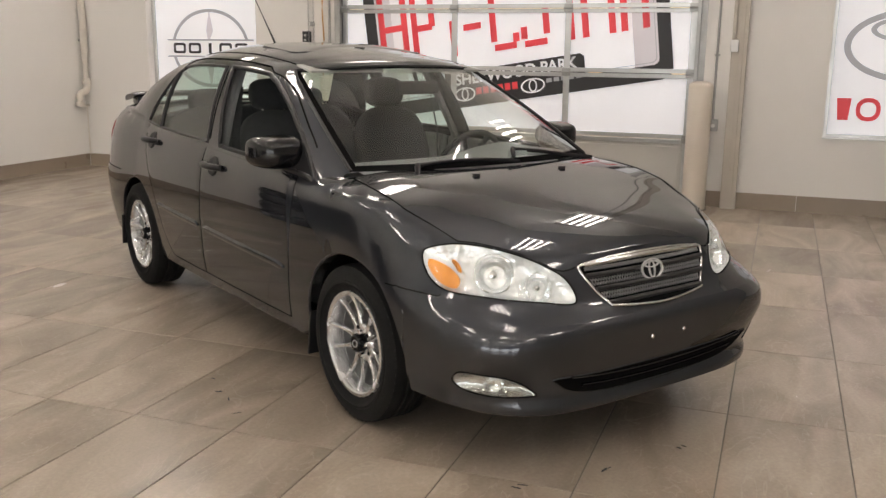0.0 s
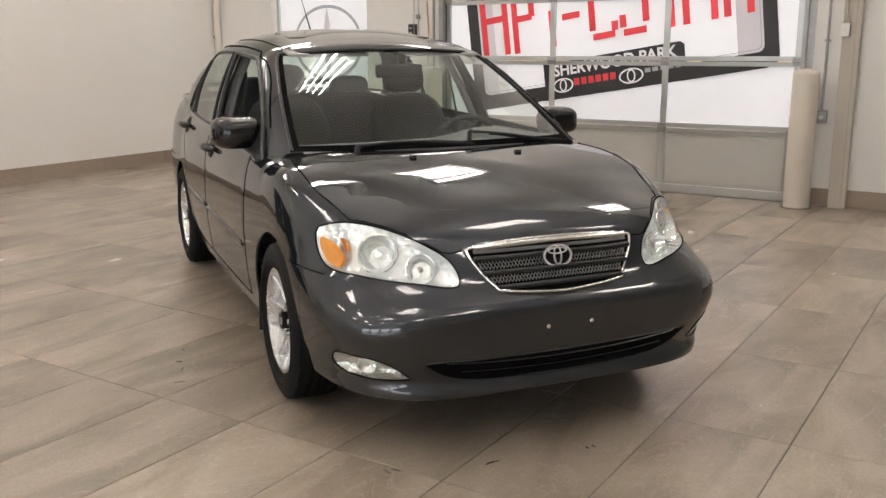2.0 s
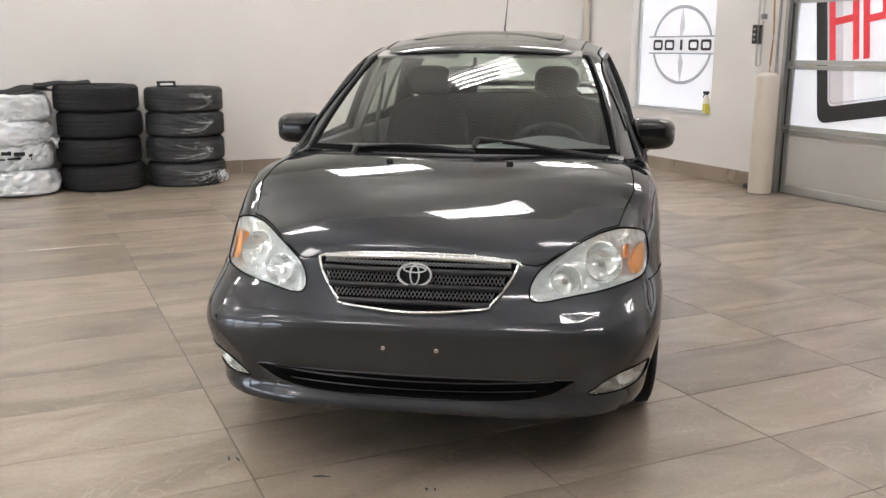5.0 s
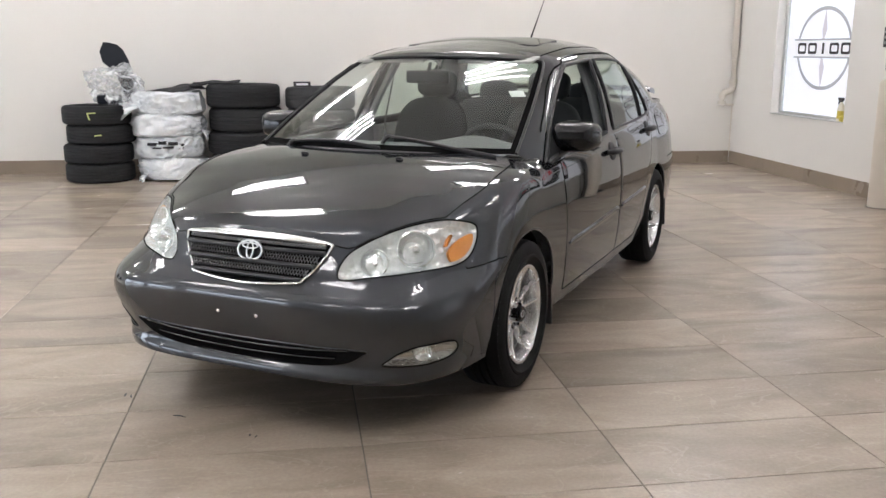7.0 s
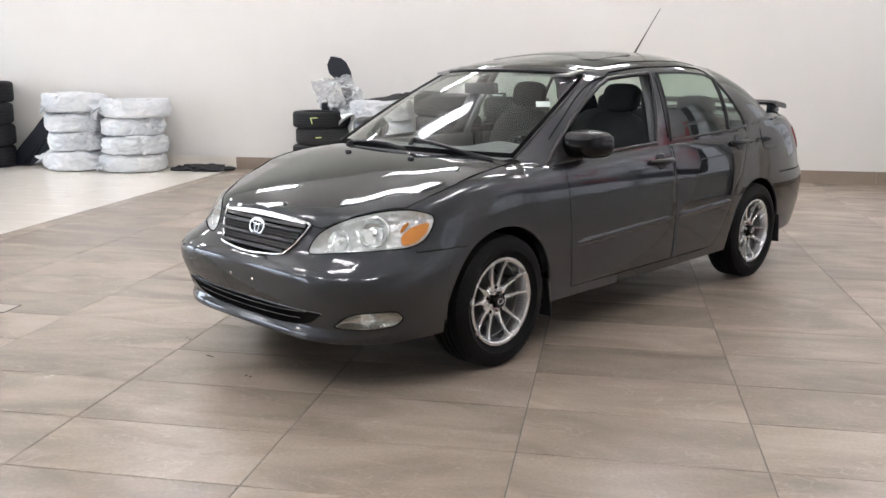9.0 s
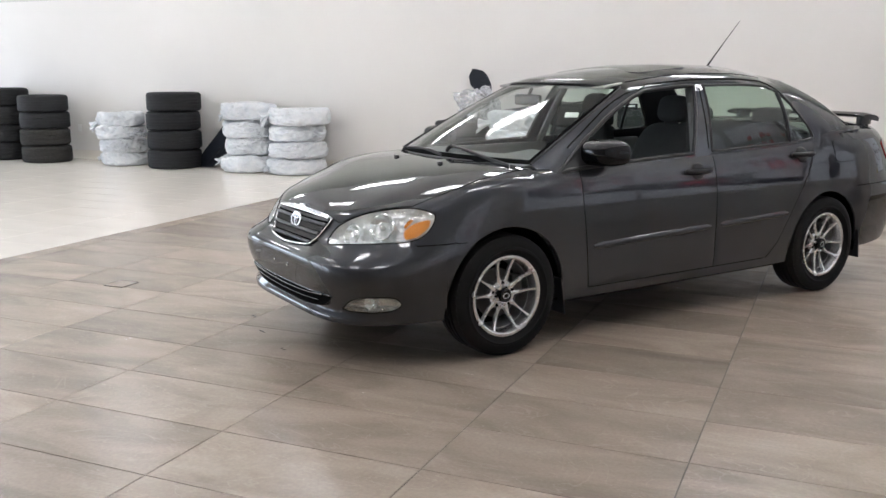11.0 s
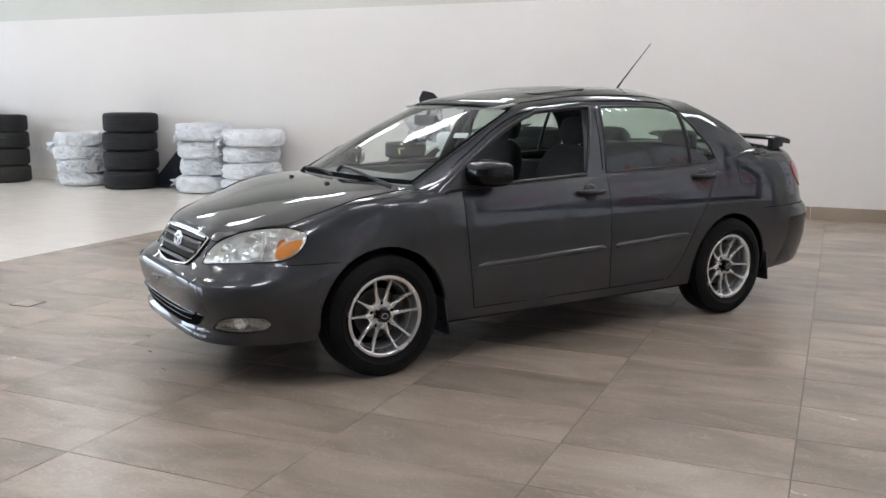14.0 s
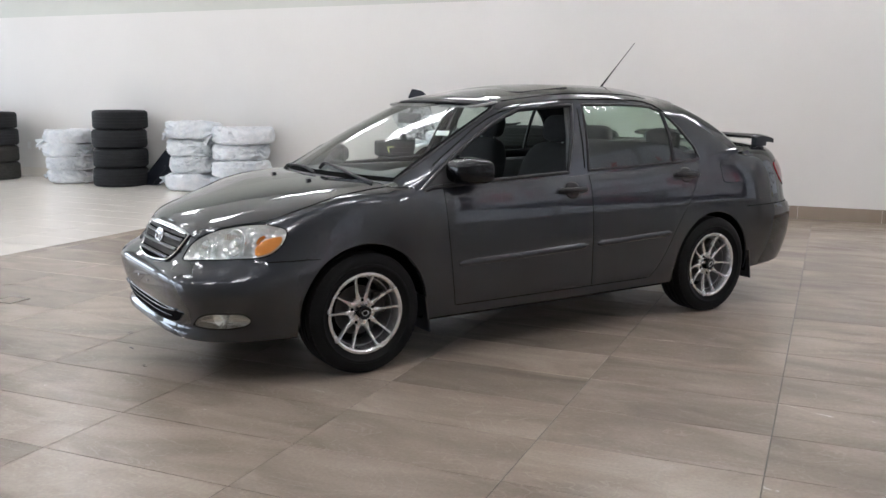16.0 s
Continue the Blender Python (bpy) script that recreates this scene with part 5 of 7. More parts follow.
# side mouldings, handles
for sx in (1, -1):
    for key, ya, yb in (("f", -0.745, 0.165), ("r", 0.245, 0.875)):
        b = bmesh.new()
        rows = []
        for y in np.linspace(ya, yb, 26):
            z = 0.543 + 0.028 * y
            x = side_x(y, z) + 0.003
            end = min(y - ya, yb - y)
            h = 0.018 * min(1, 0.35 + end / 0.03)
            rows.append([b.verts.new((sx * (x + d), y, z + s * h)) for d, s in ((0, -1), (0.005, -0.72), (0.007, 0), (0.005, 0.72), (0, 1))])
        for p, q in zip(rows[:-1], rows[1:]):
            for k in range(4):
                b.faces.new((p[k], q[k], q[k + 1], p[k + 1]))
        for r in (rows[0], rows[-1]):
            b.faces.new(r)
        part("side_moulding", b, M_PAINT, doors[key, sx], "body-coloured rubbing strip", smooth=50)
    for key, y, z in (("f", 0.050, 0.878), ("r", 1.020, 0.925)):
        x = side_x(y, z) + 0.003
        b = bmesh.new()
        rows = []
        for rr, d in ((0.25, 0.006), (0.6, 0.0065), (0.85, 0.0055), (1.0, 0.001)):
            rows.append([b.verts.new((sx * (side_x(y + q * rr, z + w * rr) + 0.0035 + d), y + q * rr, z + w * rr)) for q, w in oval(0.058, 0.049, 32, 2.2)])
        b.faces.new(rows[0])
        for p, q in zip(rows[:-1], rows[1:]):
            for k in range(32):
                b.faces.new((p[k], p[(k + 1) % 32], q[(k + 1) % 32], q[k]))
        h = part("door_handle", b, M_HANDLE, doors[key, sx], "black pull handle")
        pth = [(sx * (x + d), y + q, z + 0.002) for q, d in ((-0.105, 0.004), (-0.09, 0.018), (-0.05, 0.030), (0.0, 0.033), (0.05, 0.030), (0.085, 0.018), (0.10, 0.004))]
        part("grip", tube(pth, [0.014, 0.019, 0.021, 0.021, 0.021, 0.019, 0.015], 10, False, None, 0.8), M_HANDLE, h, smooth=60)

# ---------------------------------------------------------------- patches laid on the shell


def cast_front(x, z):
    h = shell.ray_cast(Vector((x, -4, z)), Vector((0, 1, 0)))
    return (h[0], h[1] if h[1].y < 0 else -h[1]) if h[0] else (Vector((x, -1.6, z)), Vector((0, -1, 0)))


def cast_side(y, z, sx):
    h = shell.ray_cast(Vector((sx * 3, y, z)), Vector((-sx, 0, 0)))
    return (h[0], h[1] if h[1].x * sx > 0 else -h[1]) if h[0] else (Vector((sx * 0.75, y, z)), Vector((sx, 0, 0)))


def cast_top(x, y):
    h = shell.ray_cast(Vector((x, y, 3)), Vector((0, 0, -1)))
    return (h[0], h[1] if h[1].z > 0 else -h[1]) if h[0] else (Vector((x, y, 1.0)), Vector((0, 0, 1)))


def patch(outline, cast, lift, rings=8, skirt=0.02, dome=0.0, soft=3, inner=0.0, power=2):
    """A skin over the shell inside an outline, lifted off it, with a skirt that runs back into it."""
    b = bmesh.new()
    m = len(outline)
    cx, cy = sum(p[0] for p in outline) / m, sum(p[1] for p in outline) / m
    place = []
    for r in range(rings + 1):
        s = inner + (1 - inner) * r / rings
        place.append([cast(cx + (p[0] - cx) * s, cy + (p[1] - cy) * s) for p in outline])
    pos = [[p[0].copy() for p in row] for row in place]
    for _ in range(soft):
        q = [[p.copy() for p in row] for row in pos]
        for r in range(1, rings):
            for k in range(m):
                q[r][k] = (pos[r][k] * 2 + pos[r - 1][k] + pos[r + 1][k] + pos[r][(k + 1) % m] + pos[r][(k - 1) % m]) / 6
        pos = q
    avg = sum((p[1] for row in place for p in row), Vector()).normalized()
    rows = []
    for r in range(rings + 1):
        f = r / rings
        d = lift + dome * (1 - f ** power)
        rows.append([b.verts.new(pos[r][k] + (place[r][k][1] * 0.4 + avg * 0.6).normalized() * d) for k in range(m)])
    if skirt:
        rows.append([b.verts.new(pos[rings][k] - avg * skirt) for k in range(m)])
    for p, q in zip(rows[:-1], rows[1:]):
        for k in range(m):
            b.faces.new((p[k], p[(k + 1) % m], q[(k + 1) % m], q[k]))
    bmesh.ops.remove_doubles(b, verts=b.verts, dist=1e-5)
    return b


def band(outline, cast, r, flat=1.0, lift=0.0):
    pts = []
    for p in outline:
        q, nn = cast(*p)
        pts.append(q + nn * lift)
    return tube(pts, r, 8, True, None, flat)


# grille: chrome surround, three bars with a lattice, oval emblem
GR = [(-0.312, 0.716), (-0.19, 0.729), (0.0, 0.733), (0.19, 0.729), (0.312, 0.716), (0.325, 0.700), (0.298, 0.650), (0.252, 0.594), (0.216, 0.578), (0.0, 0.565), (-0.216, 0.578), (-0.252, 0.594), (-0.298, 0.650), (-0.325, 0.700)]
gr = smooth_loop(GR, 112)
grille = part("grille", patch(gr, cast_front, 0.004, 10, 0.02, 0, 0), M_GAP, car, "black lattice grille with chrome surround", smooth=60)
part("grille_surround", band(gr, cast_front, 0.006, 1.0, 0.006), M_CHROME, grille, "chrome surround", smooth=60)
part("grille_top", tube([cast_front(x, 0.719 + 0.007 * (1 - (x / 0.31) ** 2))[0] + Vector((0, -0.008, 0.0)) for x in np.linspace(-0.305, 0.305, 24)], 0.0125, 8, False, None, 0.8), M_CHROME, grille, "wide chrome upper bar", smooth=60)


def half_at(z):
    return float(np.interp(z, [0.564, 0.578, 0.594, 0.650, 0.700, 0.716], [0.15, 0.214, 0.248, 0.295, 0.320, 0.300]))


for z in (0.686, 0.640, 0.594):
    hw = half_at(z) - 0.003
    xs = np.linspace(-hw, hw, 30)
    part("grille_bar", tube([cast_front(x, z)[0] + Vector((0, -0.012, 0)) for x in xs], 0.0105, 8, False, None, 0.9), M_BAR, grille, "satin dark cross bar", smooth=60)
for zc, amp in ((0.7075, 0.005), (0.6635, 0.0115), (0.6175, 0.0105)):
    b = bmesh.new()
    hw = half_at(zc) - 0.005
    xs = np.arange(-hw, hw, 0.0130)
    for half in (0, 1):
        tube([cast_front(x, zc + (amp if (k + half) % 2 else -amp))[0] + Vector((0, -0.010, 0)) for k, x in enumerate(xs)], 0.0030, 4, False, b)
    part("lattice", b, M_LATTICE, grille, "dark grey lattice")
ep, _ = cast_front(0, 0.677)
em = Matrix.Translation(ep + Vector((0, -0.020, 0))) @ Matrix.Rotation(radians(90 - 14), 4, "X")
emblem = part("emblem", plate(oval(0.050, 0.0335, 40), -0.012, em), M_GLOSSBLACK, grille, "chrome oval emblem")
for o, i, d in ((oval(0.057, 0.040, 48), oval(0.0505, 0.0335, 48), 0.007), (oval(0.0165, 0.034, 32), oval(0.0120, 0.0290, 32), 0.006), (oval(0.038, 0.0125, 32, 2, (0, 0.0175)), oval(0.0325, 0.0075, 32, 2, (0, 0.0175)), 0.0065)):
    b = ring_plate(o, i, d, em)
    ob = finish("oval", b, M_BADGE, grille, "chrome oval ring")
# lower intake
LG = [(-0.505, 0.37), (-0.3, 0.365), (0.0, 0.361), (0.3, 0.365), (0.505, 0.37), (0.498, 0.351), (0.43, 0.312), (0.3, 0.29), (0.0, 0.28), (-0.3, 0.29), (-0.43, 0.312), (-0.498, 0.351)]
lg = smooth_loop(LG, 96)
intake = part("lower_intake", patch(lg, cast_front, 0.004, 8, 0.02, 0, 0), M_GAP, car, "black lower intake opening", smooth=60)
part("intake_edge", band(lg, cast_front, 0.004, 1.0, 0.0), M_PAINT, intake, "painted rolled edge", smooth=60)
for z, hw in ((0.344, 0.455), (0.313, 0.40)):
    part("intake_bar", tube([cast_front(x, z + 0.022 * (x / 0.43) ** 2)[0] + Vector((0, -0.006, 0)) for x in np.linspace(-hw, hw, 30)], 0.007, 8, False, None, 0.7), M_GLOSSBLACK, intake, "gloss black cross bar", smooth=60)
for x in (0.086, -0.086):
    p, nn = cast_front(x, 0.458)
    b = cyl(0.0075, 0.006, p + Vector((0, 0.002, 0)), 12, None, 0.002, Matrix.Rotation(radians(90), 4, "X"))
    part("plate_bolt", b, M_CHROME, bump_f, "small steel bolt")

# front edge of the hood: from the grille along the top of the lamps
gap([cast_front(x, z)[0] for x, z in ((0.335, 0.714), (0.36, 0.709), (0.385, 0.706), (0.412, 0.712), (0.446, 0.733), (0.502, 0.763), (0.552, 0.781), (0.604, 0.793), (0.650, 0.797))] + [grid[lamp_i + 1][HOODROW]], 0.0025)
# headlights and fog lights
for sx in (1, -1):
    o = [(sx * p[0], p[1]) for p in smooth_loop(HL, 51)]
    lamp = part("headlight", patch(o, cast_front, -0.002, 12, 0, -0.046, 3, power=5), M_REFLECT, car, "clear headlight with amber corner", smooth=50)
    ob = finish("lens", patch(o, cast_front, -0.001, 10, 0.006, 0.007, 6), M_LENS, lamp, "clear plastic lens", 60)
    ob.visible_shadow = False
    part("lamp_gap", band(o, cast_front, 0.0032, 1.0, -0.001), M_GAP, lamp, "dark joint round the lamp")
    for x, z, r in ((0.607, 0.708, 0.066), (0.484, 0.664, 0.050)):
        p, nn = cast_front(sx * x, z)
        way = (nn * 0.8 + Vector((0, -0.3, 0))).normalized()
        mm = Matrix.Translation(p - way * 0.020) @ way.to_track_quat("Z", "Y").to_matrix().to_4x4()
        b = lathe([(r * 1.08, -0.03), (r * 1.08, 0.0), (r, 0.003), (r * 0.93, -0.004), (r * 0.80, -0.018), (r * 0.55, -0.032), (r * 0.28, -0.040)], 40, closed=False)
        bmesh.ops.transform(b, matrix=mm, verts=b.verts)
        bowl = part("bulb_bowl", b, M_BOWL, lamp, "round chrome bowl", smooth=35)
        b = lathe([(0.0005, 0.0), (r * 0.20, -0.002), (r * 0.22, -0.010), (r * 0.17, -0.040), (r * 0.30, -0.041)], 24, closed=False)
        bmesh.ops.transform(b, matrix=mm @ Matrix.Translation((0, 0, -0.010)), verts=b.verts)
        part("bulb", b, M_CHROME, lamp, "capped bulb", smooth=40)
    am = smooth_loop([(0.716, 0.656), (0.702, 0.686), (0.710, 0.716), (0.728, 0.734), (0.745, 0.738), (0.752, 0.705), (0.744, 0.668), (0.728, 0.654)], 48)
    part("turn_signal", patch([(sx * p[0], p[1]) for p in am], cast_front, -0.006, 5, 0.02, 0.002), M_AMBER, lamp, "amber turn signal", smooth=60)
    am = smooth_loop([(0.690, 0.712), (0.688, 0.734), (0.694, 0.748), (0.702, 0.744), (0.700, 0.726), (0.698, 0.710)], 36)
    part("turn_reflector", patch([(sx * p[0], p[1]) for p in am], cast_front, -0.030, 5, 0.02, 0.004), M_AMBER, lamp, "amber inner reflector", smooth=60)
    o = [(sx * p[0], p[1]) for p in smooth_loop(FG, 36)]
    fog = part("fog_light", patch(o, cast_front, -0.002, 8, 0, -0.035, 3, power=4), M_FOG, car, "clear fog light in a thin dark rim", smooth=60)
    p, nn = cast_front(sx * 0.690, 0.348)
    way = (nn * 0.7 + Vector((0, -0.4, 0))).normalized()
    b = lathe([(0.034, -0.02), (0.033, 0.0), (0.028, -0.006), (0.016, -0.018), (0.009, -0.02), (0.009, -0.006), (0.0005, -0.004)], 28, closed=False)
    bmesh.ops.transform(b, matrix=Matrix.Translation(p - way * 0.012) @ way.to_track_quat("Z", "Y").to_matrix().to_4x4(), verts=b.verts)
    part("bulb_bowl", b, M_BOWL, fog, "round chrome bowl", smooth=35)
    part("fog_rim", band(o, cast_front, 0.0028, 1.0, 0.0), M_GAP, fog, "thin dark rim", smooth=60)
    ob = finish("lens", patch(o, cast_front, -0.003, 6, 0.006, 0.003, 4), M_LENS, fog, "clear plastic lens", 60)
    ob.visible_shadow = False
    # tail light on the corner
    tl = smooth_loop([(1.985, 0.955), (2.05, 0.978), (2.13, 0.975), (2.19, 0.945), (2.20, 0.85), (2.15, 0.80), (2.06, 0.84), (2.00, 0.90)], 48)
    part("tail_light", patch(tl, lambda a, c: cast_side(a, c, sx), 0.006, 6, 0.01, 0.004), M_TAIL, car, "red tail light", smooth=60)
# fuel flap on the left flank
ff = smooth_loop([(1.385, 0.988), (1.48, 0.996), (1.578, 0.988), (1.590, 0.925), (1.578, 0.866), (1.48, 0.857), (1.388, 0.866), (1.376, 0.925)], 48)
flap = part("fuel_flap", patch(ff, lambda a, c: cast_side(a, c, 1), 0.003, 5, 0.002), M_PAINT, car, "fuel filler flap", smooth=60)
part("flap_gap", band(ff, lambda a, c: cast_side(a, c, 1), 0.0022), M_GAP, flap, "dark joint round the flap")

# mirrors
for sx in (1, -1):
    b = bmesh.new()
    bmesh.ops.create_icosphere(b, subdivisions=4, radius=1)
    for v in b.verts:
        c = v.co
        x, y, z = (math.copysign(abs(c.x) ** 0.52, c.x), math.copysign(abs(c.y) ** 0.8, c.y), math.copysign(abs(c.z) ** 0.52, c.z))
        y = y * (0.125 if y < 0 else 0.075)
        x *= 0.103
        z *= 0.071 * (1 - 0.12 * c.x)
        v.co = (sx * (0.826 + x), -0.655 + y + 0.03 * c.x, 1.017 + z)
    mir = part("side_mirror", b, M_GLOSSBLACK, car, "gloss black side mirror", smooth=180)
    part("mirror_glass", plate(oval(0.082, 0.046, 32, 3.2), 0.003, Matrix.Translation((sx * 0.835, -0.588, 1.017)) @ Matrix.Rotation(radians(-90), 4, "X") @ Matrix.Rotation(radians(0), 4, "Z")), M_CHROME, mir, "mirror glass")
    part("mirror_arm", tube([(sx * 0.745, -0.68, 0.995), (sx * 0.78, -0.665, 0.995), (sx * 0.82, -0.65, 1.0)], [0.034, 0.028, 0.03], 12, False, None, 0.7), M_GLOSSBLACK, mir, smooth=60)
    b = bmesh.new()
    i0, i1 = side_col(-0.995), side_col(-0.76)
    pts = [cab[i0][2], cab[i0][16], cab[i1][2]]
    f = [b.verts.new((sx * (p.x + 0.008), p.y, p.z + 0.002)) for p in pts]
    g = [b.verts.new((sx * (p.x - 0.01), p.y, p.z)) for p in pts]
    b.faces.new(f)
    b.faces.new(g[::-1])
    for k in range(3):
        b.faces.new((f[k], f[(k + 1) % 3], g[(k + 1) % 3], g[k]))
    part("mirror_base", b, M_TRIM, mir, "black triangular base")

# antenna, washer nozzles, wipers, cowl
part("cowl", tube([(x, -1.235 + 0.175 * (abs(x) / 0.68) ** 2.2, 0.964 - 0.018 * (abs(x) / 0.68) ** 2.2) for x in np.linspace(-0.62, 0.62, 30)], [0.010] + [0.026] * 28 + [0.010], 8, False, None, 0.35), M_TRIM, car, "black cowl panel", smooth=60)
ant = part("antenna_base", cyl(0.016, 0.03, (0.0, 0.985, 1.450), 16, 0.009), M_TRIM, car, "black roof antenna foot", smooth=40)
part("antenna", tube([(0.0, 0.985, 1.460), (0.0, 1.06, 1.537), (0.0, 1.18, 1.658), (0.0, 1.313, 1.79)], [0.008, 0.005, 0.003, 0.0025], 8), M_TRIM, ant, "thin black mast")
for x in (0.20, -0.20):
    p, nn = cast_top(x * 1.2, -1.345)
    part("washer_nozzle", box((0.028, 0.022, 0.012), p + Vector((0, 0, 0.005)), 0.004), M_TRIM, hood, "black washer nozzle")


def on_glass(x, y, up):
    h = cabin_tree.ray_cast(Vector((x, y, 3)), Vector((0, 0, -1)))
    return h[0] + Vector((0, -0.5, 0.85)) * up if h[0] else Vector((x, y, 0.0))


def over_cowl(x, y, up):
    """A place just above whatever lies under (x, y): glass, cowl or hood."""
    z = max(cast_top(x, y)[0].z, on_glass(x, y, 0).z)
    return Vector((x, y, z + up))


for a, c in (((0.10, -1.172), (0.615, -1.160)), ((-0.41, -1.168), (0.085, -1.240))):
    line = [(a[0] + (c[0] - a[0]) * t, a[1] + (c[1] - a[1]) * t) for t in np.linspace(0, 1, 12)]
    top = [over_cowl(x, y, 0) for x, y in line]
    arm = [Vector((q.x, q.y, q.z + 0.011)) for q in top]
    for _ in range(6):
        arm = [arm[0]] + [(arm[k - 1] + arm[k] + arm[k + 1]) / 3 for k in range(1, 11)] + [arm[-1]]
    e = part("wiper", tube(arm[:8], [0.013, 0.012, 0.010, 0.009, 0.008, 0.007, 0.007, 0.006], 8, False, None, 0.6), M_TRIM, car, "black windshield wiper", smooth=60)
    part("blade", tube([q + Vector((0, 0.004, -0.004)) for q in arm[2:]], [0.006] * 9 + [0.004], 6, False, None, 1.6), M_TRIM, e, "rubber blade")
    part("pivot", tube([arm[0] + Vector((-0.020, -0.03, -0.030)), arm[0] + Vector((-0.012, -0.012, -0.006)), arm[0]], [0.010, 0.012, 0.012], 10), M_TRIM, e, smooth=60)

# spoiler
b = bmesh.new()
rows = []
for x in np.linspace(-0.60, 0.60, 41):
    a = abs(x) / 0.60
    z = 1.146 - 0.006 * a ** 2
    drop = max(0, (a - 0.94) / 0.06) * 0.012
    sec = [(1.955, 0.000), (1.985, 0.014), (2.05, 0.014), (2.12, 0.004), (2.152, -0.008), (2.150, -0.036), (2.06, -0.026), (1.985, -0.014)]
    rows.append([b.verts.new((x, y - 0.02 * a ** 2, z + dz - drop)) for y, dz in sec])
for p, q in zip(rows[:-1], rows[1:]):
    for k in range(8):
        b.faces.new((p[k], p[(k + 1) % 8], q[(k + 1) % 8], q[k]))
b.faces.new(rows[0])
b.faces.new(rows[-1])
sp = part("spoiler", b, M_PAINT, car, "raised rear spoiler", smooth=50)
for sx in (1, -1):
    part("spoiler_foot", box((0.05, 0.12, 0.07), (sx * 0.53, 2.06, 1.10), 0.015), M_PAINT, sp, smooth=40)

# sunroof panel, tilted up at its rear
def cast_roof(x, y):
    h = cabin_tree.ray_cast(Vector((x, y, 3)), Vector((0, 0, -1)))
    return h[0] + Vector((0, 0, 0.004 * max(0, (y + 0.05) / 0.45))), Vector((0, 0, 1))


M_SUNROOF = material("smoked sunroof glass", (0.012, 0.013, 0.013), 0.04)
sro = [(x, y + 0.17) for x, y in rounded(0.78, 0.42, 0.06, 8)]
sr = part("sunroof", patch(sro, cast_roof, 0.004, 8, 0.03), M_SUNROOF, car, "smoked glass sunroof tilted up", smooth=50)
part("sunroof_seal", band(sro, cast_roof, 0.006, 1.0, -0.003), M_TRIM, sr, "black seal", smooth=60)

# mud flaps
for sx in (1, -1):
    for y, z0 in ((AXF + 0.372, 0.165), (AXR + 0.385, 0.185)):
        part("mud_flap", box((0.17, 0.012, 0.20), (sx * 0.725, y, z0 + 0.10), 0.005, Matrix.Rotation(radians(8), 4, "X")), M_TRIM, car, "black mud flap")

# ---------------------------------------------------------------- wheels
def wheel(x, y, sx):
    hold = new("wheel")
    hold.parent = car
    hold.matrix_basis = Matrix.Translation((x, y, 0.317)) @ (Matrix.Identity(4) if sx > 0 else Matrix.Rotation(math.pi, 4, "Z"))
    return hold


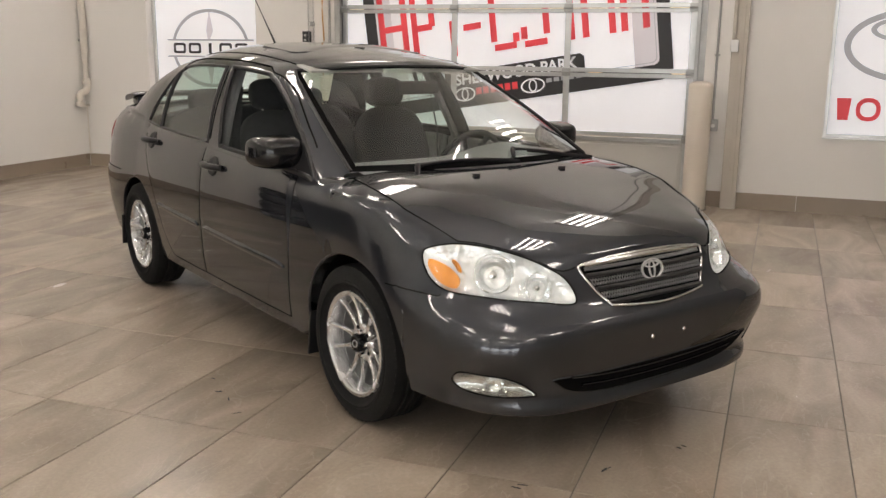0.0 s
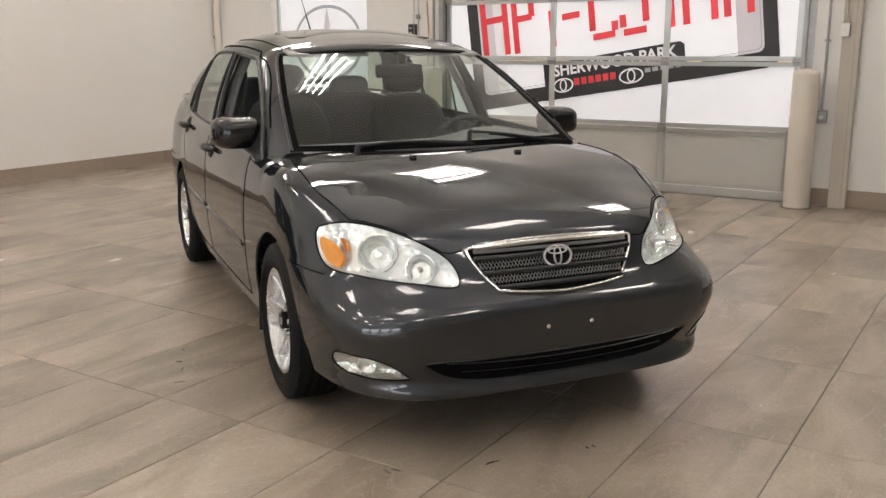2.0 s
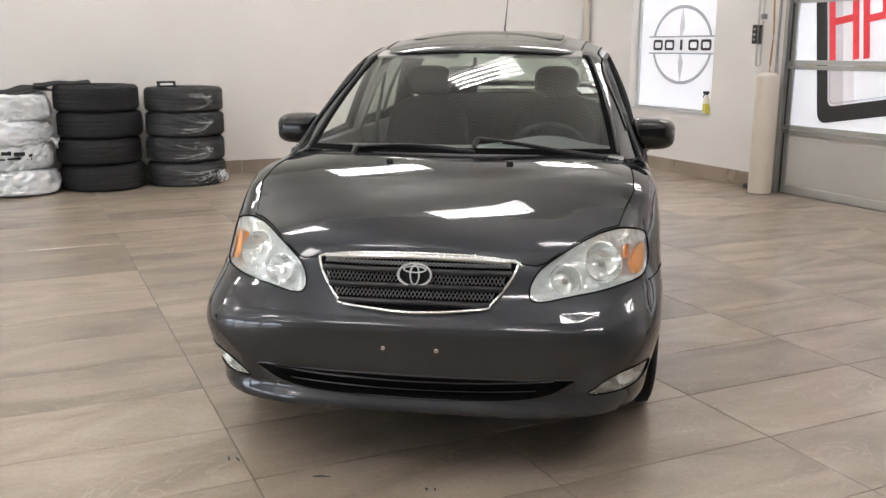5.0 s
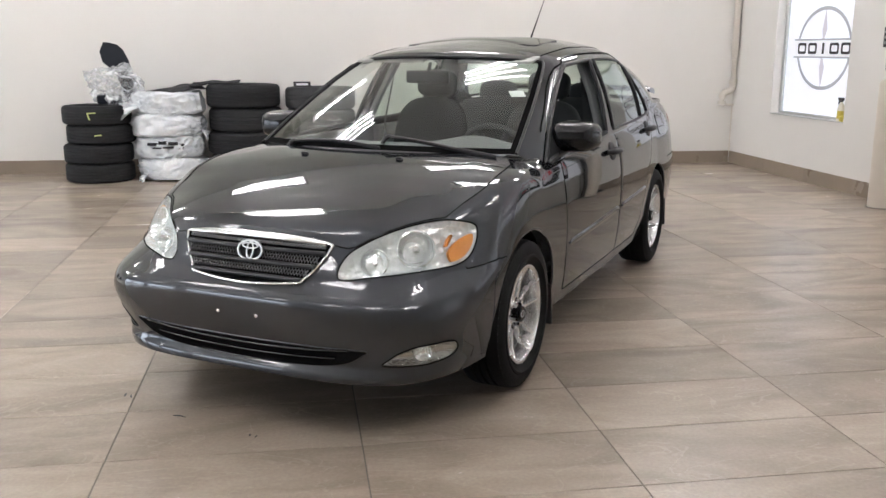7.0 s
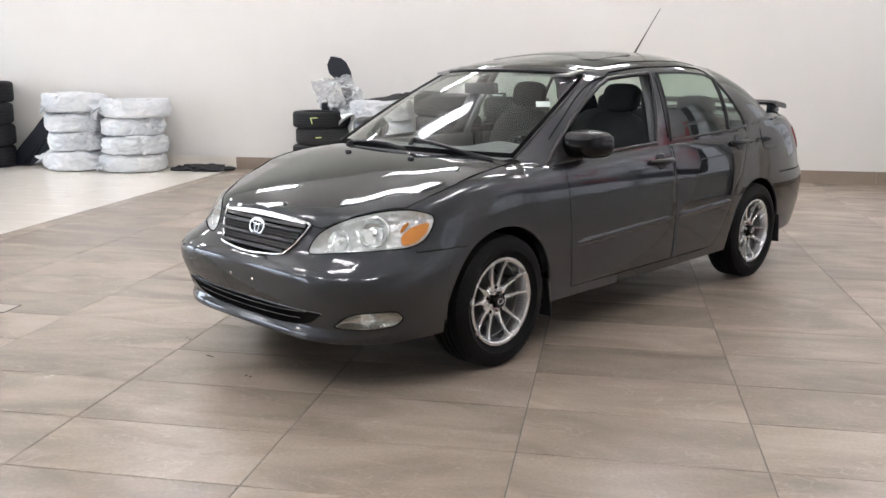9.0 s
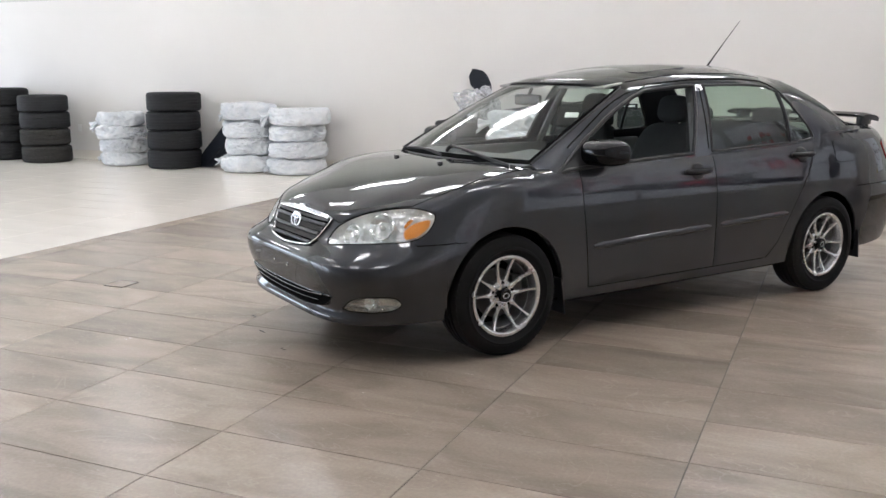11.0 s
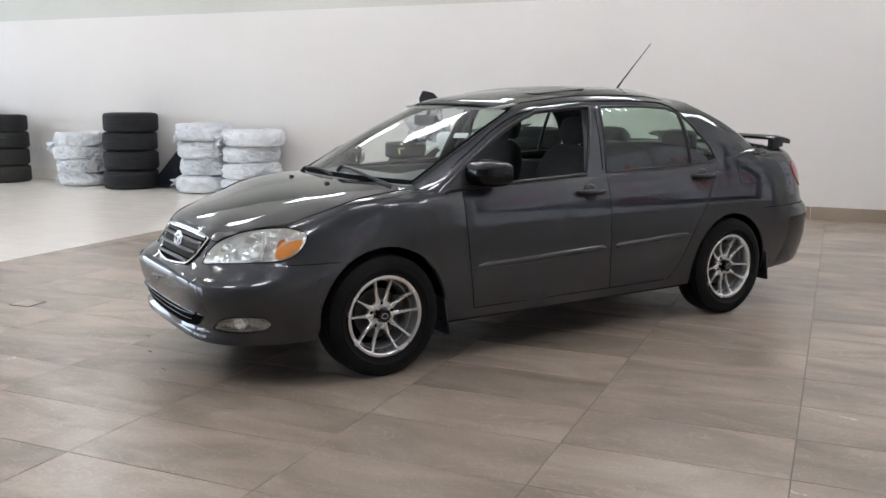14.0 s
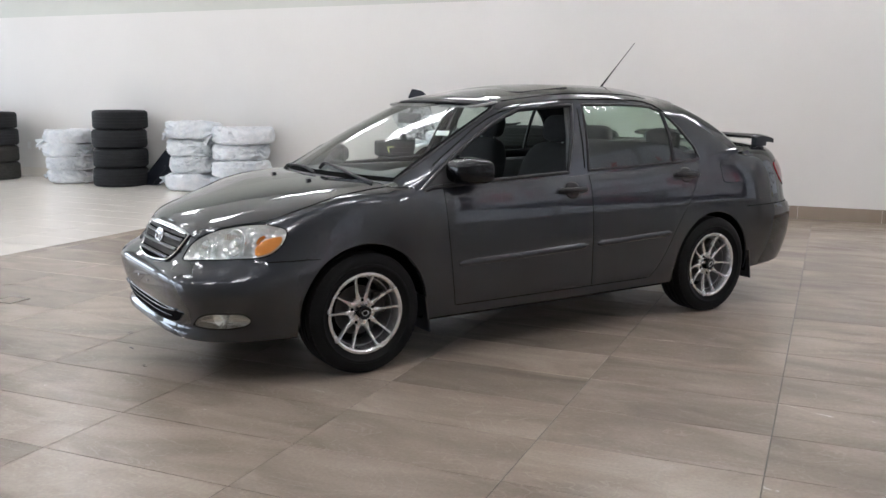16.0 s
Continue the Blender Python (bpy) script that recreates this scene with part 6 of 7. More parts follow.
def make_wheel(hold):
    R, RIM = 0.317, 0.208
    tyre = lathe([(RIM, -0.155), (RIM + 0.02, -0.175), (0.26, -0.190), (0.295, -0.182), (0.311, -0.168), (R, -0.145), (R, -0.125), (R - 0.008, -0.122), (R - 0.008, -0.114), (R, -0.111), (R, -0.090), (R - 0.008, -0.087), (R - 0.008, -0.079), (R, -0.076),
                  (R, -0.054), (R - 0.008, -0.051), (R - 0.008, -0.043), (R, -0.040), (R, -0.018), (0.311, 0.004), (0.295, 0.016), (0.27, 0.023), (0.258, 0.022), (0.256, 0.025), (0.246, 0.025), (0.244, 0.021), (RIM + 0.02, 0.010), (RIM + 0.002, -0.004)], 72, "x")
    t = part("tyre", tyre, M_RUBBER, hold, "black tyre with grooved tread", smooth=35)
    b = bmesh.new()
    for k in range(60):
        a = 2 * math.pi * k / 60
        for h in (-0.008, -0.152):
            box((0.030, 0.010, 0.012), (h, (R - 0.0115) * math.cos(a), (R - 0.0115) * math.sin(a)), 0, Matrix.Rotation(a - math.pi / 2, 4, "X"), b)
    tagged(part("tread", b, M_RUBBER, t, "shoulder blocks"), kind="stuff")
    rim = lathe([(0.211, -0.16), (0.213, -0.010), (0.215, 0.004), (0.212, 0.010), (0.200, 0.011), (0.193, 0.006), (0.189, -0.008), (0.186, -0.03), (0.178, -0.06), (0.176, -0.16)], 72, "x")
    r = part("rim", rim, M_ALLOY, hold, "machined silver ten-spoke alloy rim", smooth=35)
    part("barrel", lathe([(0.180, -0.15), (0.184, -0.05), (0.178, -0.05), (0.174, -0.15)], 48, "x"), M_STEEL, r, "dull inner barrel", smooth=35)
    for k in range(10):
        # five pairs; each spoke swings apart from its neighbour towards the rim and flares into the hub
        mid, side = 2 * math.pi * (k // 2) / 5 + math.pi / 2, 1 if k % 2 else -1
        b = bmesh.new()
        rows = []
        for t in np.linspace(0, 1, 13):
            rad = 0.050 + (0.197 - 0.050) * t
            an = mid + side * (0.30 - 0.055 * t)
            w = 0.0058 + 0.0125 * (1 - t) ** 3 + 0.003 * t ** 6
            top = -0.030 + 0.006 * t + 0.028 * t ** 3
            u, c = Vector((0, math.cos(an), math.sin(an))), Vector((0, -math.sin(an), math.cos(an)))
            rows.append([b.verts.new(u * rad + c * ww + Vector((hh, 0, 0))) for ww, hh in ((-w, top - 0.022), (-w, top - 0.004), (-w * 0.6, top), (w * 0.6, top), (w, top - 0.004), (w, top - 0.022))])
        for p, q in zip(rows[:-1], rows[1:]):
            for i in range(6):
                b.faces.new((p[i], p[(i + 1) % 6], q[(i + 1) % 6], q[i]))
        b.faces.new(rows[0])
        b.faces.new(rows[-1])
        part("spoke", b, M_ALLOY, r, smooth=40)
    part("hub", lathe([(0.0005, -0.070), (0.078, -0.070), (0.077, -0.038), (0.071, -0.030), (0.062, -0.029), (0.057, -0.036), (0.0005, -0.036)], 48, "x", closed=False), M_ALLOY, r, smooth=35)
    cap = part("centre_cap", lathe([(0.036, -0.036), (0.035, -0.002), (0.030, 0.002), (0.026, 0.000), (0.0005, 0.000)], 36, "x", closed=False), M_GLOSSBLACK, r, "black centre cap", smooth=35)
    face = Matrix(((0, 0, 1, 0.0005), (1, 0, 0, 0), (0, 1, 0, 0), (0, 0, 0, 1)))
    part("cap_ring", ring_plate(oval(0.020, 0.015, 32), oval(0.017, 0.012, 32), 0.0012, face), M_BADGE, cap, "small silver oval")
    for k in range(5):
        a = 2 * math.pi * k / 5 + math.pi / 2 + 0.628
        c = (-0.038, 0.049 * math.cos(a), 0.049 * math.sin(a))
        b = cyl(0.0125, 0.006, c, 14, rot=Matrix.Rotation(radians(90), 4, "Y"))
        cyl(0.0098, 0.026, c, 6, None, 0.0, Matrix.Rotation(radians(90), 4, "Y"), b)
        part("lug_nut", b, M_CHROME, r, "steel lug nut")
        hole = cyl(0.0085, 0.002, (-0.0305, 0.063 * math.cos(a + 0.628), 0.063 * math.sin(a + 0.628)), 12, rot=Matrix.Rotation(radians(90), 4, "Y"))
        part("bolt_hole", hole, M_GAP, r, "dark drilled hole")
    part("brake_disc", lathe([(0.0005, -0.085), (0.130, -0.085), (0.130, -0.095), (0.0005, -0.095)], 40, "x", closed=False), M_BRAKE, hold, "steel brake disc", smooth=30)
    part("caliper", box((0.05, 0.07, 0.12), (-0.085, 0.115, 0.03), 0.012), M_BRAKE, hold, "brake caliper")
    part("backing", lathe([(0.0005, -0.150), (0.178, -0.150), (0.178, -0.154), (0.0005, -0.154)], 32, "x", closed=False), M_GAP, hold, "black backing")


first_wheel = wheel(0.800, AXF, 1)
make_wheel(first_wheel)


for x, y, sx in ((0.798, AXR, 1), (-0.800, AXF, -1), (-0.798, AXR, -1)):
    copy_thing(first_wheel, Matrix.Translation((x, y, 0.317)) @ (Matrix.Rotation(0.5 * y, 4, "X") if sx > 0 else Matrix.Rotation(math.pi, 4, "Z") @ Matrix.Rotation(0.4, 4, "X")))

# ---------------------------------------------------------------- interior


def cushion(size, at, rot=None, power=3.2, bm=None, sub=4):
    b = bmesh.new()
    bmesh.ops.create_icosphere(b, subdivisions=sub, radius=1)
    for v in b.verts:
        c = v.co
        k = (abs(c.x) ** power + abs(c.y) ** power + abs(c.z) ** power) ** (-1 / power)
        v.co = c * k
        v.co = (v.co.x * size[0] / 2, v.co.y * size[1] / 2, v.co.z * size[2] / 2)
    bmesh.ops.transform(b, matrix=Matrix.Translation(at) @ (rot if rot else Matrix.Identity(4)), verts=b.verts)
    return merge(bm, b)


def front_seat(x):
    s = part("front_seat", cushion((0.50, 0.52, 0.20), (x, -0.10, 0.50)), M_SEAT, car, "dark grey cloth front seat", smooth=180)
    part("backrest", cushion((0.47, 0.16, 0.64), (x, 0.20, 0.82), Matrix.Rotation(radians(-18), 4, "X")), M_SEAT, s, smooth=180)
    part("headrest", cushion((0.25, 0.10, 0.17), (x, 0.325, 1.210), Matrix.Rotation(radians(-12), 4, "X")), M_SEAT, s, smooth=180)
    for d in (-0.06, 0.06):
        part("headrest_post", tube([(x + d, 0.29, 1.05), (x + d, 0.315, 1.17)], 0.007, 8), M_CHROME, s)


front_seat(0.36)
front_seat(-0.36)
rs = part("rear_seat", cushion((1.30, 0.50, 0.22), (0, 0.86, 0.50)), M_SEAT, car, "dark grey cloth rear bench", smooth=180)
part("backrest", cushion((1.28, 0.16, 0.62), (0, 1.16, 0.80), Matrix.Rotation(radians(-22), 4, "X"), 5), M_SEAT, rs, smooth=180)
for x in (0.33, -0.33):
    part("headrest", cushion((0.27, 0.12, 0.16), (x, 1.29, 1.12)), M_SEAT, rs, smooth=180)
part("parcel_shelf", box((1.20, 0.46, 0.02), (0, 1.52, 1.05), 0.006), M_DASH, car, "grey parcel shelf")
part("floor_pan", box((1.40, 2.5, 0.04), (0, 0.15, 0.345), 0.01), M_SEAT, car, "dark carpet")
b = bmesh.new()
rows = []
for x in np.linspace(-0.70, 0.70, 30):
    a = abs(x) / 0.70
    hump = 0.05 * math.exp(-((x - 0.36) / 0.20) ** 2)
    sec = [(-1.21 + 0.15 * a ** 2.2, 0.945 - 0.02 * a ** 2), (-0.98, 0.965 - 0.02 * a ** 2), (-0.78, 0.960 + hump), (-0.66, 0.935 + hump), (-0.60, 0.86), (-0.62, 0.72), (-0.70, 0.50)]
    rows.append([b.verts.new((x, y, z)) for y, z in sec])
for p, q in zip(rows[:-1], rows[1:]):
    for k in range(6):
        b.faces.new((p[k], p[k + 1], q[k + 1], q[k]))
part("dashboard", b, M_DASH, car, "grey moulded dashboard", smooth=60)
part("centre_console", box((0.24, 0.9, 0.26), (0, -0.25, 0.50), 0.03), M_DASH, car, "grey centre console")
sw = Matrix.Translation((0.36, -0.50, 0.880)) @ Matrix.Rotation(radians(-62), 4, "X")
ring = [sw @ Vector((0.185 * math.cos(a), 0.185 * math.sin(a), 0)) for a in np.linspace(0, 2 * math.pi, 40, endpoint=False)]
st = part("steering_wheel", tube(ring, 0.015, 10, True), M_SEAT, car, "grey four-spoke steering wheel", smooth=60)
b = cushion((0.17, 0.14, 0.06), (0, 0, 0))
for a in (0.1, math.pi - 0.1, -1.1, -2.04):
    tube([(0.05 * math.cos(a), 0.05 * math.sin(a), 0), (0.182 * math.cos(a), 0.182 * math.sin(a), 0)], 0.014, 8, False, b)
bmesh.ops.transform(b, matrix=sw, verts=b.verts)
part("wheel_boss", b, M_SEAT, st, smooth=60)
part("steering_column", tube([sw @ Vector((0, 0, 0.0)), sw @ Vector((0, 0, -0.22))], 0.04, 12), M_DASH, st, smooth=60)
for sx in (1, -1):
    for ya, yb in ((-0.80, 0.18), (0.24, 1.10)):
        part("door_card", box((0.05, yb - ya, 0.52), (sx * 0.738, (ya + yb) / 2, 0.69), 0.02, Matrix.Rotation(radians(sx * 3), 4, "Y")), M_DASH, car, "grey inner door panel")
    part("b_pillar_lining", tube([(sx * 0.745, 0.12, 0.95), (sx * 0.66, 0.18, 1.18), (sx * 0.566, 0.23, 1.37)], 0.042, 8, False, None, 0.5), M_DASH, car, "grey pillar lining")
    part("seat_belt", tube([(sx * 0.595, 0.20, 1.26), (sx * 0.64, 0.17, 1.0), (sx * 0.65, 0.15, 0.6)], 0.022, 6, False, None, 0.15), M_SEAT, car, "dark seat belt")
hl = sheet(lambda i, k: k >= CAB_T + 1, src=[[Vector((p.x * 0.95, 0.35 + (p.y - 0.35) * 0.90, p.z - 0.024)) for p in c] for c in cab])
part("headlining", hl, M_LINING, car, "light grey headlining", smooth=180)
ir = part("rear_view_mirror", box((0.24, 0.03, 0.065), (0, -0.56, 1.275), 0.014), M_TRIM, car, "black rear-view mirror")
part("stalk", tube([(0, -0.56, 1.29), (0, -0.53, 1.345)], 0.010, 8), M_TRIM, ir)
for x in (0.30, -0.30):
    part("sun_visor", box((0.40, 0.15, 0.014), (x, -0.335, 1.362), 0.005, Matrix.Rotation(radians(10), 4, "X")), M_LINING, car, "light grey sun visor")
h = cabin_tree.ray_cast(Vector((0.520, -0.655, 3)), Vector((0, 0, -1)))
if h[0]:
    qm = Matrix.Translation(h[0] + Vector((0, 0, -0.008))) @ h[1].to_track_quat("Z", "X").to_matrix().to_4x4()
    part("sticker", box((0.05, 0.075, 0.001), (0, 0, 0), 0, None), M_STICKER, car, "white service sticker").matrix_basis = qm

# ---------------------------------------------------------------- stacks of tyres along the long wall
M_BAG = varied("white plastic bag", (0.86, 0.87, 0.88), (0.70, 0.735, 0.77), 0.30, scale=5, fine=40, bump=0.15, amount=1.0)
nb, lb, bb_ = nodes_of(M_BAG)
# sharp creases of thin plastic, on top of the fine grain
cr, cc, cb = nb.new("ShaderNodeTexNoise"), nb.new("ShaderNodeTexCoord"), nb.new("ShaderNodeBump")
cr.noise_type = "RIDGED_MULTIFRACTAL"
cr.inputs["Scale"].default_value, cr.inputs["Detail"].default_value, cr.inputs["Distortion"].default_value = 5.0, 5, 1.2
lb.new(cc.outputs["Object"], cr.inputs["Vector"])
cb.inputs["Strength"].default_value, cb.inputs["Distance"].default_value = 0.55, 0.03
lb.new(cr.outputs[0], cb.inputs["Height"])
lb.new(cb.outputs[0], bb_.inputs["Normal"])
bb_.inputs["Subsurface Weight"].default_value = 0.25
bb_.inputs["Subsurface Radius"].default_value = (0.05, 0.05, 0.05)
M_CHALK = varied("yellow chalk mark", (0.62, 0.68, 0.28), (0.5, 0.56, 0.2), 0.8)
M_MAT = varied("black mat", (0.012, 0.012, 0.014), (0.022, 0.022, 0.024), 0.85, scale=20, fine=200, bump=0.3)
M_PANEL = varied("blue-black plastic", (0.010, 0.012, 0.018), (0.016, 0.019, 0.026), 0.4, scale=10, fine=150, bump=0.05, spec=0.2)


def cling(name, low, high):
    """Thin clear plastic: see-through, milky where it folds."""
    m = bpy.data.materials.new(name)
    m.use_nodes = True
    nn_, ll_ = m.node_tree.nodes, m.node_tree.links
    tr, mx = nn_.new("ShaderNodeBsdfTransparent"), nn_.new("ShaderNodeMixShader")
    pb_ = nn_["Principled BSDF"]
    pb_.inputs["Base Color"].default_value, pb_.inputs["Roughness"].default_value = (0.8, 0.82, 0.84, 1), 0.18
    wv = nn_.new("ShaderNodeTexNoise")
    wv.inputs["Scale"].default_value, wv.inputs["Detail"].default_value, wv.inputs["Distortion"].default_value = 4, 3, 1.6
    rg = nn_.new("ShaderNodeMapRange")
    rg.inputs["From Min"].default_value, rg.inputs["From Max"].default_value, rg.inputs["To Min"].default_value, rg.inputs["To Max"].default_value = 0.46, 0.70, low, high
    ll_.new(wv.outputs[0], rg.inputs[0])
    ll_.new(rg.outputs[0], mx.inputs[0])
    ll_.new(tr.outputs[0], mx.inputs[1])
    ll_.new(pb_.outputs[0], mx.inputs[2])
    ll_.new(mx.outputs[0], nn_["Material Output"].inputs[0])
    return m


M_CLING = cling("torn clear plastic", 0.24, 0.75)
M_WRAP = cling("thin clear film", 0.02, 0.12)


M_STORED = varied("stored tyre rubber", (0.011, 0.0115, 0.013), (0.021, 0.021, 0.022), 0.7, scale=7, fine=70, bump=0.15, spec=0.3)
M_DUSTY = varied("dusty tyre rubber", (0.016, 0.016, 0.016), (0.10, 0.094, 0.085), 0.85, scale=60, fine=160, bump=0.2, spec=0.15, amount=0.5)


def loose_tyre(r, h, at, turn, group, label, rubber=None):
    """A tyre lying flat: rounded shoulders, grooved tread, open middle."""
    e = thing("tyre", pose(*at, 0, 0, turn), label, "tyre", group)
    hole = r * 0.60
    g = h * 0.012
    prof = [(hole, h * 0.16), (hole + 0.015, h * 0.05), (r * 0.80, 0.0), (r * 0.925, h * 0.025), (r * 0.968, h * 0.075), (r * 0.988, h * 0.14), (r, h * 0.25)]
    for z in (0.34, 0.50, 0.66):
        prof += [(r, h * z - 0.006), (r - 0.005, h * z - 0.003), (r - 0.005, h * z + 0.003), (r, h * z + 0.006)]
    prof += [(r, h * 0.75), (r * 0.988, h * 0.86), (r * 0.968, h * 0.925), (r * 0.925, h * 0.975), (r * 0.80, h), (hole + 0.015, h * 0.95), (hole, h * 0.84)]
    part("carcass", lathe(prof, 56), rubber or M_STORED, e, smooth=40)
    for s in (0, 1):
        b = bmesh.new()
        for k in range(54):
            a = 2 * math.pi * k / 54
            box((0.010, 0.026, h * 0.13), ((r * 0.990 - 0.004) * math.cos(a), (r * 0.990 - 0.004) * math.sin(a), h * (0.19 if s == 0 else 0.81)), 0, Matrix.Rotation(a, 4, "Z") @ Matrix.Rotation(radians(-4 if s == 0 else 4), 4, "Y"), b)
        tagged(part("tread", b, rubber or M_STORED, e, "shoulder tread blocks"), kind="stuff")
    return e


def gather(b, at, amount, seed):
    """Thin plastic pulled tight over a tyre: creases that run out from where it is knotted, few broad dents."""
    for v in b.verts:
        away = v.co - at
        d = away.normalized() if away.length > 1e-5 else Vector((1, 0, 0))
        near = math.exp(-away.length / 0.40)
        crease = 1 - 2.6 * abs(noise.noise(d * 6.5 + Vector((seed, seed * 2.3, 0))))
        fine = 1 - 2.6 * abs(noise.noise(d * 15 + Vector((seed * 1.3, 4, seed))))
        q = v.co * 3.2 + Vector((seed * 3.1, seed * 1.7, seed))
        dent = noise.noise(q) + 0.5 * (1 - 2.4 * abs(noise.noise(q * 1.7)))
        out = Vector((v.co.x, v.co.y, 0))
        out = out.normalized() if out.length > 0.05 else Vector((0, 0, 0))
        lift = amount * ((0.25 + 1.3 * near) * (0.6 * crease + 0.3 * fine) + 0.55 * dent)
        v.co += out * lift + Vector((0, 0, 0.35 * lift))


def bag_shape(r, h, seed, amount=0.05, sag=0.0, at=None):
    prof = [(0.001, h * 0.02), (r * 0.55, 0.0), (r * 0.90, 0.002), (r * 0.965, h * 0.08), (r * 0.992, h * 0.22), (r, h * 0.42), (r, h * 0.60), (r * 0.985, h * 0.78), (r * 0.94, h * 0.92), (r * 0.85, h * 0.99), (r * 0.6, h), (0.001, h * 0.95)]
    full = []
    for (a, c), (d, e) in zip(prof[:-1], prof[1:]):
        for t in (0, 0.34, 0.67):
            full.append((a + (d - a) * t, c + (e - c) * t))
    full.append(prof[-1])
    b = lathe(full, 128, closed=False)
    gather(b, at or Vector((r, 0, h * 0.5)), amount, seed)
    for v in b.verts:
        # slumped: heavier on one side, the top sagging in folds
        a = math.atan2(v.co.y, v.co.x)
        v.co.z += sag * (0.5 + 0.5 * math.sin(a + seed)) * (v.co.z / h) * math.sin(2.2 * a + seed * 2)
        v.co.z = min(max(v.co.z, 0.001), h + sag * 0.6)
    bmesh.ops.remove_doubles(b, verts=b.verts, dist=0.003)
    bmesh.ops.recalc_face_normals(b, faces=b.faces)
    return b


def bag_end(at, way, size, seed):
    """The loose end of a bag past its knot: a short fan of pleated plastic."""
    b = bmesh.new()
    way = Vector(way).normalized()
    side = way.cross(Vector((0, 0, 1))).normalized()
    up = side.cross(way)
    rows = []
    for j in range(7):
        f = j / 6
        wide = size * (0.10 + 0.62 * f ** 1.3) if j else 0.012
        row = []
        for k in range(26):
            a = 2 * math.pi * k / 26
            pleat = 1 + 0.45 * f * math.sin(5 * a + seed) + 0.35 * f * noise.noise(Vector((2 * math.cos(a), 2 * math.sin(a), seed + f)))
            reach = size * f * (1 + 0.35 * noise.noise(Vector((math.cos(a), math.sin(a), seed * 2))))
            row.append(b.verts.new(Vector(at) + way * reach + side * (wide * pleat * math.cos(a)) + up * (wide * 0.55 * pleat * math.sin(a) - 0.35 * size * f * f)))
        rows.append(row)
    for p, q in zip(rows[:-1], rows[1:]):
        for k in range(26):
            b.faces.new((p[k], p[(k + 1) % 26], q[(k + 1) % 26], q[k]))
    return b


def bagged_tyre(r, h, at, seed, group, label="tyre wrapped in a crumpled white plastic bag", knot=True, turn=-90):
    e = thing("bagged_tyre", pose(*at, 0, 0, turn), label, "bagged tyre", group)
    end = Vector((r * 0.97, 0, h * (0.45 + 0.2 * math.sin(seed * 5))))
    part("bag", bag_shape(r, h, seed, 0.054, 0.028, end), M_BAG, e, smooth=180)
    if knot:
        part("knot", bag_end(end, (1, 0.3 * math.sin(seed * 3), 0.25 * math.cos(seed * 7)), 0.15 + 0.05 * math.sin(seed * 2), seed), M_BAG, e, "loose knotted end of the bag", smooth=60)
        part("strap", tube([(r * 1.0 * math.cos(a), r * 1.02 * math.sin(a), h * (0.5 + 0.22 * math.sin(1.7 * a + seed))) for a in np.linspace(-1.0, 1.0, 14)], [0.004] + [0.009] * 12 + [0.003], 6), M_BAG, e, "twisted strip of the bag", smooth=60)
    return e


rnd = random.Random(4)


def stack(kind, x, y, r, h, count, group, label, dusty=False):
    made = []
    for k in range(count):
        dx, dy = rnd.uniform(-0.022, 0.022), rnd.uniform(-0.022, 0.022)
        at = (x + dx, y + dy, k * h + 0.001)
        if kind == "tyre":
            made.append(loose_tyre(r, h - 0.003, at, rnd.uniform(0, 360), group, "tyre with dried dust in its tread, lying in a stack" if dusty and k < 2 else label, M_DUSTY if dusty and k < 2 else None))
        else:
            made.append(bagged_tyre(r + rnd.uniform(-0.03, 0.02), h - 0.003, (at[0] + rnd.uniform(-0.06, 0.06), at[1], at[2]), x + k * 1.37 + 20, group, label, k != 1, (-150, -60, -20, -125)[k] + rnd.uniform(-20, 20)))
    return made


G1 = stack("tyre", -2.34, 7.76, 0.360, 0.205, 4, "stack of black tyres", "worn black tyre lying in a stack")
G2 = stack("bag", -1.60, 7.84, 0.375, 0.236, 4, "stack of bagged tyres", "tyre wrapped in a crumpled white plastic bag")
stack("tyre", -0.79, 7.88, 0.405, 0.259, 4, "stack of large black tyres", "wide black tyre lying in a stack")
G4 = stack("tyre", 0.07, 7.90, 0.395, 0.250, 4, "stack of film-wrapped tyres", "black tyre in thin clear plastic film")
for k, t in enumerate(G4):
    ob = part("film", bag_shape(0.408, 0.247, 50 + k, 0.016, 0.010), M_WRAP, t, "thin clear plastic film", smooth=180)
    b = bmesh.new()
    turn = t.matrix_basis.to_euler().z
    for j in range(9):
        # folds gathered where the film is pinched together, on the side towards the room
        a0 = radians(-62) - turn + rnd.uniform(-0.10, 0.10)
        a1, z1 = a0 - rnd.uniform(0.25, 0.9), rnd.uniform(0.03, 0.22)
        z0 = 0.14 + rnd.uniform(-0.03, 0.03)
        tube([(0.416 * math.cos(a0 + (a1 - a0) * f), 0.416 * math.sin(a0 + (a1 - a0) * f), z0 + (z1 - z0) * f ** 0.7 - 0.02 * math.sin(math.pi * f)) for f in np.linspace(0, 1, 9)], [0.0035] + [0.0025] * 7 + [0.001], 5, False, b)
    part("film_fold", b, M_CLING, t, "milky folds of the film", smooth=60)
    if k == 0:
        b = bmesh.new()
        bmesh.ops.create_icosphere(b, subdivisions=3, radius=0.06)
        for v in b.verts:
            v.co *= 1 + 0.6 * noise.noise(v.co * 30)
        bmesh.ops.translate(b, vec=(0.43 * math.cos(radians(-45) - turn), 0.43 * math.sin(radians(-45) - turn), 0.10), verts=b.verts)
        part("film_end", b, M_CLING, t, "bunched end of the film", smooth=180)
stack("bag", -5.79, 7.86, 0.375, 0.250, 4, "stacks of white bagged tyres", "tyre wrapped in a crumpled white plastic bag")
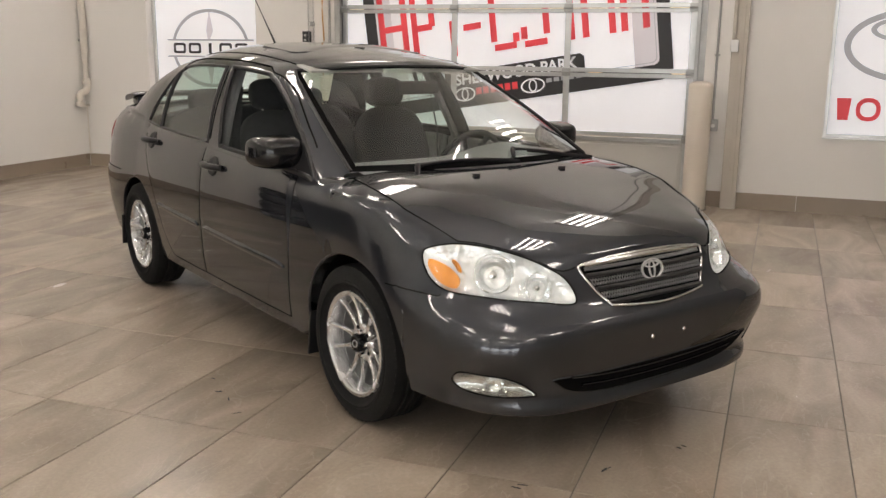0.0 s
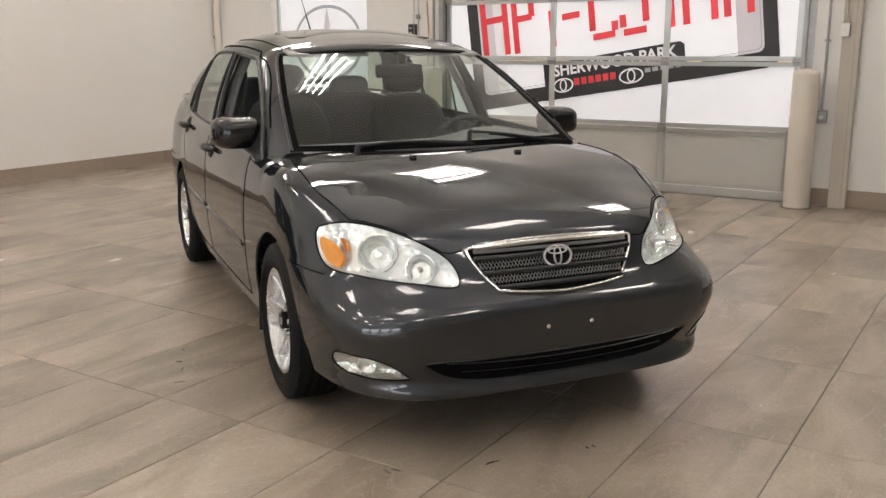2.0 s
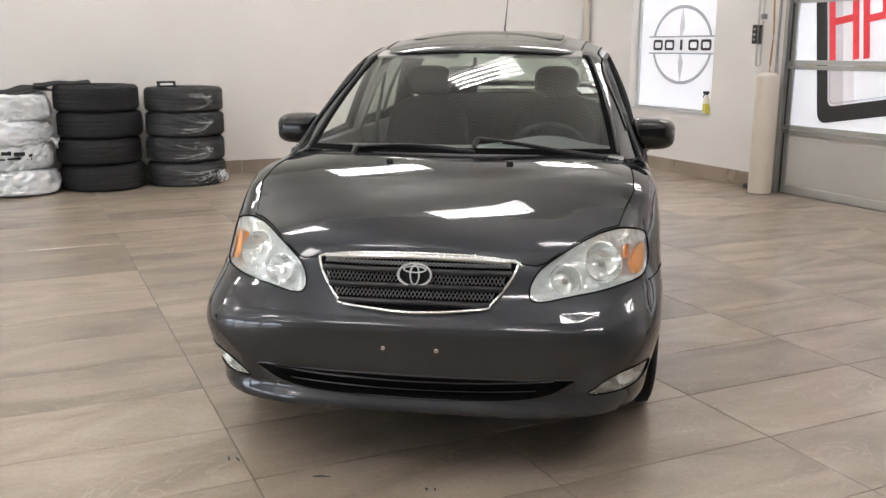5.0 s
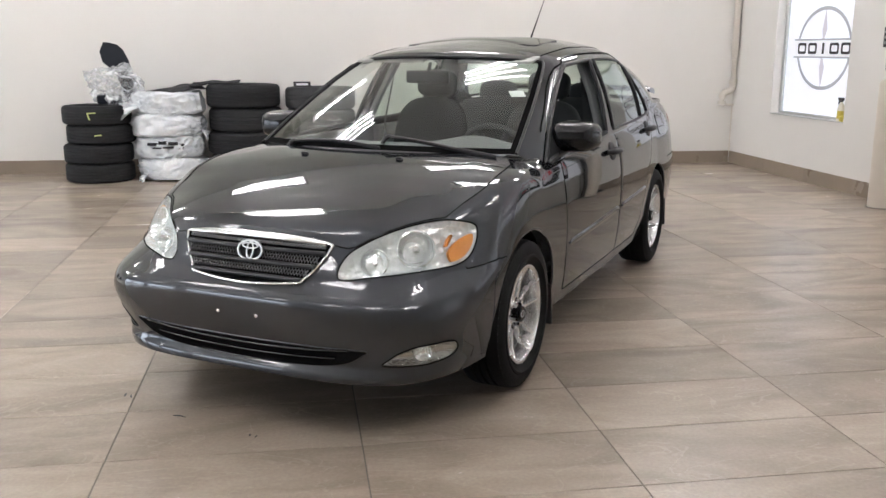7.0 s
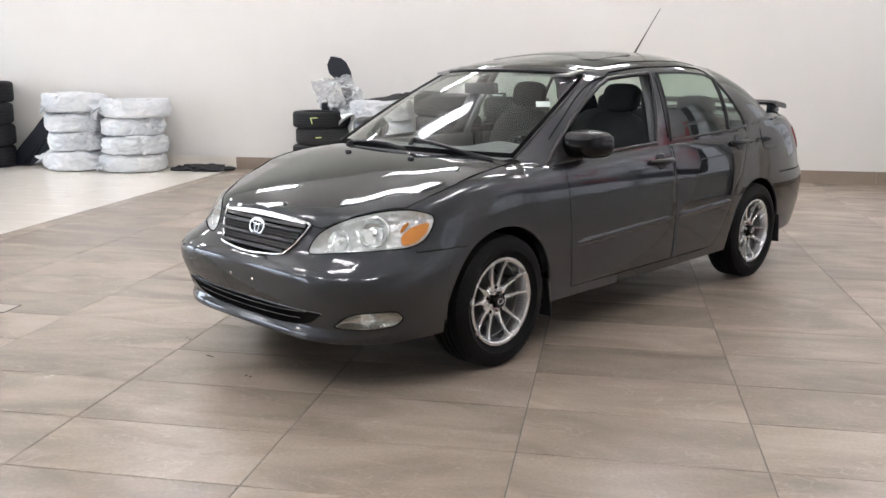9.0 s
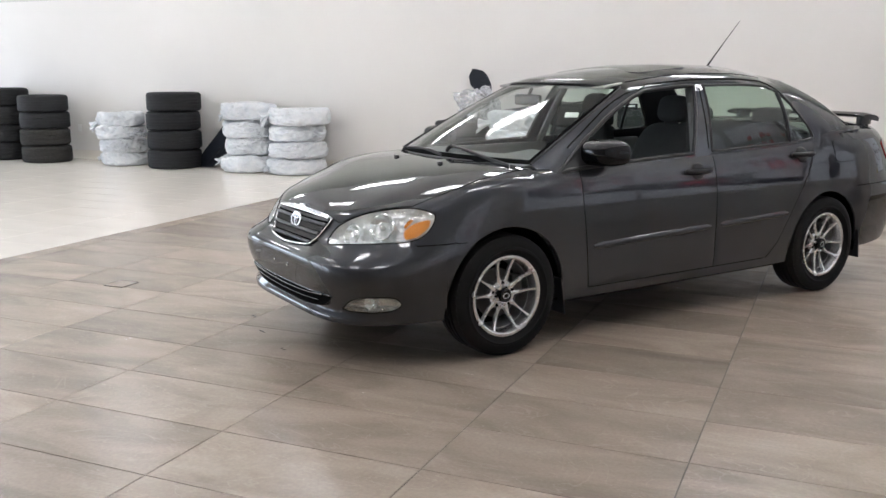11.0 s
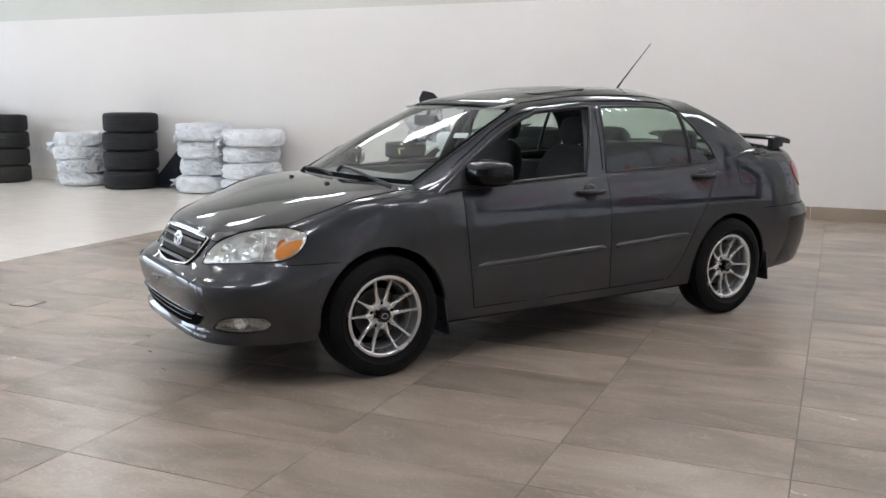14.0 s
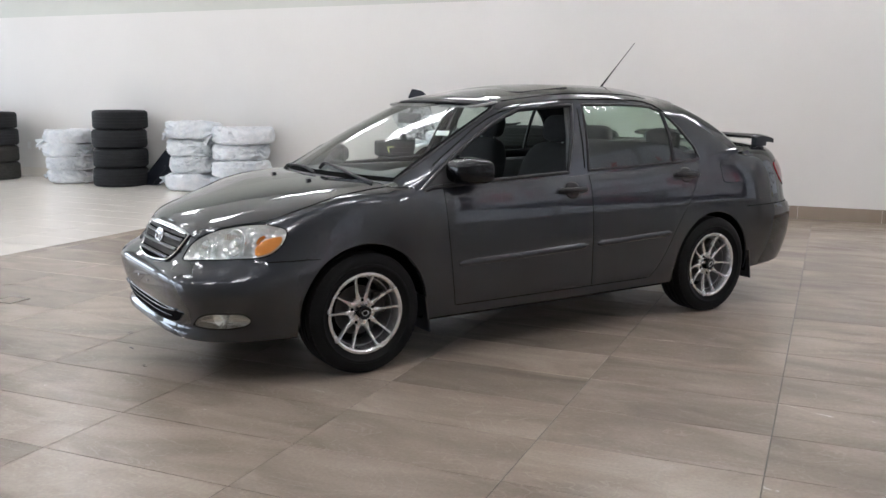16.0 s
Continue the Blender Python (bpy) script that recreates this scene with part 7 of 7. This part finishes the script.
stack("bag", -4.93, 7.86, 0.395, 0.232, 4, "stacks of white bagged tyres", "tyre wrapped in a crumpled white plastic bag")
stack("tyre", -7.18, 7.84, 0.405, 0.287, 4, "stack of tall black tyres", "clean wide black tyre lying in a stack")
stack("bag", -8.25, 7.88, 0.345, 0.205, 4, "stack of small bagged tyres", "small tyre wrapped in a white plastic bag")
stack("tyre", -9.77, 7.76, 0.385, 0.272, 4, "stack of dusty tyres", "black tyre lying in a stack", True)
stack("tyre", -10.80, 7.90, 0.385, 0.298, 4, "stack of far tyres", "dark tyre lying in a stack")

# dark print on one bag: an arched block over short bars
turn = G2[1].matrix_basis.to_euler().z
for k, (a0, wide, z, tall) in enumerate(((-112, 15, 0.168, 0.030), (-95, 12, 0.186, 0.034), (-79, 14, 0.176, 0.032), (-63, 9, 0.158, 0.026), (-104, 13, 0.128, 0.014), (-86, 16, 0.134, 0.014), (-68, 10, 0.126, 0.014))):
    b = bmesh.new()
    rows = []
    for f in np.linspace(0, 1, 7):
        a = radians(a0 + wide * (f - 0.5)) - turn
        rows.append([b.verts.new((rr * math.cos(a), rr * math.sin(a), z + dz)) for rr, dz in ((0.402, -tall / 2), (0.402, tall / 2), (0.360, tall / 2), (0.360, -tall / 2))])
    for p, q in zip(rows[:-1], rows[1:]):
        for j in range(4):
            b.faces.new((p[j], p[(j + 1) % 4], q[(j + 1) % 4], q[j]))
    b.faces.new(rows[0][::-1])
    b.faces.new(rows[-1])
    part("print_bar", b, M_MAT, G2[1], "black print bar")

# chalk marks on two tyres
for t, pts in ((G1[3], ((-0.06, 0.13), (0.03, 0.135), (-0.055, 0.13), (-0.035, 0.06))), (G1[2], ((-0.03, 0.10), (0.04, 0.105)))):
    turn = t.matrix_basis.to_euler().z
    for (a0, z0), (a1, z1) in zip(pts[::2], pts[1::2]):
        b = bmesh.new()
        for da, dz in ((0, 0),):
            path = []
            for f in np.linspace(0, 1, 8):
                a = -math.pi / 2 + 0.08 + (a0 + (a1 - a0) * f) / 0.36 - turn
                path.append((0.363 * math.cos(a), 0.363 * math.sin(a), z0 + (z1 - z0) * f))
            tube(path, 0.008, 6, False, b)
        part("chalk_mark", b, M_CHALK, t, "yellow chalk mark")

# trim piece in torn clear plastic on top of the first stack
Z1 = 0.822
e = thing("trim_panel", pose(-2.16, 7.80, Z1, 0, 0, 12), "blue-black plastic car trim panel standing upright", "trim panel")
out = [(-0.08, 0.66), (-0.02, 0.655), (0.06, 0.635), (0.115, 0.585), (0.17, 0.47), (0.20, 0.28), (0.24, 0.14), (0.30, 0.05), (0.12, 0.02), (0.085, 0.16), (0.03, 0.33), (-0.10, 0.45), (-0.124, 0.56)]
part("panel", plate(out, 0.035, Matrix.Translation((0, 0.02, 0)) @ Matrix.Rotation(radians(82), 4, "X")), M_PANEL, e)
part("foot", box((0.26, 0.20, 0.10), (-0.06, -0.03, 0.055), 0.03), M_PANEL, e, "bulky lower end")
e2 = thing("plastic_wrap", pose(-2.15, 7.76, Z1), "torn clear plastic bag draped over a trim panel", "plastic bag")
b = bmesh.new()
bmesh.ops.create_icosphere(b, subdivisions=4, radius=1)
for v in b.verts:
    c = v.co.copy()
    d = 1 + 0.28 * noise.noise(c * 5 + Vector((2, 7, 1))) + 0.55 * noise.noise(c * 1.6 + Vector((3, 1, 8))) + 0.16 * abs(noise.noise(c * 3.4))
    v.co = Vector((c.x * 0.25 * d + 0.10 * max(0, -c.z), c.y * 0.17 * d, max(0.002, 0.19 + c.z * 0.23 * d)))
part("film", b, M_CLING, e2, smooth=22)

# mats lying over the next two stacks
e = thing("floor_mat", pose(-1.42, 7.86, 0.950, 0, 0, 8), "black car floor mats thrown over the stacks", "floor mat")
for k, (mx_, my_, mz_, w, d, tz, tx) in enumerate(((-0.10, 0.0, 0.018, 0.60, 0.40, 6, 5), (0.33, 0.02, 0.085, 0.52, 0.40, -10, 2))):
    b = bmesh.new()
    bmesh.ops.create_grid(b, x_segments=24, y_segments=16, size=0.5)
    for v in b.verts:
        x, y = v.co.x * w, v.co.y * d
        v.co = (x, y, 0.025 * noise.noise(Vector((x * 5, y * 5, k * 7))) + 0.012 * math.sin(x * 8 + k))
    g = bmesh.ops.extrude_face_region(b, geom=b.faces[:])
    bmesh.ops.translate(b, vec=(0, 0, 0.012), verts=[v for v in g["geom"] if isinstance(v, bmesh.types.BMVert)])
    bmesh.ops.transform(b, matrix=pose(mx_, my_, mz_, tx, -tx, tz), verts=b.verts)
    part("mat", b, M_MAT, e, smooth=40)

# small tag on the film-wrapped stack
e = thing("tag", pose(-0.14, 7.66, 1.0015, 0, 0, 10), "small black and white tyre tag", "tag")
part("card", box((0.19, 0.006, 0.062), (0, 0, 0.031), 0.002, Matrix.Rotation(radians(-12), 4, "X")), M_MAT, e)
part("print_bar", box((0.13, 0.003, 0.020), (0, -0.005, 0.032), 0.0, Matrix.Rotation(radians(-12), 4, "X")), M_BAG, e, "white printed bar")

# dark liner leaning between the far stacks, dark cloth on the floor
e = thing("wheel_liner", pose(-6.50, 8.02, 0.002), "black plastic wheel liner leaning on the wall", "wheel liner")
out = smooth_loop([(-0.46, 0.0), (-0.40, 0.10), (-0.12, 0.42), (0.14, 0.76), (0.30, 0.90), (0.40, 0.84), (0.42, 0.40), (0.40, 0.05), (0.18, 0.0), (0.0, 0.05), (-0.15, 0.0)], 60)
part("shell", plate([(x, max(0, y)) for x, y in out], 0.04, Matrix.Rotation(radians(78), 4, "X")), M_PANEL, e)
for k in range(4):
    part("rib", box((0.03, 0.02, 0.36), (-0.10 + 0.1 * k, -0.02 + 0.02 * k, 0.16 + 0.06 * k), 0.006, Matrix.Rotation(radians(-12), 4, "X") @ Matrix.Rotation(radians(38), 4, "Y")), M_PANEL, e, "raised rib")
part("lip", tube([(x, 0.01 + 0.21 * z, z + 0.012) for x, z in ((-0.44, 0.06), (-0.28, 0.26), (-0.10, 0.47), (0.08, 0.70), (0.20, 0.83))], 0.010, 8), M_PANEL, e, "rolled edge", smooth=60)
e = thing("cloth", pose(-4.12, 8.06, 0.0), "crumpled black cloth on the floor by the wall", "cloth")
b = bmesh.new()
bmesh.ops.create_icosphere(b, subdivisions=5, radius=1)
for v in b.verts:
    c = v.co.copy()
    d = 1 + 0.5 * noise.noise(c * 2 + Vector((1, 5, 2)))
    v.co = Vector((c.x * 0.38 * d, c.y * 0.20 * d, max(0.001, 0.05 * d * (c.z + 0.3) + 0.03 * noise.noise(c * 5))))
part("folds", b, M_MAT, e, smooth=180)

# thin metal cover let into the floor
e = thing("floor_plate", pose(-2.272, 1.412, 0, 0, 0, 2), "small grey metal cover plate in the floor", "floor plate")
part("plate", box((0.16, 0.16, 0.003), (0, 0, 0.0017), 0.001), M_BASE, e)
part("plate_edge", ring_plate(rounded(0.166, 0.166, 0.004, 2), rounded(0.158, 0.158, 0.003, 2), 0.0042), M_GROUT, e, "thin dark edge")

# small dark scuffs on the tiles
e = thing("scuff_marks", pose(0, 0, 0), "small dark scuffs and grit on the tiles", "scuff", kind="stuff")
b = bmesh.new()
rs_ = random.Random(11)
for x, y in ((-0.93, 1.08), (-0.68, 0.82), (-0.39, 0.59), (-0.45, 2.65), (-0.62, 2.44), (-0.73, 2.32), (-0.55, 2.52)):
    a = rs_.uniform(0, 3)
    for k in range(rs_.randint(1, 3)):
        d = rs_.uniform(-0.02, 0.02)
        plate(oval(rs_.uniform(0.008, 0.022), rs_.uniform(0.002, 0.0045), 10), 0.0012, pose(x + d, y - d * 0.6, 0.0002, 0, 0, math.degrees(a) + rs_.uniform(-30, 30)), b)
part("scuff", b, M_MAT, e)

# ---------------------------------------------------------------- floor: porcelain tiles 0.90 x 0.45 m, laid in straight rows
EDGE_X = -3.77
bed = structure("floor", span(EDGE_X, WALL_X + WT, BACK_Y - WT, WALL_Y + WT, -0.10, -0.003), M_GROUT, "taupe porcelain tile floor with thin dark joints", "floor")
pale = structure("floor_pale", span(BACK_X - WT, EDGE_X, BACK_Y - WT, WALL_Y + WT, -0.10, -0.003), M_GROUT_LIGHT, "glossy cream porcelain tile floor", "floor")


def tile_mesh(name, w, h, mat):
    bm = span(0.0022, w - 0.0022, 0.0022, h - 0.0022, -0.009, 0.0)
    top = [e for e in bm.edges if all(v.co.z > -0.001 for v in e.verts)]
    bmesh.ops.bevel(bm, geom=top, offset=0.0012, segments=1, affect="EDGES")
    me = bpy.data.meshes.new(name)
    bm.to_mesh(me)
    bm.free()
    me.materials.append(mat)
    return me


def lay(parent, x0, x1, y0, y1, near, mat):
    """Rows of whole and cut tiles on the grid; those past the near stretch are joined into one part."""
    sizes, far = {}, bmesh.new()
    i0, i1, j0, j1 = math.floor(x0 / 0.9), math.ceil(x1 / 0.9), math.floor(y0 / 0.45), math.ceil(y1 / 0.45)
    for i in range(i0, i1):
        for j in range(j0, j1):
            a, b, c, d = max(x0, i * 0.9), min(x1, i * 0.9 + 0.9), max(y0, j * 0.45), min(y1, j * 0.45 + 0.45)
            if b - a < 0.02 or d - c < 0.02:
                continue
            if near[0] <= i < near[1] and near[2] <= j < near[3]:
                key = (round(b - a, 3), round(d - c, 3))
                if key not in sizes:
                    sizes[key] = tile_mesh("tile", *key, mat)
                t = new("tile", sizes[key])
                t.location, t.parent = (a, c, 0), parent
            else:
                span(a + 0.0015, b - 0.0015, c + 0.0015, d - 0.0015, -0.009, 0.0, 0, far)
    ob = finish("tiles_beyond", far, mat, parent, "further tiles of the same floor")
    tagged(ob, kind="stuff")


lay(bed, EDGE_X, WALL_X, BACK_Y, WALL_Y, (-4, 6, -6, 19), M_TILE)
lay(pale, BACK_X, EDGE_X, BACK_Y, WALL_Y, (-12, -4, 4, 19), M_TILE_LIGHT)

# baseboards: one tile high
bb = tagged(new("baseboard"), "taupe porcelain tile baseboard", "baseboard", kind="structure")
pb = tagged(new("baseboard_pale"), "cream porcelain tile baseboard", "baseboard", kind="structure")
H = 0.152
run = [(EDGE_X + 0.9 * k, min(WALL_X - 0.012, EDGE_X + 0.9 * (k + 1))) for k in range(11) if EDGE_X + 0.9 * k < WALL_X - 0.05]
for a, b in run:
    finish("tile", span(a + 0.0015, b - 0.0015, WALL_Y - 0.011, WALL_Y - 0.001, 0.0005, H, 0.0015), M_BASE, bb)
for ya, yb in ((BACK_Y, DOOR_Y0 - 0.08), (DOOR_Y1 + 0.1, WALL_Y - 0.012)):
    y = yb
    while y > ya + 0.05:
        a = max(ya, y - 0.9)
        if not (a > 0.6 and y < 0.85):
            finish("tile", span(WALL_X - 0.011, WALL_X - 0.001, a + 0.0015, y - 0.0015, 0.0005, H, 0.0015), M_BASE, bb)
        y = a
for k in range(14):
    b = EDGE_X - 0.9 * k
    if b - 0.9 < BACK_X:
        break
    finish("tile", span(b - 0.8985, b - 0.0015, WALL_Y - 0.011, WALL_Y - 0.001, 0.0005, 0.15, 0.0015), M_TILE_LIGHT, pb)
